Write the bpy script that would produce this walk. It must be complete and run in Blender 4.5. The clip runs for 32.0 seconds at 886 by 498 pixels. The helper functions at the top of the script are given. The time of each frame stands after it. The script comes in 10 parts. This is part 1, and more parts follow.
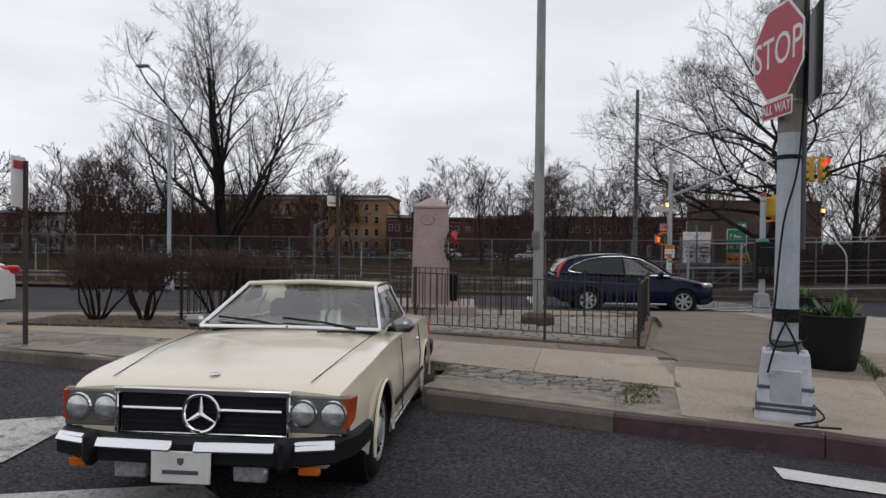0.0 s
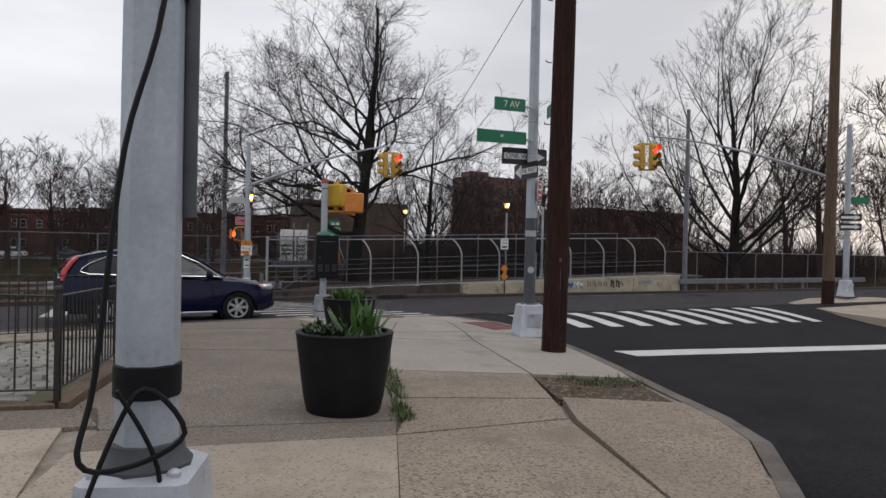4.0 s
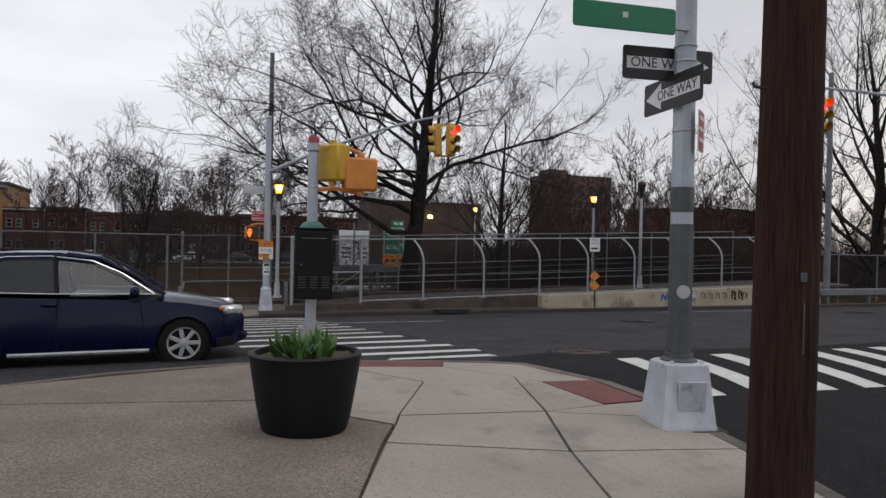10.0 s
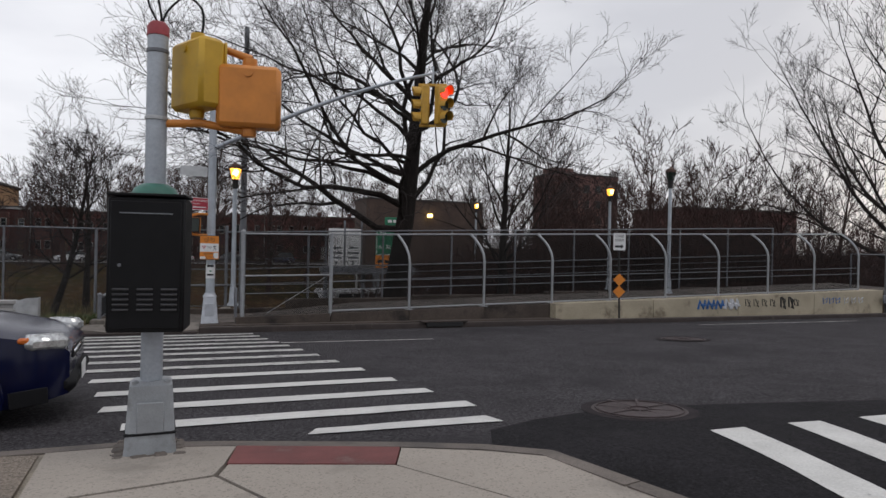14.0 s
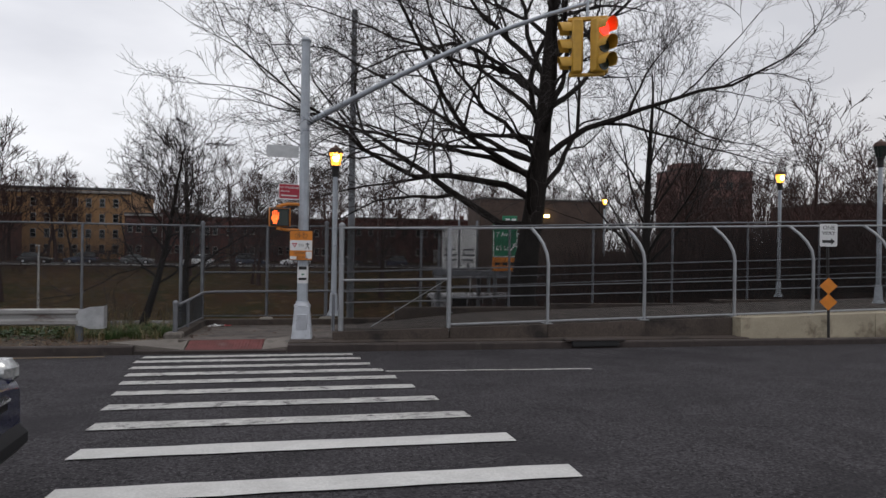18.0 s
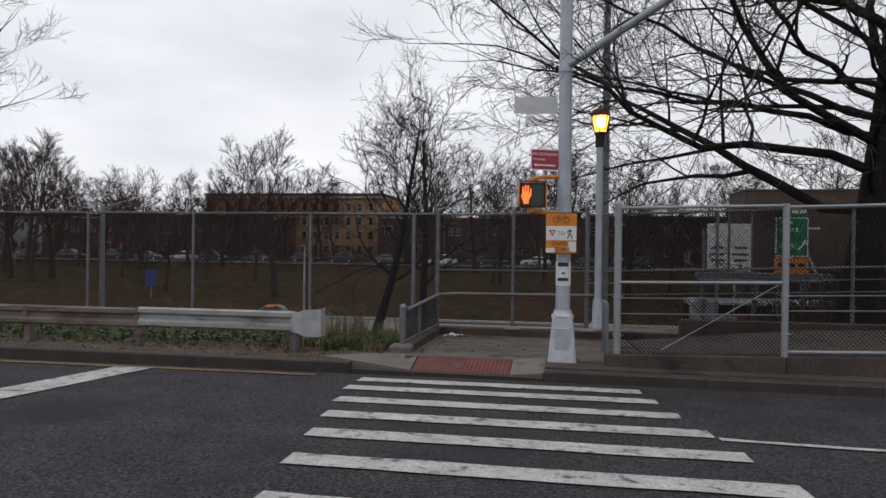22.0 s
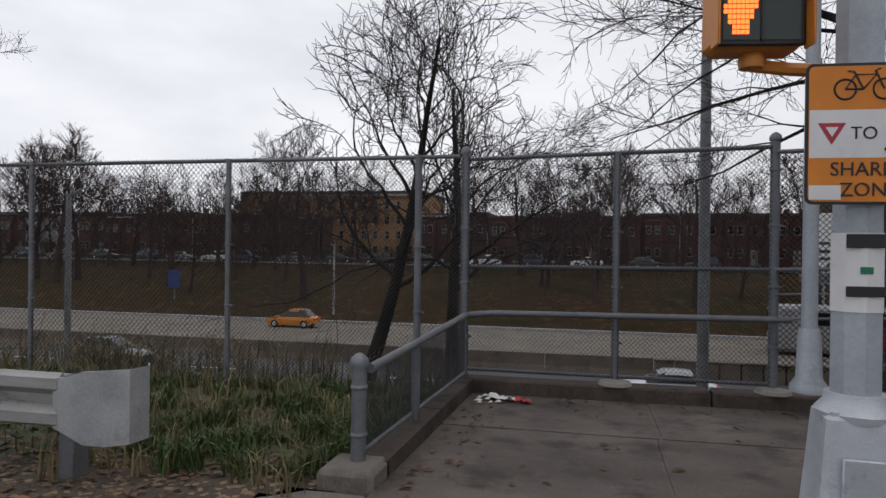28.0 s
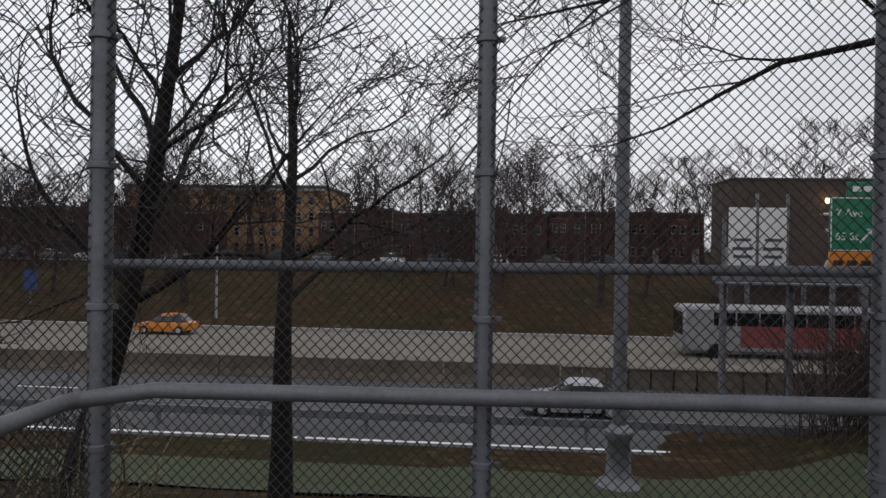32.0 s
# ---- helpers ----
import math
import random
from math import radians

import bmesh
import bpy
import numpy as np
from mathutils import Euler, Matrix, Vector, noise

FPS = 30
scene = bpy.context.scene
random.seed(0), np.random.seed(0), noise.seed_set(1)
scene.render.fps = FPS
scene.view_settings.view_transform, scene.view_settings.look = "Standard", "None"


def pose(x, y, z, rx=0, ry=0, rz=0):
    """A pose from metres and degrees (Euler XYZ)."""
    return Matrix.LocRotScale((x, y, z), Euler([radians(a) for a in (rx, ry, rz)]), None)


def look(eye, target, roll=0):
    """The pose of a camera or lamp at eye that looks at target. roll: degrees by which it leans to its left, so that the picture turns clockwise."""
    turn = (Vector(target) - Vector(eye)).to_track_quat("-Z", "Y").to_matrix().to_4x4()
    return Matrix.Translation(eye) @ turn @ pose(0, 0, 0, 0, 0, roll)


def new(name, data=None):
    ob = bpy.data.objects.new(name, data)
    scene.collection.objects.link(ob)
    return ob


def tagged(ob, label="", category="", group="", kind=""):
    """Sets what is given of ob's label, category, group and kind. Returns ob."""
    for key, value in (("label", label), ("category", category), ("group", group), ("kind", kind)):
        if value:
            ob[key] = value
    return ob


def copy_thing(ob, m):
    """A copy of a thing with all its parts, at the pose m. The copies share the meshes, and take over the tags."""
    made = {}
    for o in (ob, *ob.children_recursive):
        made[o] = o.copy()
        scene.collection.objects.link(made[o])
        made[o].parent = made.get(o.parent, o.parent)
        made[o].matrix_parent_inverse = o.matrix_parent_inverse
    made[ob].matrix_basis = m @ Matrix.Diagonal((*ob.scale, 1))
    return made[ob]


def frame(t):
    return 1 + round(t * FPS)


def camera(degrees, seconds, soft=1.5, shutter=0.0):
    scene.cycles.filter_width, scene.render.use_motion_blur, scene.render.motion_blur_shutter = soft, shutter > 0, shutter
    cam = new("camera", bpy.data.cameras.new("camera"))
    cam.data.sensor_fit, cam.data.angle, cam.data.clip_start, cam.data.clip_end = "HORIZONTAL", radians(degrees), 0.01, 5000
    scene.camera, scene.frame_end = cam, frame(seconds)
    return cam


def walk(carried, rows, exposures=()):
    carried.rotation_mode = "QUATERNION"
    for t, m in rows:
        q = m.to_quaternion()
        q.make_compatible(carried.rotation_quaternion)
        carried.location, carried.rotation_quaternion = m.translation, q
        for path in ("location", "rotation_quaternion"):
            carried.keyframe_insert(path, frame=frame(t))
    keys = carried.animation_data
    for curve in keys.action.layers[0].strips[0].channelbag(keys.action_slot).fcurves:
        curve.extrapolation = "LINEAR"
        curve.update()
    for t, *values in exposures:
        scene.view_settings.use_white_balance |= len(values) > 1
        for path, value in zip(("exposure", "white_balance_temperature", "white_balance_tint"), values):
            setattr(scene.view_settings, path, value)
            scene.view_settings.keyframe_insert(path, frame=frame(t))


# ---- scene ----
cam = camera(67.6, 32.0)
METRES, EYE, TILT, LEAN, TURN = 33.0, 1.55, 0.0, 0.0, 4.4
ROWS = [
    (0.0, 0.0, 0.0, 0.0, 0.01, -0.91, -0.7),
    (0.5, 0.0054, 0.0134, -0.0004, 0.47, -0.87, -0.63),
    (1.0, 0.013, 0.0271, -0.0005, -2.31, -0.84, -0.7),
    (1.5, 0.0205, 0.0391, -0.0001, -8.23, -0.78, -0.77),
    (2.0, 0.029, 0.0517, -0.0004, -12.76, -0.73, -0.97),
    (2.5, 0.0399, 0.0624, -0.001, -21.26, -0.65, -1.08),
    (3.0, 0.0509, 0.0733, -0.002, -26.0, -0.54, -1.17),
    (3.5, 0.0632, 0.0836, -0.003, -29.94, -0.47, -1.22),
    (5.5, 0.1069, 0.1251, -0.0053, -34.38, -0.35, -1.32),
    (6.0, 0.1144, 0.1381, -0.006, -29.2, -0.4, -1.23),
    (6.5, 0.1211, 0.1543, -0.0068, -22.15, -0.53, -1.19),
    (7.0, 0.1287, 0.169, -0.0061, -21.08, -0.56, -1.18),
    (7.5, 0.1354, 0.1811, -0.0054, -20.66, -0.47, -1.12),
    (8.0, 0.142, 0.1936, -0.0033, -20.83, -0.46, -1.15),
    (8.5, 0.1508, 0.2056, -0.003, -23.35, -0.43, -1.1),
    (9.0, 0.1586, 0.2195, -0.0035, -24.23, -0.41, -1.2),
    (9.5, 0.168, 0.2324, -0.0045, -25.39, -0.39, -1.19),
    (10.0, 0.1772, 0.2446, -0.0055, -25.85, -0.33, -1.16),
    (10.5, 0.1877, 0.2562, -0.0061, -27.11, -0.29, -1.19),
    (11.0, 0.1981, 0.267, -0.0063, -28.59, -0.22, -1.13),
    (11.5, 0.2066, 0.2805, -0.0066, -28.81, -0.2, -1.19),
    (12.0, 0.2149, 0.2947, -0.0072, -28.68, -0.22, -1.19),
    (12.5, 0.2224, 0.3103, -0.0078, -27.96, -0.19, -1.2),
    (13.0, 0.2296, 0.325, -0.0083, -27.37, -0.21, -1.2),
    (13.5, 0.2363, 0.3404, -0.0098, -26.51, -0.12, -1.2),
    (14.0, 0.2414, 0.3545, -0.0092, -25.61, -0.21, -1.23),
    (14.5, 0.247, 0.3686, -0.0094, -24.57, -0.2, -1.19),
    (16.5, 0.263, 0.4254, -0.0135, -19.24, -0.12, -0.93),
    (17.0, 0.2652, 0.4388, -0.0141, -18.21, -0.14, -0.88),
    (17.5, 0.2667, 0.4524, -0.014, -17.21, -0.12, -0.92),
    (18.0, 0.2692, 0.4652, -0.0139, -16.03, -0.09, -0.86),
    (18.5, 0.2703, 0.4786, -0.0147, -14.83, -0.09, -0.86),
    (19.0, 0.2725, 0.4914, -0.0157, -13.83, -0.08, -0.85),
    (19.5, 0.2729, 0.5032, -0.0167, -11.67, -0.08, -0.84),
    (20.0, 0.2704, 0.5137, -0.017, -6.95, -0.06, -0.83),
    (20.5, 0.2703, 0.5275, -0.0177, -0.4, -0.07, -0.78),
    (21.0, 0.2682, 0.5439, -0.0189, 2.18, -0.17, -0.8),
    (21.5, 0.2677, 0.5611, -0.0191, 3.21, -0.25, -0.82),
    (22.0, 0.2676, 0.5782, -0.0198, 4.34, -0.26, -0.72),
    (22.5, 0.2683, 0.5966, -0.0203, 4.88, -0.26, -0.69),
    (23.0, 0.2677, 0.614, -0.0205, 5.41, -0.28, -0.66),
    (23.5, 0.2676, 0.6316, -0.021, 5.52, -0.29, -0.71),
    (24.0, 0.268, 0.648, -0.0214, 5.57, -0.25, -0.67),
    (24.5, 0.2677, 0.6645, -0.0217, 5.42, -0.26, -0.67),
    (25.0, 0.2672, 0.6802, -0.022, 5.5, -0.24, -0.64),
    (25.5, 0.2652, 0.6968, -0.0225, 5.93, -0.23, -0.68),
    (26.0, 0.2636, 0.713, -0.0231, 7.03, -0.26, -0.63),
    (26.5, 0.2614, 0.7281, -0.024, 8.09, -0.27, -0.64),
    (28.5, 0.254, 0.7928, -0.0299, 8.13, -0.12, -0.71),
    (29.0, 0.2512, 0.8088, -0.0309, 7.06, -0.11, -0.74),
    (29.5, 0.2495, 0.8251, -0.032, 6.91, -0.12, -0.75),
    (30.0, 0.2493, 0.8429, -0.0331, 6.65, -0.18, -0.74),
    (30.5, 0.2532, 0.8611, -0.0341, 6.22, -0.18, -0.67),
    (31.0, 0.2584, 0.8787, -0.0342, 1.13, -0.17, -0.75),
    (31.5, 0.2664, 0.8916, -0.0329, -0.18, -0.01, -0.68),
    (32.0, 0.2755, 0.9052, -0.0319, 0.42, -0.17, -0.86),
]
walk(cam, [(t, pose(0, 0, EYE, TILT, LEAN, TURN) @ pose(METRES * x, METRES * y, METRES * z, 90 + pitch, roll, yaw)) for t, x, y, z, yaw, pitch, roll in ROWS])

# ---- light and air: an overcast late afternoon ----
world = bpy.data.worlds.new("overcast_sky")
scene.world = world
world.use_nodes = True
wn, wl = world.node_tree.nodes, world.node_tree.links
wn.clear()
w_out = wn.new("ShaderNodeOutputWorld")
w_bg = wn.new("ShaderNodeBackground")
w_sky = wn.new("ShaderNodeTexSky")
w_sky.sky_type = "NISHITA"
w_sky.sun_disc = False
w_sky.sun_elevation = radians(14)
w_sky.sun_rotation = radians(70)
w_sky.air_density, w_sky.dust_density, w_sky.ozone_density = 1.0, 2.0, 1.0
w_gain = wn.new("ShaderNodeVectorMath")
w_gain.operation = "SCALE"
w_gain.inputs["Scale"].default_value = 0.10
wl.new(w_sky.outputs["Color"], w_gain.inputs[0])
w_co = wn.new("ShaderNodeTexCoord")
w_map = wn.new("ShaderNodeMapping")
w_map.inputs["Scale"].default_value = (1.0, 1.0, 3.0)
w_noise = wn.new("ShaderNodeTexNoise")
w_noise.inputs["Scale"].default_value = 2.2
w_noise.inputs["Detail"].default_value = 5.0
w_noise.inputs["Roughness"].default_value = 0.5
w_ramp = wn.new("ShaderNodeValToRGB")
w_ramp.color_ramp.elements[0].position, w_ramp.color_ramp.elements[0].color = 0.32, (0.72, 0.73, 0.79, 1)
w_ramp.color_ramp.elements[1].position, w_ramp.color_ramp.elements[1].color = 0.72, (1.015, 1.02, 1.065, 1)
wl.new(w_co.outputs["Generated"], w_map.inputs["Vector"])
wl.new(w_map.outputs["Vector"], w_noise.inputs["Vector"])
wl.new(w_noise.outputs["Fac"], w_ramp.inputs["Fac"])
w_mix = wn.new("ShaderNodeMix")
w_mix.data_type = "RGBA"
w_mix.inputs["Factor"].default_value = 0.93
wl.new(w_gain.outputs["Vector"], w_mix.inputs["A"])
wl.new(w_ramp.outputs["Color"], w_mix.inputs["B"])
w_sep = wn.new("ShaderNodeSeparateXYZ")
wl.new(w_co.outputs["Generated"], w_sep.inputs["Vector"])
w_side = wn.new("ShaderNodeMapRange")
w_side.inputs["From Min"].default_value, w_side.inputs["From Max"].default_value = -0.5, 0.7
w_side.inputs["To Min"].default_value, w_side.inputs["To Max"].default_value = 1.10, 0.86
wl.new(w_sep.outputs["X"], w_side.inputs["Value"])
wl.new(w_side.outputs["Result"], w_bg.inputs["Strength"])
wl.new(w_mix.outputs["Result"], w_bg.inputs["Color"])
wl.new(w_bg.outputs["Background"], w_out.inputs["Surface"])

sun_data = bpy.data.lights.new("sun", "SUN")
sun_data.energy, sun_data.angle, sun_data.color = 0.5, radians(25), (1.0, 0.95, 0.9)
sun = new("sun", sun_data)
sun.matrix_world = look((0, 0, 60), (-20, 12, 0))

# ---- materials ----
MATS = {}


def mat(name, color, rough=0.7, metal=0.0, vary=0.0, scale=8.0, fine=0.0, fine_scale=120.0, bump=0.0, bump_scale=60.0, color2=None, emit=None, strength=0.0, stretch=None, rand=0.0, spec=None, speck=None, trans=0.0, coat=0.0, stain=None, stain_at=0.62, stain_scale=1.2):
    """A procedural material: base colour, broad blotches (vary or color2), fine grain, specks, stains, relief."""
    if name in MATS:
        return MATS[name]
    m = bpy.data.materials.new(name)
    MATS[name] = m
    m.use_nodes = True
    n, l = m.node_tree.nodes, m.node_tree.links
    b = n["Principled BSDF"]
    b.inputs["Roughness"].default_value, b.inputs["Metallic"].default_value = rough, metal
    b.inputs["Base Color"].default_value = (*color, 1)
    if spec is not None:
        b.inputs["Specular IOR Level"].default_value = spec
    if trans:
        b.inputs["Transmission Weight"].default_value = trans
    if coat:
        b.inputs["Coat Weight"].default_value, b.inputs["Coat Roughness"].default_value = coat, 0.06
    if emit:
        b.inputs["Emission Color"].default_value, b.inputs["Emission Strength"].default_value = (*emit, 1), strength
    co = n.new("ShaderNodeTexCoord")
    vec = co.outputs["Object"]
    if stretch:
        mp = n.new("ShaderNodeMapping")
        mp.inputs["Scale"].default_value = stretch
        l.new(vec, mp.inputs["Vector"])
        vec = mp.outputs["Vector"]
    last = None

    def noise_fac(sc, detail=4.0, rough_=0.6):
        t = n.new("ShaderNodeTexNoise")
        t.inputs["Scale"].default_value, t.inputs["Detail"].default_value, t.inputs["Roughness"].default_value = sc, detail, rough_
        l.new(vec, t.inputs["Vector"])
        return t.outputs["Fac"]

    def blend(fac, a_sock, a_col, b_col, mode="MIX"):
        x = n.new("ShaderNodeMix")
        x.data_type, x.blend_type = "RGBA", mode
        if isinstance(fac, float):
            x.inputs["Factor"].default_value = fac
        else:
            l.new(fac, x.inputs["Factor"])
        if a_sock is None:
            x.inputs["A"].default_value = (*a_col, 1)
        else:
            l.new(a_sock, x.inputs["A"])
        if isinstance(b_col, tuple):
            x.inputs["B"].default_value = (*b_col, 1)
        else:
            l.new(b_col, x.inputs["B"])
        return x.outputs["Result"]

    def ramp(fac, lo, hi):
        r = n.new("ShaderNodeMapRange")
        r.inputs["From Min"].default_value, r.inputs["From Max"].default_value = lo, hi
        l.new(fac, r.inputs["Value"])
        return r.outputs["Result"]

    if vary or color2:
        c2 = color2 or tuple(max(0.0, c * (1 - vary)) for c in color)
        c1 = color if color2 else tuple(min(1.0, c * (1 + vary)) for c in color)
        last = blend(ramp(noise_fac(scale), 0.32, 0.68), last, c1, c2)
    if fine:
        f = noise_fac(fine_scale, 2.0, 0.7)
        g = n.new("ShaderNodeMapRange")
        g.inputs["From Min"].default_value, g.inputs["From Max"].default_value = 0.3, 0.7
        g.inputs["To Min"].default_value, g.inputs["To Max"].default_value = 1 - fine, 1 + fine
        l.new(f, g.inputs["Value"])
        last = blend(1.0, last, color, g.outputs["Result"], "MULTIPLY")
    if speck:
        s_col, s_scale, s_amount = speck
        v = n.new("ShaderNodeTexVoronoi")
        v.inputs["Scale"].default_value = s_scale
        l.new(vec, v.inputs["Vector"])
        sp = n.new("ShaderNodeSeparateColor")
        l.new(v.outputs["Color"], sp.inputs["Color"])
        last = blend(ramp(sp.outputs["Red"], 1 - s_amount, 1 - s_amount + 0.05), last, color, s_col)
    if stain:
        st = noise_fac(stain_scale, 6.0, 0.65)
        last = blend(ramp(st, stain_at, stain_at + 0.14), last, color, stain)
    if rand:
        oi = n.new("ShaderNodeObjectInfo")
        g = n.new("ShaderNodeMapRange")
        g.inputs["To Min"].default_value, g.inputs["To Max"].default_value = 1 - rand, 1 + rand
        l.new(oi.outputs["Random"], g.inputs["Value"])
        last = blend(1.0, last, color, g.outputs["Result"], "MULTIPLY")
    if last is not None:
        l.new(last, b.inputs["Base Color"])
    if bump:
        bp = n.new("ShaderNodeBump")
        bp.inputs["Strength"].default_value, bp.inputs["Distance"].default_value = bump, 0.01
        l.new(noise_fac(bump_scale, 3.0, 0.6), bp.inputs["Height"])
        l.new(bp.outputs["Normal"], b.inputs["Normal"])
    return m


M_ASPHALT = mat("asphalt", (0.040, 0.0375, 0.041), 0.9, spec=0.12, vary=0.22, scale=1.3, fine=0.85, fine_scale=34, bump=0.6, bump_scale=110, speck=((0.095, 0.09, 0.095), 85, 0.09), stain=(0.030, 0.028, 0.031), stain_at=0.53, stain_scale=0.45)
M_ASPHALT_NEW = mat("fresh_asphalt", (0.0125, 0.0115, 0.0135), 0.85, spec=0.12, vary=0.3, scale=1.1, fine=0.7, fine_scale=34, bump=0.5, bump_scale=110, speck=((0.035, 0.033, 0.036), 85, 0.06), stain=(0.024, 0.022, 0.025), stain_at=0.62, stain_scale=0.9)
M_WALK = mat("sidewalk_concrete", (0.335, 0.282, 0.225), 0.9, vary=0.14, scale=0.8, fine=0.14, fine_scale=70, bump=0.35, bump_scale=90, rand=0.09, speck=((0.21, 0.175, 0.135), 70, 0.14), stain=(0.225, 0.185, 0.14), stain_at=0.55, stain_scale=1.1)
M_WALK_NEW = mat("pale_sidewalk_concrete", (0.305, 0.272, 0.238), 0.9, vary=0.1, scale=0.7, fine=0.1, fine_scale=80, bump=0.25, bump_scale=90, rand=0.06, stain=(0.205, 0.185, 0.165), stain_at=0.55, stain_scale=1.3, speck=((0.23, 0.205, 0.18), 75, 0.12))
M_WALK_WORN = mat("worn_brown_concrete", (0.25, 0.205, 0.16), 0.95, vary=0.16, scale=1.0, fine=0.3, fine_scale=50, bump=0.6, bump_scale=60, rand=0.06, speck=((0.14, 0.115, 0.09), 55, 0.2), stain=(0.18, 0.145, 0.11), stain_at=0.54, stain_scale=1.3)
M_AGGREGATE = mat("exposed_aggregate", (0.188, 0.156, 0.127), 0.95, vary=0.18, scale=1.3, fine=0.4, fine_scale=45, bump=0.8, bump_scale=60, speck=((0.11, 0.092, 0.076), 95, 0.3), stain=(0.140, 0.117, 0.096), stain_at=0.56, stain_scale=0.8)
M_DARK_WALK = mat("damp_dark_concrete", (0.115, 0.098, 0.088), 0.85, spec=0.25, vary=0.3, scale=1.1, fine=0.16, fine_scale=60, bump=0.35, bump_scale=70, rand=0.08, stain=(0.058, 0.050, 0.045), stain_at=0.50, stain_scale=2.3)
M_KERB = mat("kerb_stone", (0.120, 0.102, 0.090), 0.85, vary=0.2, scale=2.0, fine=0.25, fine_scale=70, bump=0.4, bump_scale=60, rand=0.12, stain=(0.075, 0.066, 0.060), stain_at=0.52, stain_scale=2.0)
M_KERB_RED = mat("faded_red_painted_kerb", (0.052, 0.026, 0.029), 0.75, vary=0.35, scale=3, fine=0.25, stain=(0.085, 0.068, 0.062), stain_at=0.57, stain_scale=3.0, bump=0.3)
M_KERB_DARK = mat("dark_iron_faced_kerb", (0.038, 0.028, 0.025), 0.75, vary=0.35, scale=2.5, fine=0.2, bump=0.4, bump_scale=40, stain=(0.075, 0.06, 0.052), stain_at=0.6, stain_scale=2.5)
M_JOINT = mat("joint_dirt", (0.21, 0.185, 0.15), 0.95, vary=0.3, scale=5, fine=0.3)
M_PAINT = mat("worn_road_paint", (0.52, 0.515, 0.50), 0.75, vary=0.1, scale=3, fine=0.12, fine_scale=50, bump=0.2, stain=(0.16, 0.16, 0.16), stain_at=0.63, stain_scale=9.0)
M_PAINT_OLD = mat("worn_old_road_paint", (0.40, 0.395, 0.38), 0.8, vary=0.2, scale=3, fine=0.35, fine_scale=40, bump=0.2, stain=(0.07, 0.066, 0.066), stain_at=0.53, stain_scale=7.0)
M_YELLOW_LINE = mat("faded_yellow_line", (0.15, 0.095, 0.040), 0.8, vary=0.25, scale=4, stain=(0.07, 0.065, 0.06), stain_at=0.52, stain_scale=6.0)
M_RED_PAD = mat("red_tactile_paving", (0.135, 0.040, 0.038), 0.8, vary=0.25, scale=3, fine=0.15, stain=(0.16, 0.10, 0.09), stain_at=0.58, stain_scale=3.0, bump=0.2)
M_SOIL = mat("bare_soil_with_leaf_litter", (0.060, 0.043, 0.030), 0.95, color2=(0.038, 0.032, 0.022), scale=3, fine=0.4, fine_scale=40, bump=0.9, bump_scale=30, speck=((0.19, 0.13, 0.075), 28, 0.2))
M_GRASS = mat("winter_grass", (0.036, 0.046, 0.014), 0.95, color2=(0.048, 0.036, 0.018), scale=0.35, fine=0.4, fine_scale=14, bump=0.8, bump_scale=18)
M_GRASS_FAR = mat("dull_winter_bank", (0.026, 0.021, 0.0075), 0.95, spec=0.05, color2=(0.036, 0.0185, 0.010), scale=0.10, fine=0.6, fine_scale=3.5, bump=0.6, bump_scale=6, speck=((0.06, 0.040, 0.020), 1.7, 0.16), stain=(0.016, 0.0165, 0.005), stain_at=0.52, stain_scale=0.3)
M_BLADE = mat("grass_blade", (0.034, 0.072, 0.014), 0.6, spec=0.3, color2=(0.062, 0.072, 0.022), scale=2.0, rand=0.15)
M_BLADE_DRY = mat("dry_grass_blade", (0.20, 0.155, 0.075), 0.7, color2=(0.11, 0.09, 0.04), scale=2.0)
M_LITTER = mat("dead_leaves", (0.075, 0.042, 0.026), 0.85, color2=(0.12, 0.072, 0.042), scale=5)
M_GALV = mat("galvanised_steel", (0.42, 0.43, 0.44), 0.5, 0.55, vary=0.15, scale=5, fine=0.1, fine_scale=60, bump=0.1, bump_scale=30, stain=(0.25, 0.25, 0.25), stain_at=0.6, stain_scale=4)
M_GALV_OLD = mat("weathered_grey_steel", (0.15, 0.156, 0.172), 0.6, 0.35, vary=0.2, scale=4, fine=0.12, fine_scale=60, bump=0.12, bump_scale=30, stain=(0.13, 0.12, 0.115), stain_at=0.6, stain_scale=5)
M_WIRE = mat("chain_link_wire", (0.042, 0.043, 0.046), 0.8, 0.0, spec=0.12, vary=0.2, scale=2)
# blacker copy of the wire: shade put into its colour to dim the view behind
M_WIRE_DARK = mat("dark_veil_wire", (0.014, 0.0135, 0.0135), 0.85, spec=0.08, vary=0.2, scale=2)
M_ALU = mat("silver_painted_pole", (0.36, 0.39, 0.43), 0.5, 0.25, vary=0.12, scale=3, fine=0.08, fine_scale=40, bump=0.12, bump_scale=14, stain=(0.22, 0.23, 0.25), stain_at=0.6, stain_scale=3)
M_ALU_BASE = mat("silver_painted_cast_base", (0.42, 0.44, 0.48), 0.5, 0.2, vary=0.12, scale=4, fine=0.08, bump=0.15, bump_scale=20, stain=(0.22, 0.22, 0.23), stain_at=0.58, stain_scale=5)
M_PRIMER = mat("dark_grey_primer", (0.065, 0.07, 0.08), 0.6, 0.1, vary=0.25, scale=5, fine=0.1, stain=(0.2, 0.21, 0.22), stain_at=0.66, stain_scale=6)
M_IRON = mat("black_painted_iron", (0.022, 0.020, 0.020), 0.55, 0.2, vary=0.3, scale=9, stain=(0.07, 0.045, 0.035), stain_at=0.62, stain_scale=8, bump=0.1)
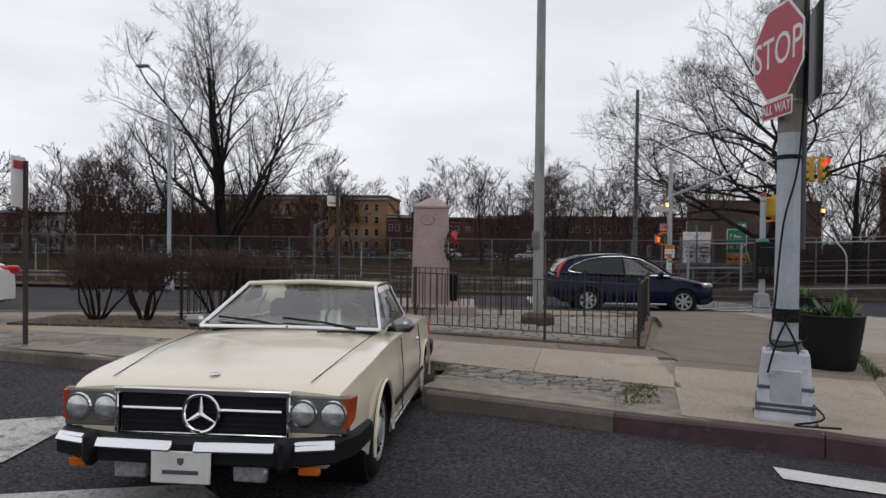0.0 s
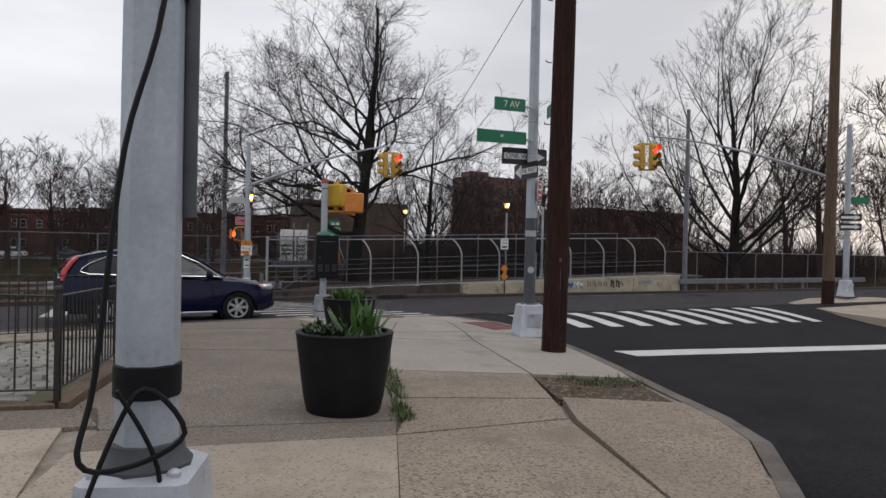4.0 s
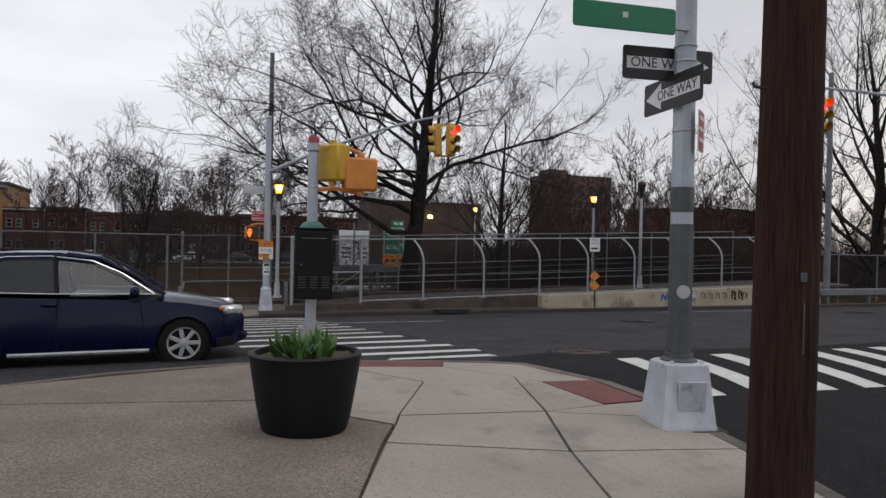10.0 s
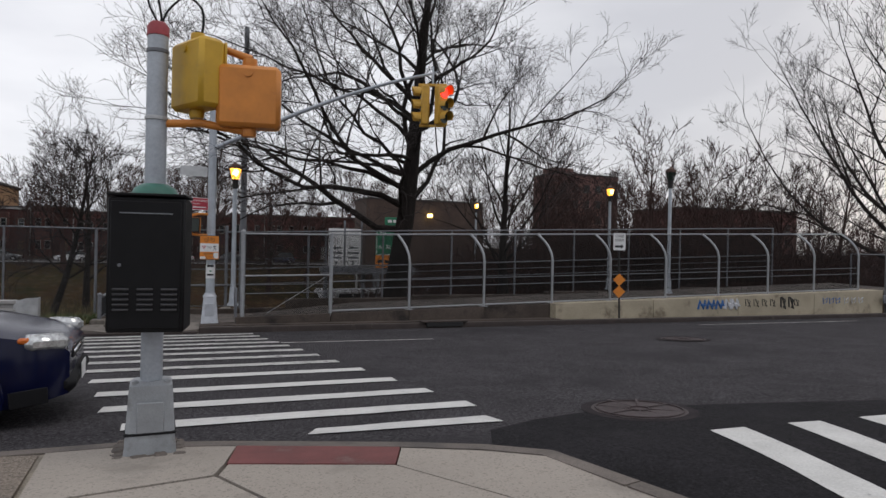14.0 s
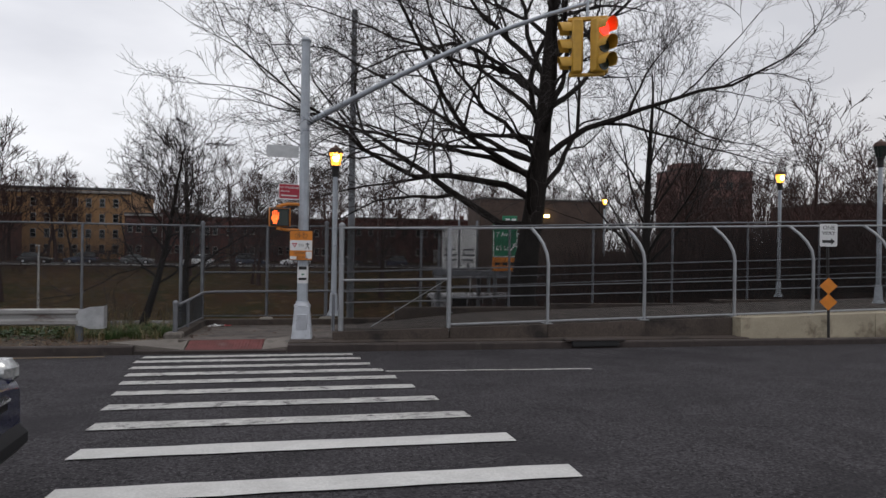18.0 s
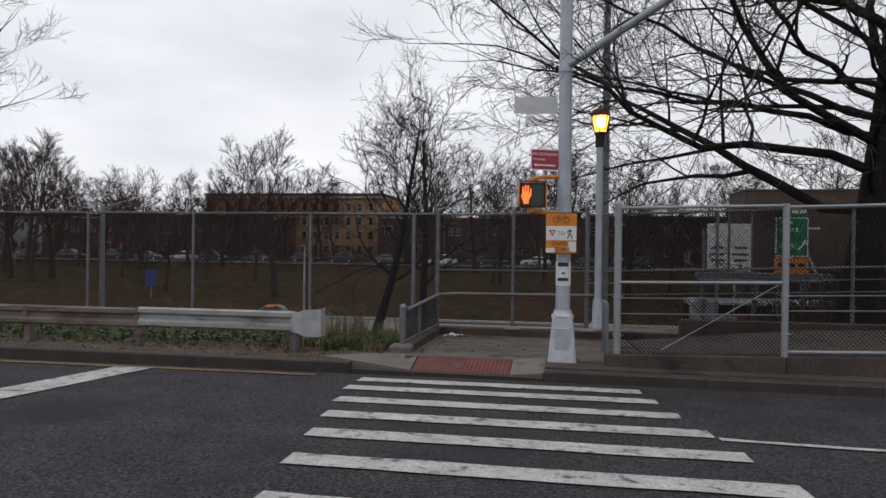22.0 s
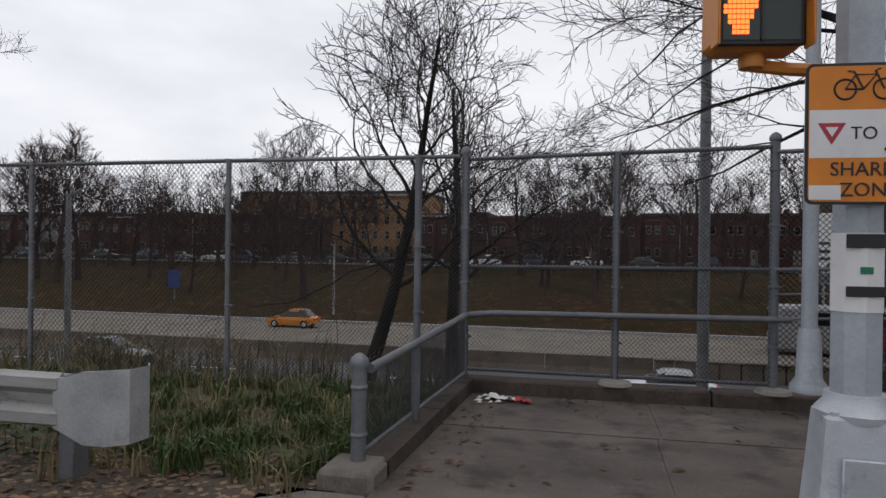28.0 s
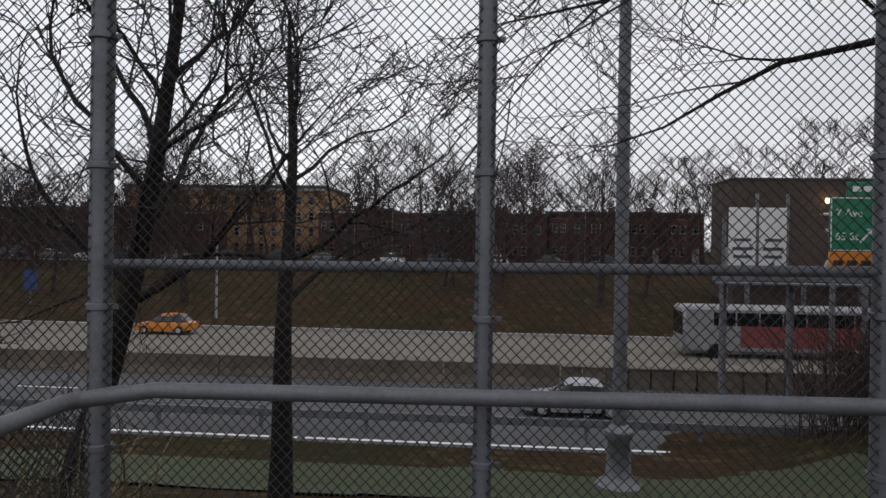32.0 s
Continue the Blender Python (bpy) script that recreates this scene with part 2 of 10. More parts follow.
M_BLACK = mat("black_plastic", (0.006, 0.006, 0.0075), 0.6, spec=0.22, vary=0.3, scale=6, fine=0.1, bump=0.06, bump_scale=50)
M_BOX = mat("black_painted_cabinet", (0.005, 0.005, 0.006), 0.6, 0.0, spec=0.2, vary=0.25, scale=5, bump=0.05, bump_scale=25)
M_RUBBER = mat("tyre_rubber", (0.008, 0.008, 0.008), 0.85, spec=0.25, vary=0.3, scale=6, bump=0.15, bump_scale=60)
M_CREOSOTE = mat("creosoted_wood_pole", (0.040, 0.019, 0.014), 0.9, spec=0.15, color2=(0.020, 0.0105, 0.009), scale=7, stretch=(3.0, 3.0, 0.14), fine=0.45, fine_scale=22, bump=0.9, bump_scale=16)
M_POLE_BROWN = mat("weathered_wood_pole", (0.12, 0.075, 0.045), 0.85, color2=(0.06, 0.04, 0.03), scale=7, stretch=(3.0, 3.0, 0.14), fine=0.4, fine_scale=22, bump=0.8, bump_scale=16)
M_BARK = mat("grey_brown_bark", (0.027, 0.022, 0.020), 0.95, spec=0.15, color2=(0.013, 0.011, 0.010), scale=6, stretch=(1.5, 1.5, 0.35), fine=0.35, fine_scale=24, bump=0.9, bump_scale=22)
M_BARK_FAR = mat("brown_bark_of_far_trees", (0.046, 0.030, 0.027), 0.95, spec=0.1, vary=0.2, scale=1.5, rand=0.25)
M_TWIG = mat("bare_twigs", (0.024, 0.019, 0.018), 0.9, vary=0.2, scale=2, rand=0.12)
M_GRANITE = mat("pink_granite", (0.33, 0.245, 0.235), 0.65, vary=0.1, scale=3, fine=0.2, fine_scale=120, bump=0.15, bump_scale=80, speck=((0.18, 0.13, 0.13), 120, 0.15), stain=(0.26, 0.20, 0.19), stain_at=0.58, stain_scale=1.5)
M_COBBLE = mat("grey_granite_sett", (0.20, 0.19, 0.17), 0.85, vary=0.2, scale=4, fine=0.25, fine_scale=60, bump=0.5, bump_scale=40, rand=0.25)
M_MOSS = mat("mossy_joint", (0.075, 0.072, 0.035), 0.95, color2=(0.085, 0.07, 0.045), scale=3, fine=0.4, fine_scale=40, bump=0.7, bump_scale=40)
M_SIGN_GREEN = mat("green_reflective_sheet", (0.008, 0.155, 0.075), 0.45, vary=0.08, scale=3)
M_SIGN_RED = mat("red_reflective_sheet", (0.36, 0.022, 0.045), 0.45, vary=0.1, scale=4)
M_SIGN_WHITE = mat("white_reflective_sheet", (0.66, 0.66, 0.66), 0.5, vary=0.06, scale=5, stain=(0.5, 0.49, 0.47), stain_at=0.62, stain_scale=5)
M_SIGN_BLACK = mat("black_sign_sheet", (0.012, 0.012, 0.013), 0.5, vary=0.2, scale=5)
M_SIGN_ORANGE = mat("orange_sign_sheet", (0.62, 0.20, 0.015), 0.5, vary=0.1, scale=6)
M_SIGN_BACK = mat("bare_aluminium_sign_back", (0.45, 0.46, 0.47), 0.45, 0.6, vary=0.12, scale=6)
M_SIGNAL = mat("traffic_signal_yellow", (0.48, 0.27, 0.03), 0.5, vary=0.15, scale=5, stain=(0.28, 0.16, 0.03), stain_at=0.6, stain_scale=6)
M_PED_ORANGE = mat("signal_orange_paint", (0.55, 0.20, 0.03), 0.5, vary=0.15, scale=4, stain=(0.40, 0.14, 0.03), stain_at=0.6, stain_scale=5)
M_PED_YELLOW = mat("signal_yellow_paint", (0.50, 0.30, 0.02), 0.5, vary=0.12, scale=4, stain=(0.36, 0.21, 0.02), stain_at=0.6, stain_scale=5)
M_BRICK_HOUSE = mat("dark_red_house_brick", (0.085, 0.036, 0.031), 0.9, vary=0.25, scale=0.6, fine=0.2, fine_scale=6, rand=0.25)
M_BRICK_TAN = mat("tan_house_brick", (0.27, 0.155, 0.075), 0.9, vary=0.15, scale=0.5, fine=0.1, fine_scale=5)
M_ROOF = mat("grey_roof_felt", (0.06, 0.055, 0.055), 0.9, vary=0.2, scale=0.6)
M_TRIM = mat("white_window_trim", (0.27, 0.265, 0.26), 0.7, vary=0.1, scale=1.5)
M_CONC = mat("pale_barrier_concrete", (0.22, 0.20, 0.18), 0.9, vary=0.2, scale=0.6, fine=0.1, fine_scale=20, stain=(0.17, 0.155, 0.14), stain_at=0.56, stain_scale=0.7, bump=0.2, bump_scale=12)
M_WALL_DARK = mat("old_stained_concrete", (0.070, 0.056, 0.048), 0.9, spec=0.25, vary=0.3, scale=0.9, fine=0.2, fine_scale=30, stain=(0.030, 0.026, 0.024), stain_at=0.53, stain_scale=1.4, bump=0.35, bump_scale=22)
M_WALL_CREAM = mat("cream_painted_concrete", (0.35, 0.305, 0.225), 0.85, vary=0.16, scale=1.0, fine=0.08, fine_scale=30, stain=(0.17, 0.14, 0.10), stain_at=0.54, stain_scale=1.9, bump=0.2, bump_scale=20)
M_EXPRESSWAY = mat("expressway_asphalt", (0.055, 0.056, 0.060), 0.85, vary=0.18, scale=0.25, fine=0.2, fine_scale=12)
M_CHROME = mat("chrome", (0.75, 0.76, 0.78), 0.12, 1.0)
M_CREAM_PAINT = mat("cream_car_paint", (0.66, 0.60, 0.475), 0.28, vary=0.03, scale=2, coat=0.7)
M_NAVY_PAINT = mat("navy_car_paint", (0.0035, 0.0050, 0.026), 0.16, 0.0, vary=0.1, scale=2, spec=0.22)
M_CAR_GLASS = mat("dark_car_glass", (0.008, 0.010, 0.011), 0.05, spec=0.5)
M_LAMP_GLASS = mat("clear_lamp_glass", (0.5, 0.51, 0.51), 0.12, 0.6, vary=0.35, scale=30)
M_AMBER = mat("amber_plastic", (0.50, 0.11, 0.01), 0.25)
M_TAIL_RED = mat("red_tail_lamp", (0.42, 0.015, 0.02), 0.2, coat=0.5)
M_LEAF = mat("iris_leaf", (0.038, 0.098, 0.018), 0.5, color2=(0.062, 0.125, 0.026), scale=9, rand=0.15)
M_LEAF_DARK = mat("dark_groundcover_leaf", (0.016, 0.040, 0.011), 0.6, color2=(0.04, 0.075, 0.02), scale=9, rand=0.2)
M_GLOW_RED = mat("lit_red_lens", (0.5, 0.02, 0.01), 0.3, emit=(1.0, 0.02, 0.012), strength=4.5)
M_GLOW_AMBER = mat("lit_lantern_glass", (0.9, 0.5, 0.1), 0.4, emit=(1.0, 0.44, 0.05), strength=3.2)
M_GLOW_CORE = mat("lit_sodium_bulb", (1, 0.7, 0.3), 0.4, emit=(1.0, 0.72, 0.22), strength=9.0)
M_GLOW_HAND = mat("lit_orange_symbol", (0.9, 0.25, 0.05), 0.4, emit=(1.0, 0.11, 0.015), strength=3.0)
M_LENS_DARK = mat("unlit_lens", (0.02, 0.03, 0.025), 0.25)

# ---- building helpers ----


class Geo:
    """Vertices and faces gathered into one mesh."""

    def __init__(self):
        self.v, self.f = [], []

    def add(self, verts, faces):
        o = len(self.v)
        self.v.extend(verts)
        self.f.extend([tuple(i + o for i in q) for q in faces])
        return self

    def box(self, c, s, rot=None, ch=0.0):
        """A box with centre c and sizes s; ch: chamfered edges; rot: a Matrix or degrees about z."""
        hx, hy, hz = s[0] / 2, s[1] / 2, s[2] / 2
        ch = min(ch, hx * 0.9, hy * 0.9, hz * 0.9)
        if rot is not None and not isinstance(rot, Matrix):
            rot = Matrix.Rotation(radians(rot), 3, "Z")
        if ch <= 0:
            p = [(i * hx, j * hy, k * hz) for i in (-1, 1) for j in (-1, 1) for k in (-1, 1)]
            q = [(0, 1, 3, 2), (4, 6, 7, 5), (0, 4, 5, 1), (2, 3, 7, 6), (0, 2, 6, 4), (1, 5, 7, 3)]
        else:
            p, q = [], []
            idx = {}
            for i in (-1, 1):
                for j in (-1, 1):
                    for k in (-1, 1):
                        for a in range(3):
                            d = [ch, ch, ch]
                            d[a] = 0
                            idx[i, j, k, a] = len(p)
                            p.append((i * (hx - d[0]), j * (hy - d[1]), k * (hz - d[2])))
            for a in range(3):
                b1, b2 = (a + 1) % 3, (a + 2) % 3
                for sgn in (-1, 1):
                    ring = []
                    for u, w in ((-1, -1), (1, -1), (1, 1), (-1, 1)):
                        key = [0, 0, 0]
                        key[a], key[b1], key[b2] = sgn, u, w
                        ring.append(idx[(*key, a)])
                    q.append(tuple(ring if sgn > 0 else ring[::-1]))
                for u in (-1, 1):
                    for w in (-1, 1):
                        k0, k1 = [0, 0, 0], [0, 0, 0]
                        k0[a], k1[a] = -1, 1
                        k0[b1] = k1[b1] = u
                        k0[b2] = k1[b2] = w
                        r = (idx[(*k0, b1)], idx[(*k1, b1)], idx[(*k1, b2)], idx[(*k0, b2)])
                        q.append(r if u * w < 0 else r[::-1])
            for i in (-1, 1):
                for j in (-1, 1):
                    for k in (-1, 1):
                        r = (idx[i, j, k, 0], idx[i, j, k, 1], idx[i, j, k, 2])
                        q.append(r if i * j * k > 0 else r[::-1])
        if rot is not None:
            p = [tuple(rot @ Vector(v)) for v in p]
        return self.add([(v[0] + c[0], v[1] + c[1], v[2] + c[2]) for v in p], q)

    def cyl(self, p0, p1, r0, r1=None, n=12, caps=True):
        return self.tube([p0, p1], [r0, r0 if r1 is None else r1], n, caps)

    def tube(self, pts, radii, n=8, caps=True):
        """A tube along points."""
        pts = [Vector(p) for p in pts]
        if isinstance(radii, (int, float)):
            radii = [radii] * len(pts)
        verts, faces = [], []
        d = (pts[1] - pts[0]).normalized()
        u = d.orthogonal().normalized() if abs(d.z) < 0.98 else Vector((1, 0, 0))
        for i, p in enumerate(pts):
            a, b = pts[max(i - 1, 0)], pts[min(i + 1, len(pts) - 1)]
            d = (b - a).normalized()
            u = (u - d * u.dot(d))
            u = u.normalized() if u.length > 1e-6 else d.orthogonal().normalized()
            w = d.cross(u)
            for k in range(n):
                an = 2 * math.pi * k / n
                verts.append(tuple(p + (u * math.cos(an) + w * math.sin(an)) * radii[i]))
        for i in range(len(pts) - 1):
            for k in range(n):
                k2 = (k + 1) % n
                faces.append((i * n + k, i * n + k2, (i + 1) * n + k2, (i + 1) * n + k))
        if caps:
            faces.append(tuple(range(n - 1, -1, -1)))
            faces.append(tuple((len(pts) - 1) * n + k for k in range(n)))
        return self.add(verts, faces)

    def lathe(self, prof, n=24, c=(0, 0, 0), square=0.0, caps=True):
        """A profile of (radius, height) turned about z; square > 0 squares it off."""
        verts, faces = [], []
        for r, z in prof:
            for k in range(n):
                an = 2 * math.pi * k / n
                ca, sa = math.cos(an), math.sin(an)
                g = 1.0
                if square:
                    g = (1 - square) + square / max(abs(ca), abs(sa))
                verts.append((c[0] + r * g * ca, c[1] + r * g * sa, c[2] + z))
        for i in range(len(prof) - 1):
            for k in range(n):
                k2 = (k + 1) % n
                faces.append((i * n + k, i * n + k2, (i + 1) * n + k2, (i + 1) * n + k))
        if caps:
            faces.append(tuple(range(n - 1, -1, -1)))
            faces.append(tuple((len(prof) - 1) * n + k for k in range(n)))
        return self.add(verts, faces)

    def prism(self, poly, fn_top, fn_bot):
        """A flat outline (counter-clockwise x, y) between two height functions."""
        k = len(poly)
        verts = [(x, y, fn_top(x, y)) for x, y in poly] + [(x, y, fn_bot(x, y)) for x, y in poly]
        faces = [tuple(range(k)), tuple(range(2 * k - 1, k - 1, -1))]
        faces += [(i, i + k, (i + 1) % k + k, (i + 1) % k) for i in range(k)]
        return self.add(verts, faces)

    def extrude(self, poly, y0, y1, at=None):
        """An outline in (x, z) from y0 to y1."""
        k = len(poly)
        verts = [(x, y0, z) for x, z in poly] + [(x, y1, z) for x, z in poly]
        faces = [tuple(range(k)), tuple(range(2 * k - 1, k - 1, -1))]
        faces += [(i, i + k, (i + 1) % k + k, (i + 1) % k) for i in range(k)]
        if at is not None:
            verts = [tuple(at @ Vector(v)) for v in verts]
        return self.add(verts, faces)

    def mesh(self, name, material, smooth=True, angle=38):
        me = bpy.data.meshes.new(name)
        me.from_pydata(self.v, [], self.f)
        me.materials.append(material)
        me.update()
        if smooth:
            me.polygons.foreach_set("use_smooth", [True] * len(me.polygons))
            me.set_sharp_from_angle(angle=radians(angle))
        return me


def thing(name, label, category, group="", kind="", at=None):
    """An Empty at a thing's base."""
    ob = tagged(new(name), label, category, group, kind)
    ob.empty_display_size = 0.1
    if at is not None:
        ob.matrix_basis = at
    return ob


def part(name, geo, material, parent, label="", kind="", at=None, smooth=True, angle=38):
    """One mesh object under a thing or a part."""
    me = geo.mesh(name, material, smooth, angle) if isinstance(geo, Geo) else geo
    ob = new(name, me)
    ob.parent = parent
    tagged(ob, label, "", "", kind)
    if at is not None:
        ob.matrix_basis = at
    return ob


def solo(name, geo, material, label, category, group="", kind="", at=None, smooth=True, angle=38):
    """A thing that is one mesh."""
    ob = new(name, geo.mesh(name, material, smooth, angle) if isinstance(geo, Geo) else geo)
    tagged(ob, label, category, group, kind)
    if at is not None:
        ob.matrix_basis = at
    return ob


def lettering(text, size, material, parent, at, name="lettering", width=1.0, depth=0.0015, label="", space=1.0):
    """Raised letters in the built-in font, centred, in the x-z plane of `at` facing -y."""
    cu = bpy.data.curves.new(name, "FONT")
    cu.body, cu.size, cu.extrude, cu.align_x, cu.align_y = text, size, depth, "CENTER", "CENTER"
    cu.space_character = space
    cu.resolution_u = 3
    tmp = bpy.data.objects.new(name, cu)
    scene.collection.objects.link(tmp)
    bpy.context.view_layer.update()
    me = bpy.data.meshes.new_from_object(tmp.evaluated_get(bpy.context.evaluated_depsgraph_get()))
    bpy.data.objects.remove(tmp)
    me.materials.clear()
    me.materials.append(material)
    ob = new(name, me)
    ob.parent = parent
    tagged(ob, label or "lettering that reads " + text.replace("\n", " "))
    ob.matrix_basis = at @ pose(0, 0, 0, 90) @ Matrix.Diagonal((width, 1, 1, 1))
    return ob


def smooth01(v):
    v = min(1.0, max(0.0, v))
    return v * v * (3 - 2 * v)


# ---- the lie of the land ----


def walk_z(x, y):
    """Height of the near pavement."""
    z = 0.2577 - 0.034 * max(x, -2.2) + 0.004 * min(x + 2.2, 0.0) - 0.014 * y
    return z - 0.05 * max(0.0, y - 14.3) * min(1.0, max(0.0, (7.2 - x) / 3))


def road_z(x, y):
    """Height of the roadways round the crossing."""
    front = 0.2577 - 0.034 * x * (1.0 if x > 0 else 0.6) - 0.014 * y - 0.17 - 0.03 * smooth01(-x)
    right = -0.345 - 0.018 * (x - 10)
    near = front + (right - front) * smooth01((y - 5) / 6) * smooth01((x - 4) / 4)
    far = -0.29 - 0.052 * (min(y, 28.6) - 17)
    return near + (far - near) * smooth01((y - 12.5) / 4.5)


def far_walk_z(x, y):
    """Height of the pavement beyond the street."""
    return -0.745 + 0.02 * max(0.0, x - 8.4) + (0.02 - 0.058 * (1 - smooth01((x - 8.9) / 3))) * (y - 29.4)


def ledge_z(x):
    """Top of the low wall that carries the tall fence."""
    return -0.58 + 0.027 * (x - 8.4)


def sheet(xs, ys, fn, keep=None):
    """A sheet of quads over a lattice of x and y."""
    g = Geo()
    w = len(ys)
    g.v = [(x, y, fn(x, y)) for x in xs for y in ys]
    for i in range(len(xs) - 1):
        for j in range(w - 1):
            if keep is None or keep((xs[i] + xs[i + 1]) / 2, (ys[j] + ys[j + 1]) / 2):
                g.f.append((i * w + j, (i + 1) * w + j, (i + 1) * w + j + 1, i * w + j + 1))
    return g


def span(a, b, step):
    k = max(1, round((b - a) / step))
    return [a + (b - a) * i / k for i in range(k + 1)]

# ---- ground, roads, pavements ----
TRENCH = ((33.6, -1.0), (36.0, -1.9), (41.0, -3.8), (45.0, -4.95), (47.5, -5.35), (50.5, -5.95), (52.5, -6.3), (64.0, -6.55), (66.0, -6.5), (82.4, -6.5), (84.0, -6.15), (97.0, -4.0), (110.0, -2.6), (113.0, -2.2), (135.0, -1.7), (400.0, -1.0))


def terrain(x, y):
    """The natural ground, and the cutting of the expressway."""
    if y <= 33.6:
        return min(road_z(max(-25.0, min(30.0, x)), max(-20.0, min(29.0, y))), 0.6) - 0.12 - (0.12 if y > 28.6 else 0.0)
    lo = TRENCH[0]
    for hi in TRENCH[1:]:
        if y <= hi[0]:
            z = lo[1] + (hi[1] - lo[1]) * (y - lo[0]) / (hi[0] - lo[0])
            break
        lo = hi
    else:
        z = TRENCH[-1][1]
    rise = smooth01((x - 12) / 14)
    if y < 60:
        z += rise * smooth01((58 - y) / 10) * (-0.9 - z) * 0.9 if z < -0.9 else 0.0
    bumpy = 0.12 * noise.noise(Vector((x * 0.25, y * 0.25, 0.3)))
    return z + (bumpy if not 47 < y < 84 else 0.0)


gx = [-900, -500, -250] + span(-140, -40, 10) + span(-38, 44, 2) + span(50, 150, 10) + [250, 500, 900]
gy = [-900, -400, -150, -60] + span(-30, 28, 4) + span(29, 36, 1) + span(37.5, 60, 1.5) + span(64, 86, 2) + span(89, 137, 4) + [160, 250, 500, 1200]
solo("ground", sheet(gx, gy, terrain), M_GRASS_FAR, "dull winter grass and bare earth around the streets", "ground", kind="structure")

solo("road_crossing", sheet(span(-60, -10, 2.0) + span(-9.5, 30, 0.5) + span(32, 70, 2.0), span(-12, 28.6, 0.5), road_z), M_ASPHALT, "worn grey asphalt of the street crossing", "road", kind="structure")


def side_sheet(us, vs, fn):
    """A sheet between the island's kerb and the far corner, with a curved mouth."""
    g = Geo()
    w = len(vs)
    for u in us:
        for v in vs:
            y = -6 + (17.85 - 0.80 * smooth01(u * 4.5) - 0.5 * (1 - u) ** 40 + 0.05 * math.sin(u * 23) + 6) * v
            x = 4.0 + 34 * u if y < 6 else max(4.0, 4.6 + (y - 6) * 0.43) + (33.4 - (y - 6) * 0.43) * u
            g.v.append((x, y, fn(x, y)))
    for i in range(len(us) - 1):
        for j in range(w - 1):
            g.f.append((i * w + j, (i + 1) * w + j, (i + 1) * w + j + 1, i * w + j + 1))
    return g


solo("road_side_street", side_sheet(span(0, 1, 1 / 60), span(0, 1, 1 / 40), lambda x, y: road_z(x, y) + 0.007), M_ASPHALT_NEW, "fresh dark asphalt of the side street", "road", kind="structure")

# near pavement: an island with a rounded corner, between kerbs
FRONT = [(-30, 11.6), (-12, 8.35), (-5.2, 7.15), (-0.6, 5.95), (1.0, 5.5), (2.5, 5.15), (3.3, 4.86), (4.2, 4.78), (5.15, 5.15), (6.0, 5.6), (6.5, 6.05), (7.0, 6.6), (7.45, 7.35), (7.85, 8.3), (8.3, 9.3), (8.75, 10.3), (9.25, 11.5), (9.62, 12.55), (9.82, 13.4), (9.97, 14.3), (9.92, 15.0), (9.72, 15.65), (9.55, 16.42), (9.15, 16.74), (8.6, 17.02), (7.4, 17.5), (6.6, 17.75), (5.8, 17.75), (4.4, 17.4), (2.5, 16.2), (-6, 11.9), (-12, 10.6), (-30, 13.0)]


def inset(poly, d):
    """An outline drawn in by d (counter-clockwise)."""
    out, k = [], len(poly)
    for i in range(k):
        a, b, c = Vector(poly[i - 1]), Vector(poly[i]), Vector(poly[(i + 1) % k])
        n1 = Vector((-(b - a).y, (b - a).x)).normalized()
        n2 = Vector((-(c - b).y, (c - b).x)).normalized()
        m = (n1 + n2)
        m = m / max(0.35, m.dot(n1)) if m.length > 1e-6 else n1
        out.append(tuple(b + m * d))
    return out




def ramp_bed(x, y):
    """The bed dips under the ramps."""
    return 0.08 * max(1 - smooth01((math.hypot(x - cx, y - cy) - 0.9) / 0.8) for cx, cy in ((7.9, 16.95), (9.75, 15.2), (5.9, 5.7)))


island = Geo()
bed = inset(FRONT, 0.10)
for i in range(0, len(bed) // 2 - 1):
    j = len(bed) - 1 - i
    quads = [[bed[i], bed[i + 1], bed[j - 1], bed[j]]]
    if i == 2:
        a, b, c, d = [Vector(q) for q in quads[0]]
        f1, f2, g1, g2 = a.lerp(b, 0.53), a.lerp(b, 0.985), d.lerp(c, 0.53), d.lerp(c, 0.985)
        quads = [[a, f1, g1, d], [(f1.x, 7.5), (f2.x, 7.35), g2, g1], [f2, b, c, g2]]
    for quad in quads:
        island.prism(quad, lambda x, y: walk_z(x, y) - 0.009 - ramp_bed(x, y), lambda x, y: walk_z(x, y) - 0.4)
pavement = solo("pavement_island", island, M_JOINT, "grey pavement of a triangular traffic island", "pavement", kind="structure")

# kerb stones, one by one
kerb = thing("kerb_island", "stone kerb with worn and red-painted stretches round the island", "kerb", kind="structure")
KIN = inset(FRONT, 0.16)


def ramp_drop(x, y):
    """How far the kerb dips at the crossings."""
    d = 0.0
    for cx, cy, r in ((7.9, 16.95, 1.3), (6.75, 17.4, 1.2), (9.75, 15.2, 1.2), (5.9, 5.7, 1.4)):
        d = max(d, 0.09 * (1 - smooth01((math.hypot(x - cx, y - cy) - r * 0.55) / (r * 0.5))))
    return d


def along(poly, step):
    """Points at about even steps along an open line."""
    pts = [Vector(p) for p in poly]
    out = []
    for a, b in zip(pts, pts[1:]):
        k = max(1, round((b - a).length / step))
        out += [a + (b - a) * i / k for i in range(k)]
    return out + [pts[-1]]


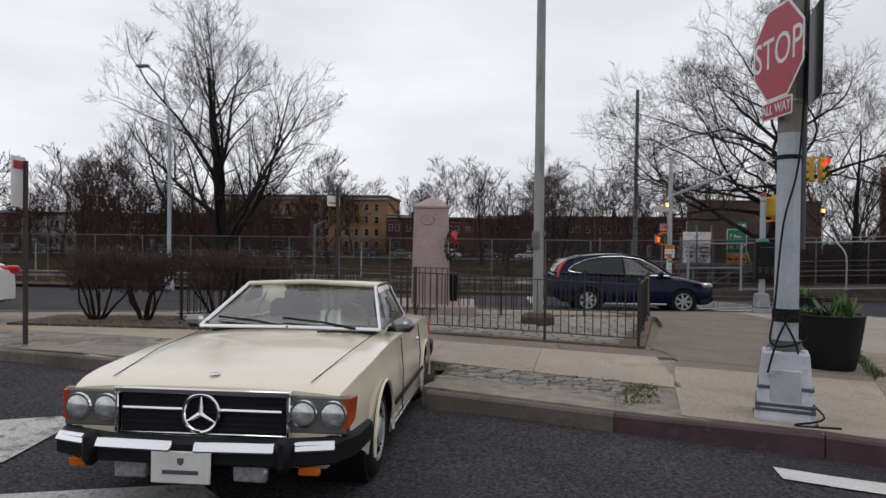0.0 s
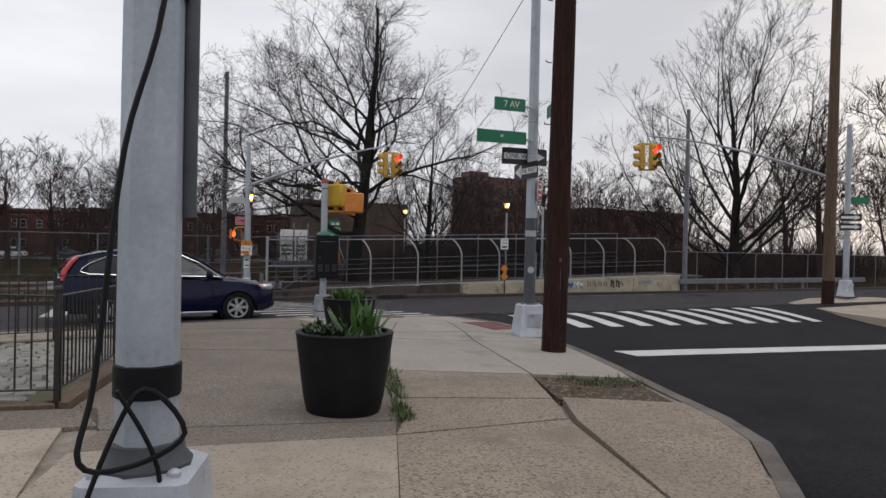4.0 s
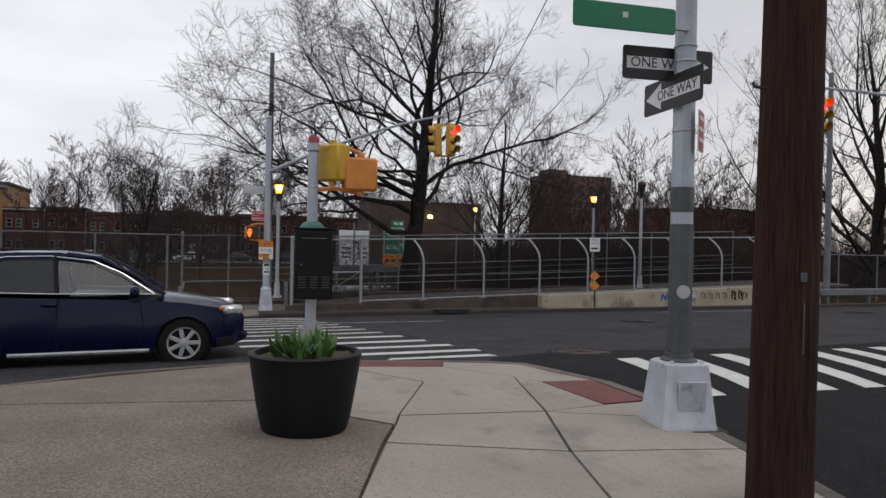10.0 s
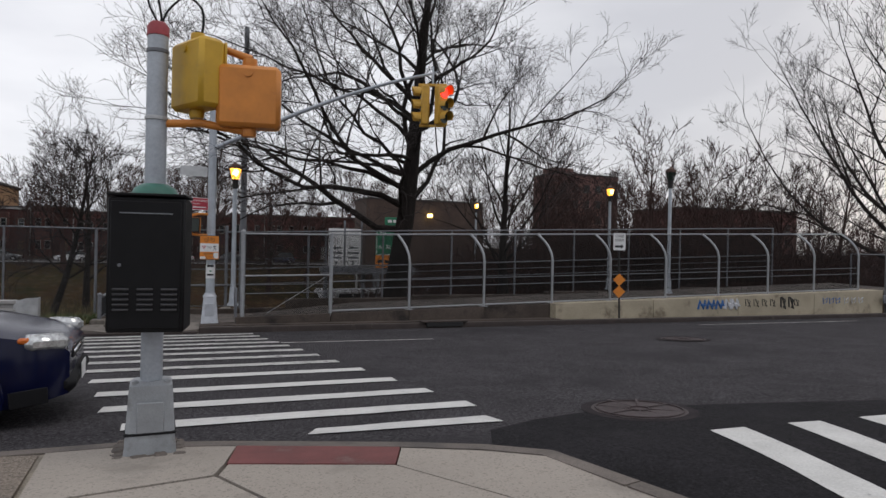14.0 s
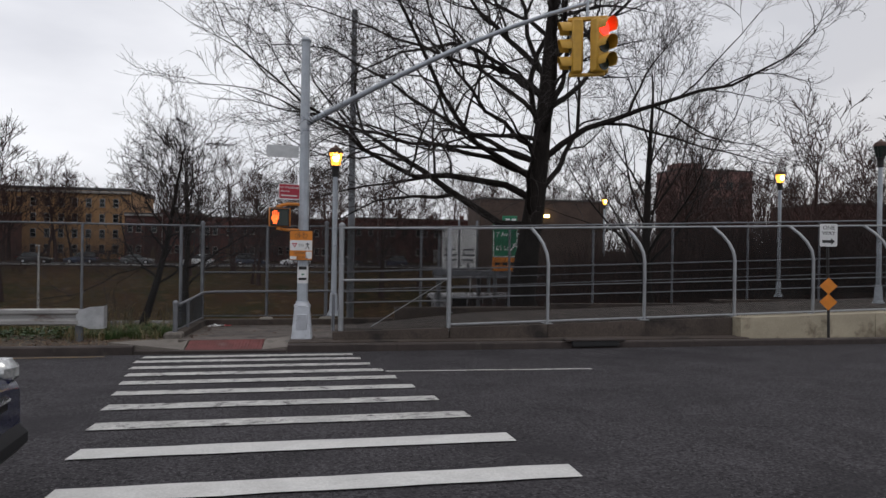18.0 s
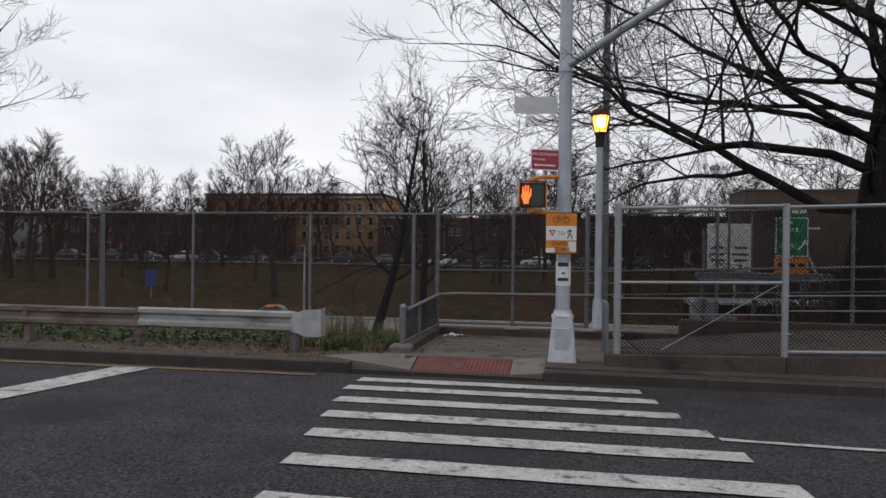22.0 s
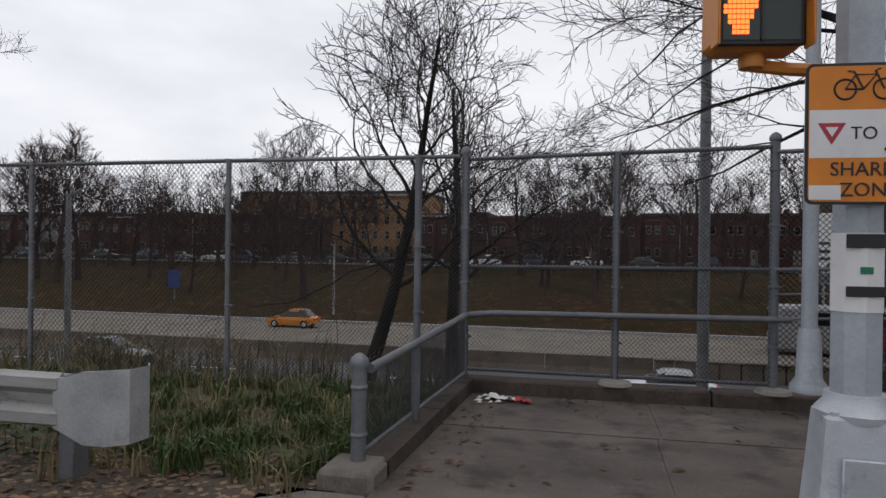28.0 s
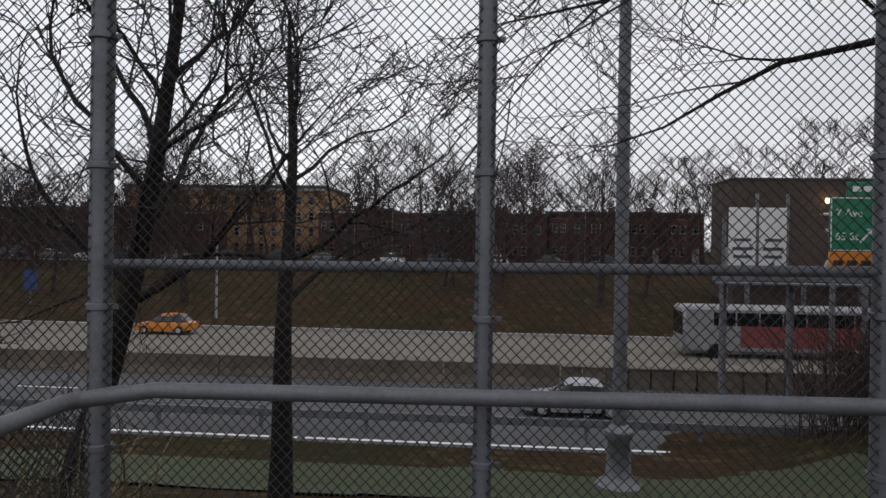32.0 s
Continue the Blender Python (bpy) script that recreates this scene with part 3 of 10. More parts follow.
def kerb_run(line, inner_off, step, topf, botf, material_of, parent, red=None):
    pts = along(line, step)
    for a, b in zip(pts, pts[1:]):
        d = (b - a).normalized()
        nrm = Vector((-d.y, d.x))
        a2, b2 = a + d * 0.004, b - d * 0.004
        quad = [tuple(a2), tuple(b2), tuple(b2 + nrm * inner_off), tuple(a2 + nrm * inner_off)]
        chq = [tuple(a2 + nrm * 0.018), tuple(b2 + nrm * 0.018), quad[2], quad[3]]
        g = Geo()
        k = 4
        verts = [(x, y, topf(x, y)) for x, y in chq] + [(x, y, topf(x, y) - 0.02) for x, y in quad] + [(x, y, botf(x, y)) for x, y in quad]
        faces = [(0, 1, 2, 3), (0, 4, 5, 1), (1, 5, 6, 2), (2, 6, 7, 3), (3, 7, 4, 0), (4, 8, 9, 5), (5, 9, 10, 6), (6, 10, 11, 7), (7, 11, 8, 4)]
        g.add(verts, faces)
        if not (-2.95 < (a.x + b.x) / 2 < -0.72 and a.y < 7 and parent is kerb):
            part("kerb_stone", g, material_of((a + b) / 2), parent, smooth=False)


def sunk(x, y):
    """The kerb and the stones behind it have sunk a little."""
    return 0.035 * smooth01((1.35 - x) / 0.5) * smooth01((7.0 - y - 0.25 * x) / 0.9) * smooth01(x + 6)


kerb_run(FRONT[1:32], 0.16, 1.3, lambda x, y: max(walk_z(x, y) - ramp_drop(x, y) - sunk(x, y), road_z(x, y) + 0.06) + 0.004, lambda x, y: walk_z(x, y) - 0.42, lambda c: M_KERB_RED if 1.1 < c.x < 5.6 and c.y < 6 else M_KERB, kerb)

# paving slabs of the island, cut from strips
slabs = thing("paving_island", "concrete paving slabs with dark joints", "paving", kind="structure")


def slab(poly, material, name="paving_slab", lift=0.0, parent=None, top=None, thick=0.1, gap=0.003):
    g = Geo()
    c = Vector((sum(p[0] for p in poly) / len(poly), sum(p[1] for p in poly) / len(poly)))
    q = []
    for p in poly:
        d = c - Vector(p)
        q.append(tuple(Vector(p) + d.normalized() * gap * 1.4))
    f = top or (lambda x, y: max(walk_z(x, y) - ramp_drop(x, y), road_z(x, y) + 0.06))
    if material is M_WALK_NEW:
        gap = -0.009
    g.prism(q, lambda x, y: f(x, y) + lift, lambda x, y: f(x, y) - thick)
    return part(name, g, material, parent or slabs, smooth=False)


# front walk: from the kerb line back to the railing, in bays
def front_y(x):
    for a, b in zip(KIN[:8], KIN[1:9]):
        if a[0] <= x <= b[0]:
            return a[1] + (b[1] - a[1]) * (x - a[0]) / (b[0] - a[0])
    return KIN[0][1]


def back_y(x):
    return 9.42 - 0.11 * (x - 2.03)


xs = [-24, -21, -18, -15, -12.5, -10.5, -8.6, -6.9, -5.3, -3.8, -2.4, -1.15, 0.1, 1.55]
for x0, x1 in zip(xs, xs[1:]):
    m0, m1 = front_y(x0) + 1.15, front_y(x1) + 1.15
    sk = 0.55
    if x0 < -8.7:
        slab([(x0, front_y(x0)), (x1, front_y(x1)), (x1 + sk * 0.6, m1), (x0 + sk * 0.6, m0)], M_WALK_WORN)
    slab([(x0 + sk * 0.6, m0), (x1 + sk * 0.6, m1), (x1 + sk, back_y(x1 + sk) - 0.75), (x0 + sk, back_y(x0 + sk) - 0.75)], M_WALK)
# strip of rougher concrete in front of the railing
for x0, x1 in zip([-6, -3.6, -1.2, 0.9], [-3.6, -1.2, 0.9, 2.33]):
    slab([(x0, back_y(x0) - 0.75), (x1, back_y(x1) - 0.75), (x1, back_y(x1) - 0.14), (x0, back_y(x0) - 0.14)], M_AGGREGATE)
# the corner apron
slab([(1.55, front_y(1.55)), (2.5, front_y(2.5)), (3.55, front_y(3.5)), (3.69, 6.37), (4.28, 7.73), (2.15, 8.0), (1.85, 6.9)], M_WALK)
slab([(2.15, 8.0), (4.28, 7.73), (4.52, 8.12), (2.33, 8.5)], M_AGGREGATE)
slab([(3.55, front_y(3.5)), (4.2, 4.95), (5.0, 5.25), (5.9, 7.75), (4.28, 7.73), (3.69, 6.37)], M_WALK_WORN)
slab([(5.0, 5.25), (5.9, 5.72), (6.4, 6.2), (6.88, 6.72), (7.3, 7.4), (7.55, 7.95), (6.46, 8.54), (5.97, 7.72)], M_WALK_WORN)
# right-hand walk, towards the crossing
slab([(4.28, 7.76), (5.93, 7.78), (6.31, 8.5), (4.82, 8.95)], M_WALK_WORN)
slab([(4.84, 8.98), (6.33, 8.53), (6.95, 9.78), (5.40, 10.43)], M_WALK_WORN)
slab([(5.42, 10.46), (6.97, 9.80), (8.00, 12.84), (6.69, 13.36)], M_WALK_NEW)
slab([(6.99, 9.78), (8.07, 9.26), (8.35, 9.75), (8.62, 10.35), (9.04, 11.32), (9.46, 12.6), (8.02, 12.84)], M_WALK_NEW)
slab([(6.70, 13.39), (8.01, 12.87), (8.47, 14.03), (7.06, 14.19), (6.93, 13.88)], M_WALK_NEW)
slab([(8.03, 12.86), (9.47, 12.62), (9.66, 13.4), (9.70, 13.55), (8.49, 14.02)], M_WALK_NEW)
slab([(6.93, 13.91), (7.05, 14.21), (7.75, 15.5), (7.24, 16.6), (6.2, 16.4), (6.3, 15.1), (6.62, 14.24)], M_WALK_NEW)
slab([(7.07, 14.22), (8.48, 14.06), (8.9, 15.5), (8.36, 16.46), (7.33, 16.85), (7.26, 16.62), (7.77, 15.5)], M_WALK_NEW)
slab([(8.50, 14.04), (9.21, 14.13), (9.08, 15.17), (8.91, 15.49)], M_WALK_NEW)
slab([(8.50, 14.03), (9.71, 13.57), (9.80, 14.14), (9.21, 14.12)], M_WALK_NEW)
slab([(8.91, 15.50), (9.08, 15.18), (9.74, 15.11), (9.7, 15.45), (9.42, 16.3), (9.06, 16.58), (8.53, 16.86), (8.37, 16.46)], M_WALK_NEW)
slab([(6.2, 16.43), (7.23, 16.63), (7.31, 16.87), (7.42, 17.34), (6.6, 17.6), (6.15, 17.6)], M_WALK_NEW)
# exposed aggregate between the railing and the walk
slab([(2.33, 8.52), (4.52, 8.14), (5.40, 10.46), (6.0, 11.83), (3.15, 12.6), (2.2, 9.4)], M_AGGREGATE)
slab([(3.17, 12.62), (6.02, 11.86), (6.66, 13.38), (6.90, 13.88), (6.58, 14.22), (6.28, 15.06), (5.77, 15.11), (3.2, 15.5), (3.45, 14.3)], M_AGGREGATE)
slab([(3.2, 15.53), (5.77, 15.15), (6.28, 15.10), (6.17, 16.4), (6.12, 17.55), (5.85, 17.6), (5.4, 17.4), (4.4, 17.0), (2.65, 16.1)], M_AGGREGATE)
# red tactile pads at the ramps
slab([(7.32, 16.86), (8.37, 16.465), (8.53, 16.87), (7.42, 17.35)], M_RED_PAD, "tactile_pad", 0.004)
slab([(9.22, 14.15), (9.76, 14.18), (9.72, 15.10), (9.09, 15.17)], M_RED_PAD, "tactile_pad", 0.004)

# road markings
marks = thing("road_markings", "white painted crossing stripes and lines", "road marking", kind="structure")


def paint(poly, material=None, name="painted_stripe", lift=0.012):
    g = Geo()
    k = len(poly)
    a, b, c, d = [Vector(p) for p in poly]
    if (d - a).length > (b - a).length:
        a, b, c, d = b, c, d, a
    nseg = max(1, round((b - a).length / 0.35))
    verts, faces = [], []
    for i in range(nseg + 1):
        p, q = a + (b - a) * i / nseg, d + (c - d) * i / nseg
        wob = 0.012
        p = p + Vector((random.uniform(-wob, wob), random.uniform(-wob, wob)))
        q = q + Vector((random.uniform(-wob, wob), random.uniform(-wob, wob)))
        verts += [(p.x, p.y, road_z(p.x, p.y) + lift), (q.x, q.y, road_z(q.x, q.y) + lift)]
    for i in range(nseg):
        faces.append((2 * i, 2 * i + 2, 2 * i + 3, 2 * i + 1))
    g.add(verts, faces)
    part(name, g, material or M_PAINT, marks, smooth=False)


def stripe(x0, y0, x1, y1, w, material=None):
    """A band along a line, w wide in y."""
    paint([(x0, y0 - w / 2), (x1, y1 - w / 2), (x1, y1 + w / 2), (x0, y0 + w / 2)], material)
for i, y in enumerate((18.5, 19.4, 20.35, 21.4, 22.4, 23.35, 24.25, 25.08, 25.85, 26.62, 27.4, 28.05)):
    lx, rx_ = 6.55 - 0.165 * (y - 18.5) - (0.1 if 19 < y < 27.5 else 0.0), 9.80 - 0.135 * (y - 18.5)
    stripe(lx, y + 0.04, rx_, y, 0.30, M_PAINT if y < 22 else M_PAINT_OLD)
paint([(8.0, 17.72), (9.75, 17.62), (9.7, 17.9), (8.1, 17.9)], M_PAINT)
for k in range(11):
    x = 11.24 + 0.85 * k
    paint([(x - 0.60, 14.33 - 0.03 * k), (x - 0.23, 14.31 - 0.03 * k), (x + 0.36, 16.66 - 0.03 * k), (x - 0.01, 16.68 - 0.03 * k)])
paint([(10.2, 11.3), (17.5, 10.45), (17.6, 10.95), (10.2, 11.86)])
paint([(1.95, 4.58), (3.6, 4.05), (3.75, 4.3), (1.98, 4.82)])
paint([(-4.3, 3.3), (-3.14, 4.0), (-3.3, 5.2), (-4.6, 4.5)], M_PAINT_OLD)
paint([(-2.6, 3.2), (-1.5, 3.6), (-1.75, 3.85), (-2.8, 3.5)], M_PAINT_OLD)
stripe(8.85, 25.66, 11.95, 25.42, 0.1, M_PAINT_OLD)
stripe(20.5, 27.0, 26.5, 26.8, 0.1, M_PAINT_OLD)
paint([(1.2, 21.5), (1.75, 21.5), (1.9, 28.3), (1.38, 28.3)], M_PAINT_OLD)
stripe(-12, 28.36, 4.3, 28.3, 0.15, M_YELLOW_LINE)


def disc(cx, cy, r, lift, n=28):
    g = Geo()
    g.v = [(cx, cy, road_z(cx, cy) + lift)] + [(cx + r * math.cos(a), cy + r * math.sin(a), road_z(cx + r * math.cos(a), cy + r * math.sin(a)) + lift) for a in [2 * math.pi * k / n for k in range(n)]]
    g.f = [(0, k + 1, (k + 1) % n + 1) for k in range(n)]
    return g


M_MANHOLE = mat("cast_iron_cover", (0.050, 0.036, 0.037), 0.7, 0.2, vary=0.3, scale=8, fine=0.3, fine_scale=60, bump=0.5, bump_scale=40)
for cx, cy in ((11.22, 17.62), (17.0, 23.6), (27.0, 24.5)):
    mh = thing("manhole_cover", "round cast-iron manhole cover set in the asphalt", "manhole", at=pose(0, 0, 0))
    part("collar", disc(cx, cy, 0.56, 0.011), mat("patched_asphalt_ring", (0.028, 0.024, 0.026), 0.9, spec=0.1, vary=0.3, scale=5, fine=0.4, fine_scale=40), mh)
    part("lid", disc(cx, cy, 0.46, 0.015), M_MANHOLE, mh)
    zc = road_z(cx, cy)
    for k in range(8):
        a = math.pi * k / 4 + 0.2
        rib = Geo().box((cx + 0.25 * math.cos(a), cy + 0.25 * math.sin(a), zc + 0.024), (0.32, 0.022, 0.006), math.degrees(a), 0.002)
        part("rib", rib, M_MANHOLE, mh, smooth=False)
    for r_ in (0.1, 0.42):
        part("ring", Geo().tube([(cx + r_ * math.cos(a), cy + r_ * math.sin(a), road_z(cx + r_ * math.cos(a), cy + r_ * math.sin(a)) + 0.022) for a in [2 * math.pi * k / 28 for k in range(29)]], 0.008, 5), M_MANHOLE, mh)

# ---- the far side: kerb, pavement, landing ----
FARK = [(70, 27.6), (30.5, 28.15), (13.5, 28.45), (7.35, 28.62)]
FARK2 = [(4.65, 28.72), (-12, 29.0), (-60, 30.2)]
kerb_far = thing("kerb_far_side", "dark stained kerb along the far side of the street", "kerb", kind="structure")


def flip_run(line, step, m):
    kerb_run([(x, y) for x, y in line][::-1], 0.18, step, lambda x, y: road_z(x, 28.6) + 0.14, lambda x, y: road_z(x, 28.6) - 0.3, lambda c: m, kerb_far)


flip_run(FARK, 2.2, M_KERB_DARK)
flip_run(FARK2, 2.4, M_KERB_DARK)
landing = thing("landing", "dark worn concrete landing behind the crossing", "pavement", kind="structure")
fz = far_walk_z


M_WALK_BROWN = mat("brown_dirty_walk", (0.062, 0.050, 0.043), 0.9, vary=0.3, scale=1.1, fine=0.2, fine_scale=60, bump=0.4, bump_scale=60, stain=(0.040, 0.034, 0.030), stain_at=0.5, stain_scale=1.8)
M_RAMP_PALE = mat("grey_ramp_concrete", (0.145, 0.128, 0.112), 0.9, vary=0.2, scale=1.5, fine=0.2, fine_scale=60, bump=0.4, bump_scale=60, stain=(0.09, 0.08, 0.07), stain_at=0.56, stain_scale=2.2)


def ramp_top(x, y):
    return min(fz(x, y), -0.86 + max(0.0, (y - 28.66)) * 0.18)


part("bed", Geo().prism([(5.3, 29.36), (8.9, 29.36), (8.9, 32.85), (5.3, 32.85)], lambda x, y: fz(x, y) - 0.012, lambda x, y: fz(x, y) - 0.3), M_DARK_WALK, landing, smooth=False)


def domes(quad, nu, nv, fn, parent):
    """Rows of small blunt studs on a tactile pad."""
    a, b, c, d = [Vector(q) for q in quad]
    g = Geo()
    for i in range(nu):
        for j in range(nv):
            u, v = (i + 0.5) / nu, (j + 0.5) / nv
            p = (a + (b - a) * u) * (1 - v) + (d + (c - d) * u) * v
            g.lathe([(0.014, 0), (0.010, 0.006)], 6, (p.x, p.y, fn(p.x, p.y) + 0.004))
    part("tactile_studs", g, M_RED_PAD, parent, kind="stuff", smooth=False)


slab([(4.66, 28.72), (7.33, 28.64), (7.33, 28.78), (4.66, 28.8)], M_KERB_DARK, "kerb_lip", 0, landing, ramp_top)
slab([(4.2, 28.86), (5.5, 28.76), (5.5, 29.32), (5.28, 29.62), (4.95, 29.62)], M_RAMP_PALE, "ramp_flare", 0, landing, lambda x, y: max(ramp_top(x, y), -0.86 + 0.16 * smooth01((5.5 - x) / 0.9)) + 0.002)
slab([(5.52, 28.76), (6.88, 28.74), (6.9, 29.34), (5.52, 29.3)], M_RED_PAD, "tactile_pad", 0.003, landing, ramp_top)
slab([(6.885, 28.74), (7.35, 28.72), (7.4, 29.4), (6.905, 29.345)], M_RAMP_PALE, "ramp_flare", 0, landing, lambda x, y: ramp_top(x, y) + 0.1 * max(0.0, x - 6.9))
slab([(5.3, 29.34), (6.92, 29.36), (6.95, 31.4), (5.3, 31.4)], M_DARK_WALK, "paving_slab", 0, landing, fz)
slab([(6.94, 29.36), (8.6, 29.4), (8.6, 31.4), (6.97, 31.4)], M_DARK_WALK, "paving_slab", 0, landing, fz)
slab([(5.3, 31.43), (7.0, 31.43), (7.0, 32.85), (5.3, 32.85)], M_DARK_WALK, "paving_slab", 0, landing, fz)
slab([(7.02, 31.43), (8.9, 31.43), (8.9, 32.85), (7.02, 32.85)], M_DARK_WALK, "paving_slab", 0, landing, fz)
domes([(5.52, 28.76), (6.88, 28.74), (6.9, 29.34), (5.52, 29.3)], 24, 10, ramp_top, landing)
for k in range(8):
    x0, x1 = 8.92 + k * 3.0, 11.9 + k * 3.0
    slab([(x0, 29.35), (x1, 29.35), (x1, 32.75), (x0, 32.75)], M_WALK_BROWN, "paving_slab", 0, landing, lambda x, y: fz(x, y) + 0.01 * (x - 8.9))
slab([(7.36, 28.8), (17.0, 28.55), (17.0, 28.98), (8.3, 29.12), (7.4, 29.4)], M_WALL_DARK, "kerb_apron", 0, landing, lambda x, y: -0.735)

# ---- low walls under the fences ----
wall_1 = thing("wall_low_dark", "low stained concrete wall under the tall fence", "wall", kind="structure")
for x0, x1 in ((8.2, 10.5), (10.53, 12.6), (12.63, 14.8), (14.83, 16.9)):
    g = Geo()
    g.prism([(x0, 29.05), (x1, 29.0), (x1, 29.32), (x0, 29.37)], lambda x, y: ledge_z(x), lambda x, y: -1.2)
    part("wall_block", g, M_WALL_DARK, wall_1, smooth=False)
wall_2 = thing("wall_low_cream", "low cream-painted concrete wall with spray-painted tags", "wall", kind="structure")
for x0, x1 in ((16.92, 20.3), (20.32, 23.6), (23.62, 26.9), (26.92, 30.2)):
    g = Geo()
    g.prism([(x0, 28.72 - 0.012 * (x0 - 17)), (x1, 28.72 - 0.012 * (x1 - 17)), (x1, 29.3), (x0, 29.3)], lambda x, y: ledge_z(x) + 0.02, lambda x, y: -1.2)
    part("wall_block", g, M_WALL_CREAM, wall_2, smooth=False)

plinth = thing("plinth", "low concrete plinth under the landing's fences", "plinth", kind="structure")
for y0, y1 in ((29.95, 31.4), (31.42, 32.9)):
    g = Geo().prism([(5.09, y0), (5.31, y0), (5.31, y1), (5.09, y1)], lambda x, y: -0.66 - 0.026 * (y - 29.9), lambda x, y: -1.15)
    part("plinth_block", g, M_WALL_DARK, plinth, smooth=False)
for x0, x1 in ((5.1, 7.6), (7.62, 9.9)):
    part("plinth_block", Geo().box(((x0 + x1) / 2, 32.97, -0.915), (x1 - x0, 0.24, 0.37), None, 0.02), M_WALL_DARK, plinth)
for x0, x1 in ((9.92, 14), (14.02, 19), (19.02, 25), (25.02, 32)):
    part("plinth_block", Geo().box(((x0 + x1) / 2, 32.95, -0.72 + 0.01 * (x0 - 5)), (x1 - x0, 0.26, 0.34 + 0.02 * (x0 - 5)), None, 0.02), M_WALL_DARK, plinth)
part("plinth_end", Geo().box((5.14, 29.84, -0.80), (0.34, 0.34, 0.30), None, 0.03), M_RAMP_PALE, plinth)


def chain_link(p0, p1, z0, z1, pitch=0.072, wire=0.0021):
    """Woven wire between two ground points; z0, z1: (start, end) heights of its foot and head."""
    a, b = Vector(p0), Vector(p1)
    L = (b - a).length
    g = Geo()
    H = max(z1[0] - z0[0], z1[1] - z0[1])

    def at(s, h):
        u = s / L
        q = a + (b - a) * u
        lo, hi = z0[0] + (z0[1] - z0[0]) * u, z1[0] + (z1[1] - z1[0]) * u
        return (q.x, q.y, lo + (hi - lo) * h / H)

    slope = 1.05
    k = -int(H / slope / pitch) - 1
    while k * pitch < L:
        s0 = k * pitch
        for sgn in (0, 1):
            sa, sb, ha, hb = s0, s0 + H / slope, 0.0, H
            if sa < 0:
                ha, sa = -sa * slope, 0.0
            if sb > L:
                hb, sb = H - (sb - L) * slope, L
            if hb - ha < 0.02:
                continue
            if sgn:
                pa, pb = at(L - sa, ha), at(L - sb, hb)
            else:
                pa, pb = at(sa, ha), at(sb, hb)
            g.tube([pa, pb], wire, 3, False)
        k += 1
    # knuckled selvage along the head
    s = 0.0
    while s < L - pitch:
        q, r = at(s, H), at(s + pitch / 2, H)
        g.tube([q, (r[0], r[1], r[2] + 0.028), at(s + pitch, H)], wire, 3, False)
        s += pitch
    return g


def pipe_post(parent, x, y, z0, z1, r=0.03, m=None, cap="dome", name="post"):
    g = Geo().cyl((x, y, z0), (x, y, z1), r, n=12)
    ob = part(name, g, m or M_GALV_OLD, parent)
    if cap == "dome":
        c = Geo().lathe([(r * 1.25, 0), (r * 1.3, 0.02), (r * 1.15, 0.045), (r * 0.6, 0.07), (0.004, 0.08)], 12, (x, y, z1 - 0.01))
        part("cap", c, m or M_GALV_OLD, ob)
    for h in (0.18, 0.42, 0.66, 0.88):
        z = z0 + (z1 - z0) * h
        b = Geo().lathe([(r * 1.1, -0.014), (r * 1.22, -0.01), (r * 1.22, 0.01), (r * 1.1, 0.014)], 12, (x, y, z))
        b.box((x + r * 1.2, y - 0.005, z), (0.05, 0.012, 0.02))
        part("tension_band", b, m or M_GALV_OLD, ob)
    return ob


# tall fence beyond the landing
fence_back = thing("chain_link_fence", "weathered grey chain-link fence above the expressway cutting", "fence")
BACK_Y = 33.0
TOP = 1.54


def back_top(x):
    return 1.525 + 0.024 * (x - 5.19)


back_posts = [(5.19, BACK_Y, 0.045), (6.72, BACK_Y, 0.036), (8.17, BACK_Y, 0.045)]
for x, y, r in back_posts:
    pipe_post(fence_back, x, y, -0.74, back_top(x) + (0.0 if r < 0.04 else 0.07), r, cap="dome" if r > 0.04 else "none")
for x, y, r in back_posts[1:]:
    part("footing", Geo().lathe([(0.17, 0), (0.15, 0.03), (0.06, 0.05)], 14, (x, y - 0.03, -0.732)), M_CONC, fence_back)
part("top_rail", Geo().cyl((5.19, BACK_Y, back_top(5.19)), (8.17, BACK_Y, back_top(8.17)), 0.022), M_GALV_OLD, fence_back)
part("middle_rail", Geo().cyl((5.19, BACK_Y, 0.41), (8.17, BACK_Y, 0.43), 0.021), M_GALV_OLD, fence_back)
part("lower_rail", Geo().tube([(5.26, 32.7, -0.07), (5.5, 32.86, -0.055), (8.3, 32.88, -0.03)], 0.03, 12), M_GALV_OLD, fence_back)
part("bottom_rail", Geo().cyl((5.19, BACK_Y, -0.66), (8.17, BACK_Y, -0.66), 0.018), M_GALV_OLD, fence_back)
part("wire_mesh", chain_link((5.19, BACK_Y - 0.03), (8.17, BACK_Y - 0.03), (-0.67, -0.67), (back_top(5.19), back_top(8.17)), 0.044, 0.0024), M_WIRE, fence_back, kind="stuff", smooth=False)

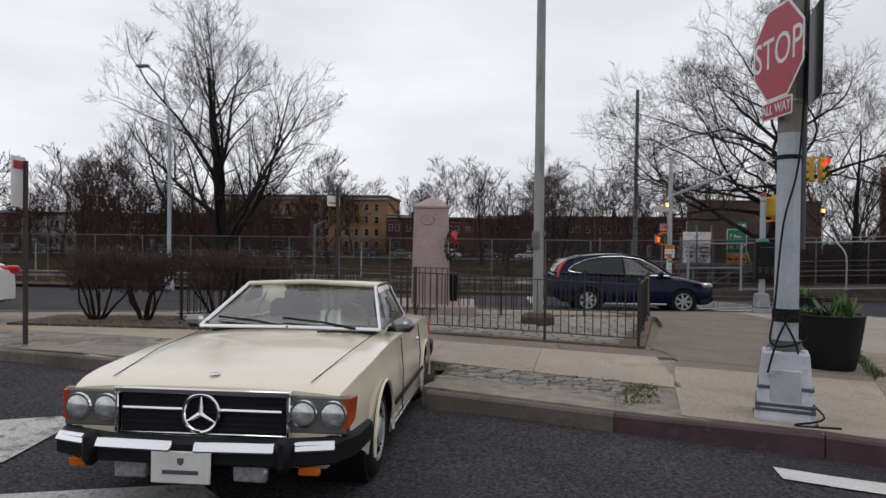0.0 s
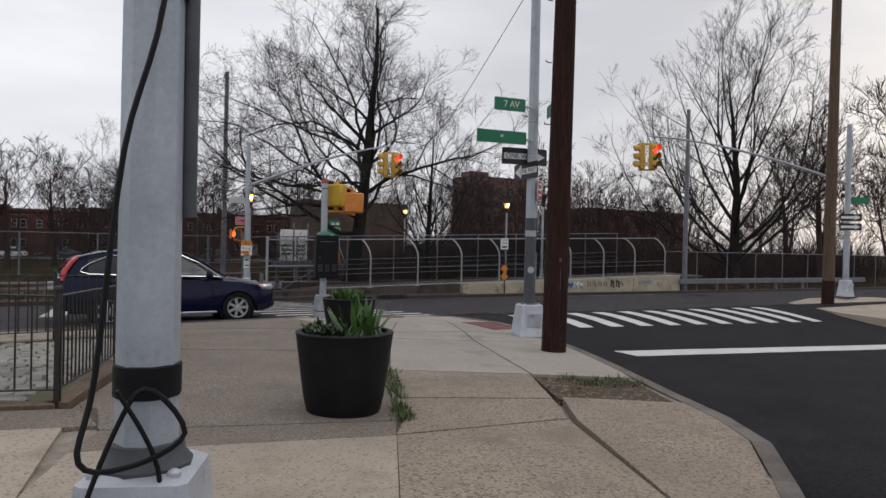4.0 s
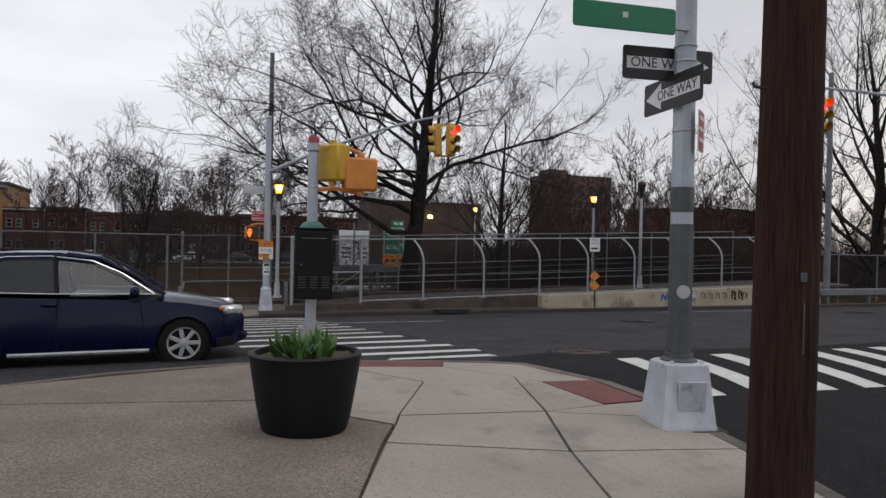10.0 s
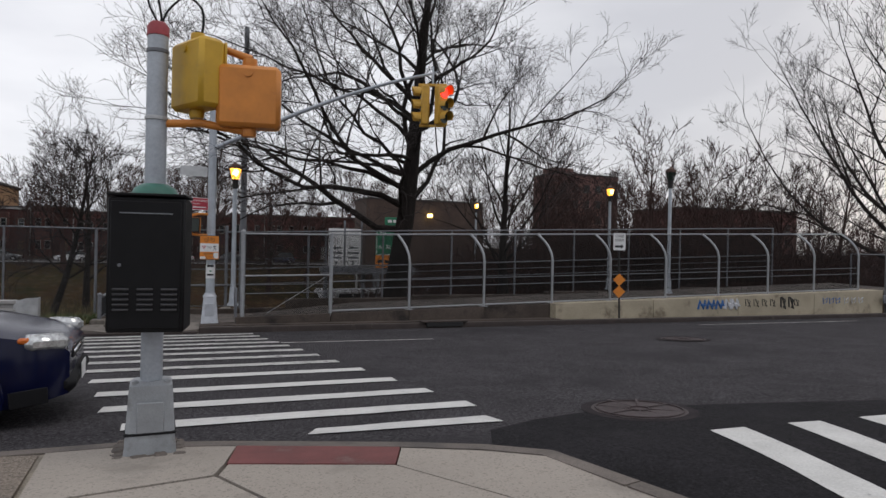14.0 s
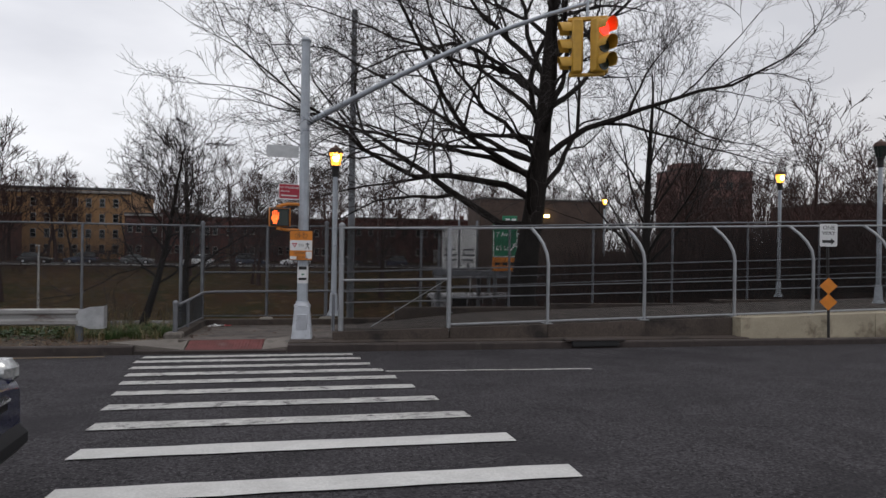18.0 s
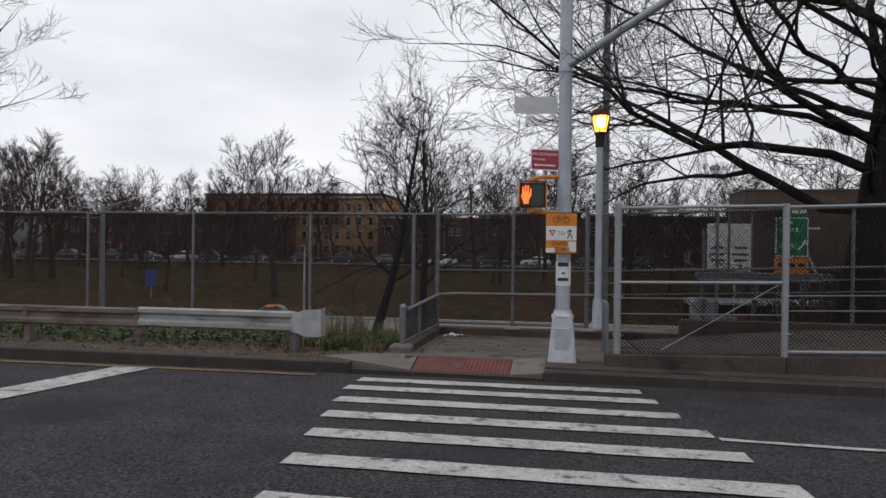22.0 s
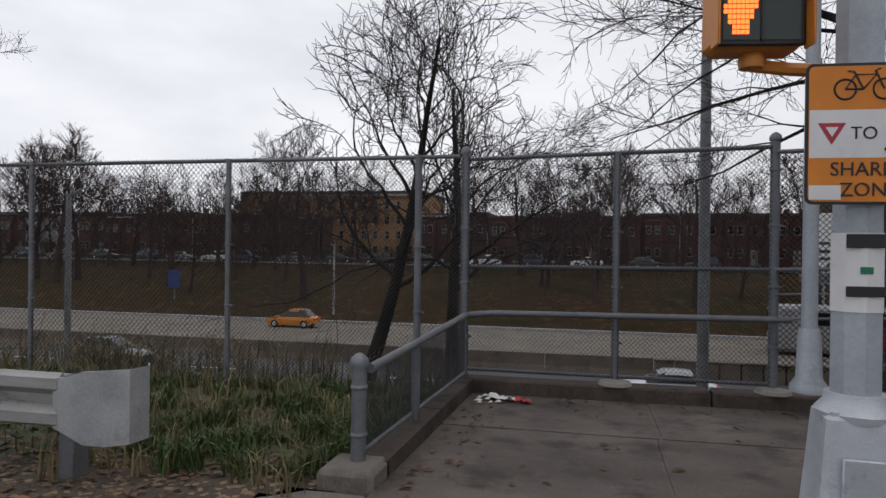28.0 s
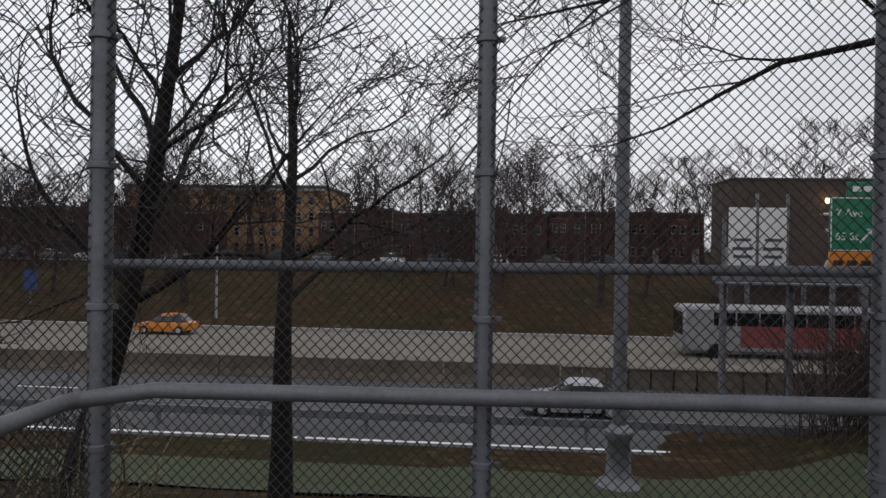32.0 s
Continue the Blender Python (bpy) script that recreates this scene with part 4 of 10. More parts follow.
# its run to the right, along the far edge of the walk
fence_right = thing("chain_link_fence", "tall chain-link fence along the far edge of the raised walk", "fence")
xs_r = [8.17, 10.6, 13.0, 15.4, 17.8, 20.2, 22.6, 25.0, 27.4, 29.8]
for x in xs_r[1:]:
    pipe_post(fence_right, x, BACK_Y, -0.7 + 0.03 * (x - 8), TOP + 0.035 * (x - 8), 0.032, cap="none")
for h, r in ((TOP, 0.022), (0.43, 0.021), (-0.03, 0.013), (0.2, 0.010)):
    part("rail", Geo().cyl((8.17, BACK_Y - 0.04, h), (29.8, BACK_Y - 0.04, h + 0.035 * 21.6), r, n=8), M_GALV_OLD, fence_right)
part("wire_mesh", chain_link((8.17, BACK_Y), (29.8, BACK_Y), (-0.54, 0.1), (TOP, TOP + 0.75), 0.055, 0.0038), M_WIRE_DARK, fence_right, kind="stuff", smooth=False)

# and to the left, behind the guard rail
fence_left = thing("chain_link_fence", "long chain-link fence on the grass verge behind the guard rail", "fence")
for x in [4.72, 2.53, -0.1, -2.6, -5.2, -7.8, -10.4, -13.0, -15.6, -18.2, -20.8, -23.4, -26, -28.6, -31.2, -33.8]:
    pipe_post(fence_left, x, BACK_Y - 0.15 + 0.01 * (4.7 - x), -1.25, TOP + 0.02, 0.038 if x > 4 else 0.03, cap="none")
part("top_rail", Geo().cyl((5.15, BACK_Y - 0.13, TOP), (-33.8, BACK_Y + 0.23, TOP), 0.022, n=8), M_GALV_OLD, fence_left)
part("wire_mesh", chain_link((2.53, BACK_Y - 0.14), (-33.8, BACK_Y + 0.2), (-1.0, -1.0), (TOP, TOP), 0.060, 0.0030), M_WIRE, fence_left, kind="stuff", smooth=False)
part("wire_mesh", chain_link((5.185, BACK_Y - 0.04), (2.53, BACK_Y - 0.14), (-1.0, -1.0), (TOP, TOP), 0.046, 0.0028), M_WIRE, fence_left, kind="stuff", smooth=False)
# low rail with mesh at the landing's left edge
fence_low = thing("low_mesh_barrier", "waist-high pipe barrier with fine mesh beside the landing", "barrier")
part("end_post", Geo().cyl((5.15, 29.89, -0.66), (5.15, 29.89, -0.09), 0.045), M_GALV_OLD, fence_low)
part("post_cap", Geo().lathe([(0.055, 0), (0.058, 0.02), (0.05, 0.05), (0.02, 0.075), (0.004, 0.08)], 14, (5.15, 29.89, -0.10)), M_GALV_OLD, fence_low)
for h in (-0.5, -0.22):
    part("tension_band", Geo().lathe([(0.047, -0.015), (0.053, 0), (0.047, 0.015)], 12, (5.15, 29.89, h)), M_GALV_OLD, fence_low)
part("middle_post", Geo().cyl((5.2, 31.0, -0.7), (5.2, 31.0, -0.11), 0.035), M_GALV_OLD, fence_low)
part("handrail", Geo().tube([(5.20, 29.95, -0.12), (5.23, 31.0, -0.10), (5.26, 32.68, -0.07), (5.4, 32.84, -0.06)], 0.03, 12), M_GALV_OLD, fence_low)
part("wire_mesh", chain_link((5.15, 29.87), (5.22, 32.9), (-0.64, -0.70), (-0.14, -0.09), 0.036, 0.0024), M_WIRE, fence_low, kind="stuff", smooth=False)
part("bottom_rail", Geo().cyl((5.15, 29.86, -0.62), (5.22, 32.9, -0.68), 0.015, n=8), M_GALV_OLD, fence_low)

# silver gate and curved fence along the street
M_SILVER = mat("silver_painted_fence", (0.29, 0.30, 0.315), 0.5, 0.3, vary=0.1, scale=4, fine=0.06, stain=(0.23, 0.22, 0.21), stain_at=0.62, stain_scale=5)
gate = thing("chain_link_gate", "silver-painted chain-link gate panel with a diagonal rod", "gate")
pipe_post(gate, 8.36, 29.25, -0.72, 1.5, 0.052, M_SILVER)
pipe_post(gate, 10.52, 29.12, -0.6, 1.52, 0.045, M_SILVER, cap="none")
for h0, h1, r in ((1.46, 1.49, 0.022), (0.42, 0.46, 0.022), (-0.62, -0.56, 0.026), (-0.02, 0.03, 0.011), (0.2, 0.24, 0.010)):
    part("rail", Geo().cyl((8.36, 29.22, h0), (10.48, 29.1, h1), r, n=10), M_SILVER if r > 0.02 else M_GALV_OLD, gate)
part("diagonal_rod", Geo().cyl((8.95, 29.2, -0.5), (10.44, 29.1, 0.44), 0.007, n=8), M_SILVER, gate)
part("wire_mesh", chain_link((8.36, 29.24), (10.48, 29.12), (-0.6, -0.54), (1.46, 1.49), 0.050, 0.0044), M_WIRE_DARK, gate, kind="stuff", smooth=False)
stub = Geo().box((8.22, 29.5, -0.25), (0.05, 0.5, 0.75), None, 0.01)
part("gate_stop", stub, M_GALV_OLD, gate)

fence_street = thing("curved_top_fence", "silver chain-link fence with posts that curl back at the top", "fence")
fx = [10.52, 12.64, 14.83, 17.0, 19.0, 21.05, 23.15, 25.25, 27.35, 29.5]


def lean_y(h):
    """How far the curled posts lean back at a share h of their height."""
    return 0.0 if h < 0.62 else 0.55 * ((h - 0.62) / 0.38) ** 2


for x in fx[1:]:
    zb = ledge_z(x)
    zt = zb + 2.02
    pts = [(x, 29.12 - 0.008 * (x - 12), zb)]
    for h in (0.3, 0.62, 0.72, 0.82, 0.91, 1.0):
        pts.append((x - lean_y(h) * 0.35, 29.12 - 0.008 * (x - 12) + lean_y(h), zb + (zt - zb) * h))
    po = part("post", Geo().tube(pts, 0.034, 10), M_SILVER, fence_street)
    part("base_plate", Geo().box((x, 29.14, zb + 0.012), (0.2, 0.2, 0.02), None, 0.004), M_SILVER, po)
    for h in (0.2, 0.45, 0.62):
        part("tension_band", Geo().lathe([(0.038, -0.015), (0.043, 0), (0.038, 0.015)], 10, (x, 29.12 - 0.008 * (x - 12), zb + 2.02 * h)), M_SILVER, po)


def street_rail(h, r):
    pts = []
    for x in fx:
        pts.append((x - lean_y(h) * 0.35, 29.12 - 0.008 * (x - 12) + lean_y(h), ledge_z(x) + 2.02 * h))
    return Geo().tube(pts, r, 8)


for h, r in ((1.0, 0.022), (0.03, 0.022), (0.30, 0.011), (0.40, 0.011)):
    part("rail", street_rail(h, r), M_SILVER if r > 0.02 else M_GALV_OLD, fence_street)
lower = chain_link((fx[0], 29.14), (fx[-1], 28.99), (ledge_z(fx[0]), ledge_z(fx[-1])), (ledge_z(fx[0]) + 1.3, ledge_z(fx[-1]) + 1.3), 0.055, 0.0042)
part("wire_mesh", lower, M_WIRE_DARK, fence_street, kind="stuff", smooth=False)
upper = chain_link((fx[0] - 0.05, 29.2), (fx[-1] - 0.1, 29.05), (ledge_z(fx[0]) + 1.3, ledge_z(fx[-1]) + 1.3), (ledge_z(fx[0]) + 2.02, ledge_z(fx[-1]) + 2.02), 0.055, 0.0036)
for i, v in enumerate(upper.v):
    h = (v[2] - ledge_z(v[0])) / 2.02
    upper.v[i] = (v[0] - lean_y(h) * 0.35, v[1] + lean_y(h) - 0.05, v[2])
part("wire_mesh", upper, M_WIRE_DARK, fence_street, kind="stuff", smooth=False)

# guard rail on the verge
guard = thing("guard_rail", "rusty galvanised steel guard rail with a flared end", "guard rail")
prof = [(0.0, -0.155), (0.045, -0.13), (0.045, -0.07), (0.0, -0.03), (0.0, 0.03), (0.045, 0.07), (0.045, 0.13), (0.0, 0.155), (-0.008, 0.155), (-0.008, -0.155)]


def w_beam(x0, x1, y0, y1, z, m, name="beam"):
    g = Geo()
    k = len(prof)
    for x, y in ((x0, y0), (x1, y1)):
        g.v += [(x, y - p, z + q) for p, q in prof]
    g.f = [(i, (i + 1) % k, (i + 1) % k + k, i + k) for i in range(k)] + [tuple(range(k - 1, -1, -1)), tuple(range(k, 2 * k))]
    part(name, g, m, guard, smooth=False)


M_RUSTY = mat("rusty_galvanised_steel", (0.29, 0.285, 0.28), 0.6, 0.35, vary=0.25, scale=3, fine=0.15, stain=(0.10, 0.05, 0.032), stain_at=0.56, stain_scale=3, stretch=(0.6, 1, 2.5))
M_RUST_DARK = mat("dark_rusty_beam", (0.15, 0.125, 0.11), 0.75, 0.15, vary=0.3, scale=2, fine=0.2, stain=(0.055, 0.030, 0.022), stain_at=0.5, stain_scale=2.2, stretch=(0.5, 1, 2.5))
gz = -0.29
w_beam(0.95, 3.55, 29.42, 29.4, gz, M_RUSTY)
for x in range(-1, -13, -2):
    w_beam(x * 2.0 + 0.9 - 2.0, x * 2.0 + 4.95 - 2.0, 29.45, 29.43, gz - 0.02, M_RUST_DARK)
for x in (3.52, 0.9, -1.1, -3.1, -5.1, -7.1, -9.1, -11.1, -13.1):
    pst = Geo().box((x, 29.52, -0.55), (0.11, 0.12, 0.62), None, 0.008)
    pst.box((x, 29.44, gz), (0.09, 0.07, 0.28), None, 0.006)
    part("post", pst, M_RUST_DARK if x < 3 else M_GALV_OLD, guard)
g = Geo()
fl = [(3.5, 29.38), (3.62, 29.33), (3.75, 29.32), (3.88, 29.34), (3.97, 29.42), (3.99, 29.55), (3.94, 29.62)]
for x, y in fl:
    wgt = 0.155 + 0.07 * smooth01((x - 3.55) / 0.25)
    g.v += [(x, y, gz - wgt), (x, y, gz + wgt * 0.86), (x, y + 0.012, gz + wgt * 0.86), (x, y + 0.012, gz - wgt)]
for i in range(len(fl) - 1):
    for k in range(4):
        g.f.append((i * 4 + k, i * 4 + (k + 1) % 4, (i + 1) * 4 + (k + 1) % 4, (i + 1) * 4 + k))
part("flared_end", g, M_GALV, guard)

# ---- poles, signs, signals ----


def ngon_pole(x, y, z0, z1, r0, r1, n=8):
    return Geo().tube([(x, y, z0), (x, y, (z0 + z1) / 2), (x, y, z1)], [r0, (r0 + r1) / 2, r1], n)


def cast_base(parent, x, y, z, w0=0.48, w1=0.40, h=0.56, material=None, turn=0.0, foot=0.14):
    """A tapered square cast base with a collar and a hatch."""
    m = material or M_ALU_BASE
    g = Geo()
    prof = [(w0 / 2 * 1.03, 0), (w0 / 2 * 1.03, 0.03), (w0 / 2, 0.045), (w1 / 2 * 1.02, h - 0.05), (w1 / 2, h - 0.02), (w1 / 2 * 0.82, h)]
    verts, faces = [], []
    for r, zz in prof:
        b = r * 0.16
        ring = [(-r + b, -r), (r - b, -r), (r, -r + b), (r, r - b), (r - b, r), (-r + b, r), (-r, r - b), (-r, -r + b)]
        verts += [(px, py, zz) for px, py in ring]
    for i in range(len(prof) - 1):
        faces += [(i * 8 + k, i * 8 + (k + 1) % 8, (i + 1) * 8 + (k + 1) % 8, (i + 1) * 8 + k) for k in range(8)]
    faces += [tuple(range(7, -1, -1)), tuple((len(prof) - 1) * 8 + k for k in range(8))]
    g.add(verts, faces)
    ob = part("base", g, m, parent, at=pose(x, y, z, 0, 0, turn))
    part("hatch", Geo().box((0, -w0 / 2 * 0.955, h * 0.48), (w0 * 0.52, 0.016, h * 0.55), Matrix.Rotation(math.atan((w0 - w1) / 2 / h), 3, "X") @ Matrix.Identity(3), 0.006), m, ob)
    for sx in (-1, 1):
        part("bolt", Geo().lathe([(0.022, 0), (0.022, 0.03), (0.01, 0.04)], 8, (sx * w1 * 0.36, -w1 * 0.36, h - 0.02)), m, ob)
    part("footing", Geo().box((0, 0, -0.02), (w0 + foot, w0 + foot - 0.02, 0.06), 3, 0.015), M_WALL_DARK, ob, "broken concrete footing")
    return ob


def band(parent, x, y, z, r, m=None, h=0.03, name="strap"):
    part(name, Geo().lathe([(r, -h / 2), (r + 0.006, -h / 2 + 0.004), (r + 0.006, h / 2 - 0.004), (r, h / 2)], 12, (x, y, z)), m or M_GALV, parent)


def flat_sign(parent, at, w, h, face, back=None, name="sign_plate", rim=None, label="", corner=0.03):
    """A thin plate in the x-z plane facing -y, with an optional raised rim colour underneath."""
    def rounded(wd, ht, c):
        pts = []
        for cx, cz, a0 in ((wd / 2 - c, ht / 2 - c, 0), (-wd / 2 + c, ht / 2 - c, 90), (-wd / 2 + c, -ht / 2 + c, 180), (wd / 2 - c, -ht / 2 + c, 270)):
            for k in range(4):
                a = radians(a0 + k * 30)
                pts.append((cx + c * math.cos(a), cz + c * math.sin(a)))
        return pts[::-1]

    ob = part(name, Geo().extrude(rounded(w, h, corner), -0.002, 0.002), rim or face, parent, label, at=at, smooth=False)
    if rim:
        part("face", Geo().extrude(rounded(w - 0.025, h - 0.025, corner * 0.7), -0.0045, -0.002), face, ob, smooth=False)
    part("back", Geo().extrude(rounded(w - 0.004, h - 0.004, corner), 0.002, 0.004), back or M_SIGN_BACK, ob, smooth=False)
    return ob


def arrow(parent, at, length, width, material, sgn=1, name="arrow", head=0.3):
    a, b = -length / 2, length / 2
    hb = b - length * head
    poly = [(a, -width * 0.22), (hb, -width * 0.22), (hb, -width / 2), (b, 0), (hb, width / 2), (hb, width * 0.22), (a, width * 0.22)]
    if sgn < 0:
        poly = [(-x, z) for x, z in poly][::-1]
    part(name, Geo().extrude(poly[::-1], -0.0065, -0.004), material, parent, at=at, smooth=False)


def cable(parent, pts, r=0.008, m=None, name="cable"):
    """A smooth cable through points."""
    p = [Vector(q) for q in pts]
    out = []
    for i in range(len(p) - 1):
        p0, p1, p2, p3 = p[max(i - 1, 0)], p[i], p[i + 1], p[min(i + 2, len(p) - 1)]
        for k in range(5):
            t = k / 5
            out.append(0.5 * ((2 * p1) + (p2 - p0) * t + (2 * p0 - 5 * p1 + 4 * p2 - p3) * t * t + (3 * p1 - p0 - 3 * p2 + p3) * t ** 3))
    out.append(p[-1])
    part(name, Geo().tube(out, r, 6), m or M_BLACK, parent)


# stop-sign pole on the corner
SX, SY = 2.43, 5.70
sz = walk_z(SX, SY)
stop = thing("stop_sign_pole", "silver-painted octagonal pole with stop sign and taped cables", "sign pole")
cast_base(stop, SX, SY, sz, 0.435, 0.345, 0.57, turn=-21, foot=0.04)
part("pole", ngon_pole(SX, SY, sz + 0.52, 6.6, 0.102, 0.080), M_ALU, stop)
part("weathered_sleeve", ngon_pole(SX, SY, sz + 2.36, 6.58, 0.0985, 0.083), mat("weathered_bare_steel", (0.20, 0.175, 0.155), 0.6, 0.3, vary=0.25, scale=4, stretch=(1, 1, 0.3), fine=0.15, stain=(0.11, 0.09, 0.075), stain_at=0.55, stain_scale=4), stop, "weathered unpainted upper length")
part("collar", Geo().lathe([(0.15, 0), (0.15, 0.03), (0.125, 0.06), (0.12, 0.1)], 12, (SX, SY, sz + 0.55)), M_PRIMER, stop)
for z in (0.83, 0.88, 2.16):
    band(stop, SX, SY, sz + z, 0.102, M_BLACK, 0.035 if z > 2 else 0.06, "tape")
for z in (2.62, 2.98, 3.05):
    band(stop, SX, SY, sz + z, 0.1, M_GALV, 0.02)
for z, w in ((0.10, 0.475), (0.28, 0.445), (0.14, 0.47)):
    part("tape", Geo().box((SX, SY, sz + z), (w * 0.925, w * 0.925, 0.028), -21, 0.004), M_PRIMER, stop)
cable(stop, [(SX + 0.1, SY - 0.06, 3.1), (SX + 0.02, SY - 0.13, 2.2), (SX - 0.09, SY - 0.13, 1.7), (SX - 0.16, SY - 0.16, 1.0), (SX - 0.2, SY - 0.2, 0.75), (SX - 0.05, SY - 0.19, 0.72), (SX + 0.1, SY - 0.17, 0.8), (SX - 0.02, SY - 0.16, 0.95), (SX - 0.12, SY - 0.15, 0.78), (SX - 0.22, SY - 0.2, 0.5)], 0.009)
cable(stop, [(SX - 0.1, SY - 0.16, 0.95), (SX + 0.02, SY - 0.17, 0.7), (SX + 0.05, SY - 0.22, 0.35), (SX + 0.2, SY - 0.26, 0.16), (SX - 0.05, SY - 0.3, 0.11), (SX + 0.3, SY - 0.32, 0.1)], 0.008)
part("conduit", Geo().cyl((SX + 0.12, SY + 0.02, 1.5), (SX + 0.12, SY + 0.02, 4.6), 0.028), M_PRIMER, stop)
# the octagon faces the cross street
s_at = pose(SX - 0.15, SY - 0.10, 3.10, 0, 0, -84)
octo = [(0.381 / math.cos(math.pi / 8) * math.cos(math.pi / 8 + k * math.pi / 4), 0.381 / math.cos(math.pi / 8) * math.sin(math.pi / 8 + k * math.pi / 4)) for k in range(8)][::-1]
oct_ob = part("stop_sign", Geo().extrude(octo, -0.002, 0.002), M_SIGN_WHITE, stop, "red octagonal sign with a white border", at=s_at, smooth=False)
part("red_face", Geo().extrude([(x * 0.945, z * 0.945) for x, z in octo], -0.0045, -0.002), M_SIGN_RED, oct_ob, smooth=False)
lettering("STOP", 0.36, M_SIGN_WHITE, oct_ob, pose(0, -0.006, 0.0), width=0.86)
aw = flat_sign(stop, pose(SX - 0.15, SY - 0.10, 2.64, 0, 0, -84), 0.46, 0.15, M_SIGN_RED, rim=M_SIGN_WHITE, name="all_way_plate", corner=0.015)
lettering("ALL WAY", 0.115, M_SIGN_WHITE, aw, pose(0, -0.007, 0), width=0.9)
edge = flat_sign(stop, pose(SX + 0.17, SY - 0.04, 3.10, 0, 0, 76), 0.61, 0.78, M_SIGN_WHITE, M_SIGN_BLACK, name="side_sign")
ow0 = flat_sign(stop, pose(SX + 0.06, SY - 0.13, 3.77, 0, 0, 8), 0.92, 0.31, M_SIGN_BLACK, rim=M_SIGN_WHITE, name="one_way_plate")
arrow(ow0, pose(0, 0, 0), 0.86, 0.24, M_SIGN_WHITE, -1)
lettering("ONE WAY", 0.12, M_SIGN_BLACK, ow0, pose(0.1, -0.008, 0))

# street-name and one-way pole
OX, OY = 9.51, 13.40
oz = walk_z(OX, OY)
owp = thing("street_sign_pole", "patched silver lamp pole with street-name and one-way signs", "sign pole")
cast_base(owp, OX, OY, oz, 0.52, 0.40, 0.60, turn=-12)
part("pole", ngon_pole(OX, OY, oz + 0.56, 9.5, 0.105, 0.075), M_ALU, owp)
part("collar", Geo().lathe([(0.17, 0), (0.17, 0.03), (0.13, 0.05), (0.125, 0.09)], 12, (OX, OY, oz + 0.58)), M_PRIMER, owp)
part("dark_patch", Geo().tube([(OX, OY, oz + 0.66), (OX, OY, oz + 1.86)], [0.1075, 0.1055], 8, False), M_PRIMER, owp, "dark grey primer patch on the pole")
part("dark_patch", Geo().tube([(OX, OY, oz + 1.97), (OX, OY, oz + 2.2)], [0.1055, 0.105], 8, False), M_PRIMER, owp, "dark grey primer patch on the pole")
part("round_sticker", Geo().lathe([(0.062, -0.002), (0.062, 0.002)], 20).v and Geo().tube([(OX - 0.045, OY - 0.092, oz + 1.24), (OX - 0.048, OY - 0.100, oz + 1.24)], 0.062, 20), M_SIGN_BACK, owp)
part("sign_bracket", Geo().box((OX - 0.2, OY - 0.07, 3.98), (0.3, 0.03, 0.05), -8, 0.005), M_GALV, owp)
part("sign_bracket", Geo().box((OX - 0.2, OY - 0.07, 3.38), (0.3, 0.03, 0.05), -8, 0.005), M_GALV, owp)
for z in (2.72, 3.0, 3.12, 3.36, 3.5, 4.0):
    band(owp, OX, OY, oz + z, 0.1, M_GALV, 0.02)
g7 = flat_sign(owp, pose(OX - 0.60, OY - 0.11, 3.98, 0, 0, -8), 0.62, 0.235, M_SIGN_GREEN, M_SIGN_GREEN, name="street_name_plate", rim=M_SIGN_GREEN)
lettering("7 AV", 0.17, M_SIGN_WHITE, g7, pose(0.03, -0.007, 0), width=0.9)
gm = flat_sign(owp, pose(OX - 0.76, OY - 0.11, 3.38, 0, 0, -8), 0.98, 0.23, M_SIGN_GREEN, M_SIGN_GREEN, name="street_name_plate", rim=M_SIGN_GREEN)
part("faded_lettering", Geo().box((0.0, -0.0055, 0.02), (0.05, 0.001, 0.05)), M_SIGN_BACK, gm, smooth=False)
g72 = flat_sign(owp, pose(OX + 0.16, OY - 0.34, 3.93, 0, 0, 68), 0.66, 0.235, M_SIGN_GREEN, M_SIGN_GREEN, name="street_name_plate", rim=M_SIGN_GREEN)
lettering("72 ST", 0.15, M_SIGN_WHITE, g72, pose(0.0, -0.007, 0), width=0.9)
ow1 = flat_sign(owp, pose(OX - 0.10, OY + 0.115, 3.10, 0, 0, -10), 0.92, 0.31, M_SIGN_BLACK, rim=M_SIGN_BLACK, name="one_way_plate")
arrow(ow1, pose(0, 0, 0), 0.84, 0.25, M_SIGN_WHITE, 1)
lettering("ONE WAY", 0.13, M_SIGN_BLACK, ow1, pose(-0.08, -0.008, 0))
ow2 = flat_sign(owp, pose(OX - 0.13, OY + 0.02, 2.82, 0, 0, -97), 0.92, 0.31, M_SIGN_BLACK, M_SIGN_BACK, rim=M_SIGN_BLACK, name="one_way_plate")
arrow(ow2, pose(0, 0, 0), 0.84, 0.25, M_SIGN_WHITE, -1)
lettering("ONE WAY", 0.13, M_SIGN_BLACK, ow2, pose(0.08, -0.008, 0))
nr = flat_sign(owp, pose(OX + 0.11, OY - 0.10, 2.46, 0, 0, 38), 0.28, 0.38, M_SIGN_RED, M_SIGN_BACK, rim=M_SIGN_WHITE, name="parking_rule_plate")
for z in (0.12, 0.02, -0.08):
    part("text_bar", Geo().box((0, -0.006, z), (0.2, 0.001, 0.035)), M_SIGN_WHITE, nr, smooth=False)
# overhead cable that starts at this pole
wire = thing("overhead_cable", "thin black cable slung from the sign pole", "cable")
cable(wire, [(OX - 0.05, OY, 6.35), (OX - 4.2, OY + 3.5, 4.4), (OX - 8.0, OY + 8, 3.2), (7.62, 29.4, 4.9)][:1] + [(10.6, 19.0, 4.6), (11.9, 24.0, 4.55), (12.05, 25.75, 4.95)], 0.007, name="strand")

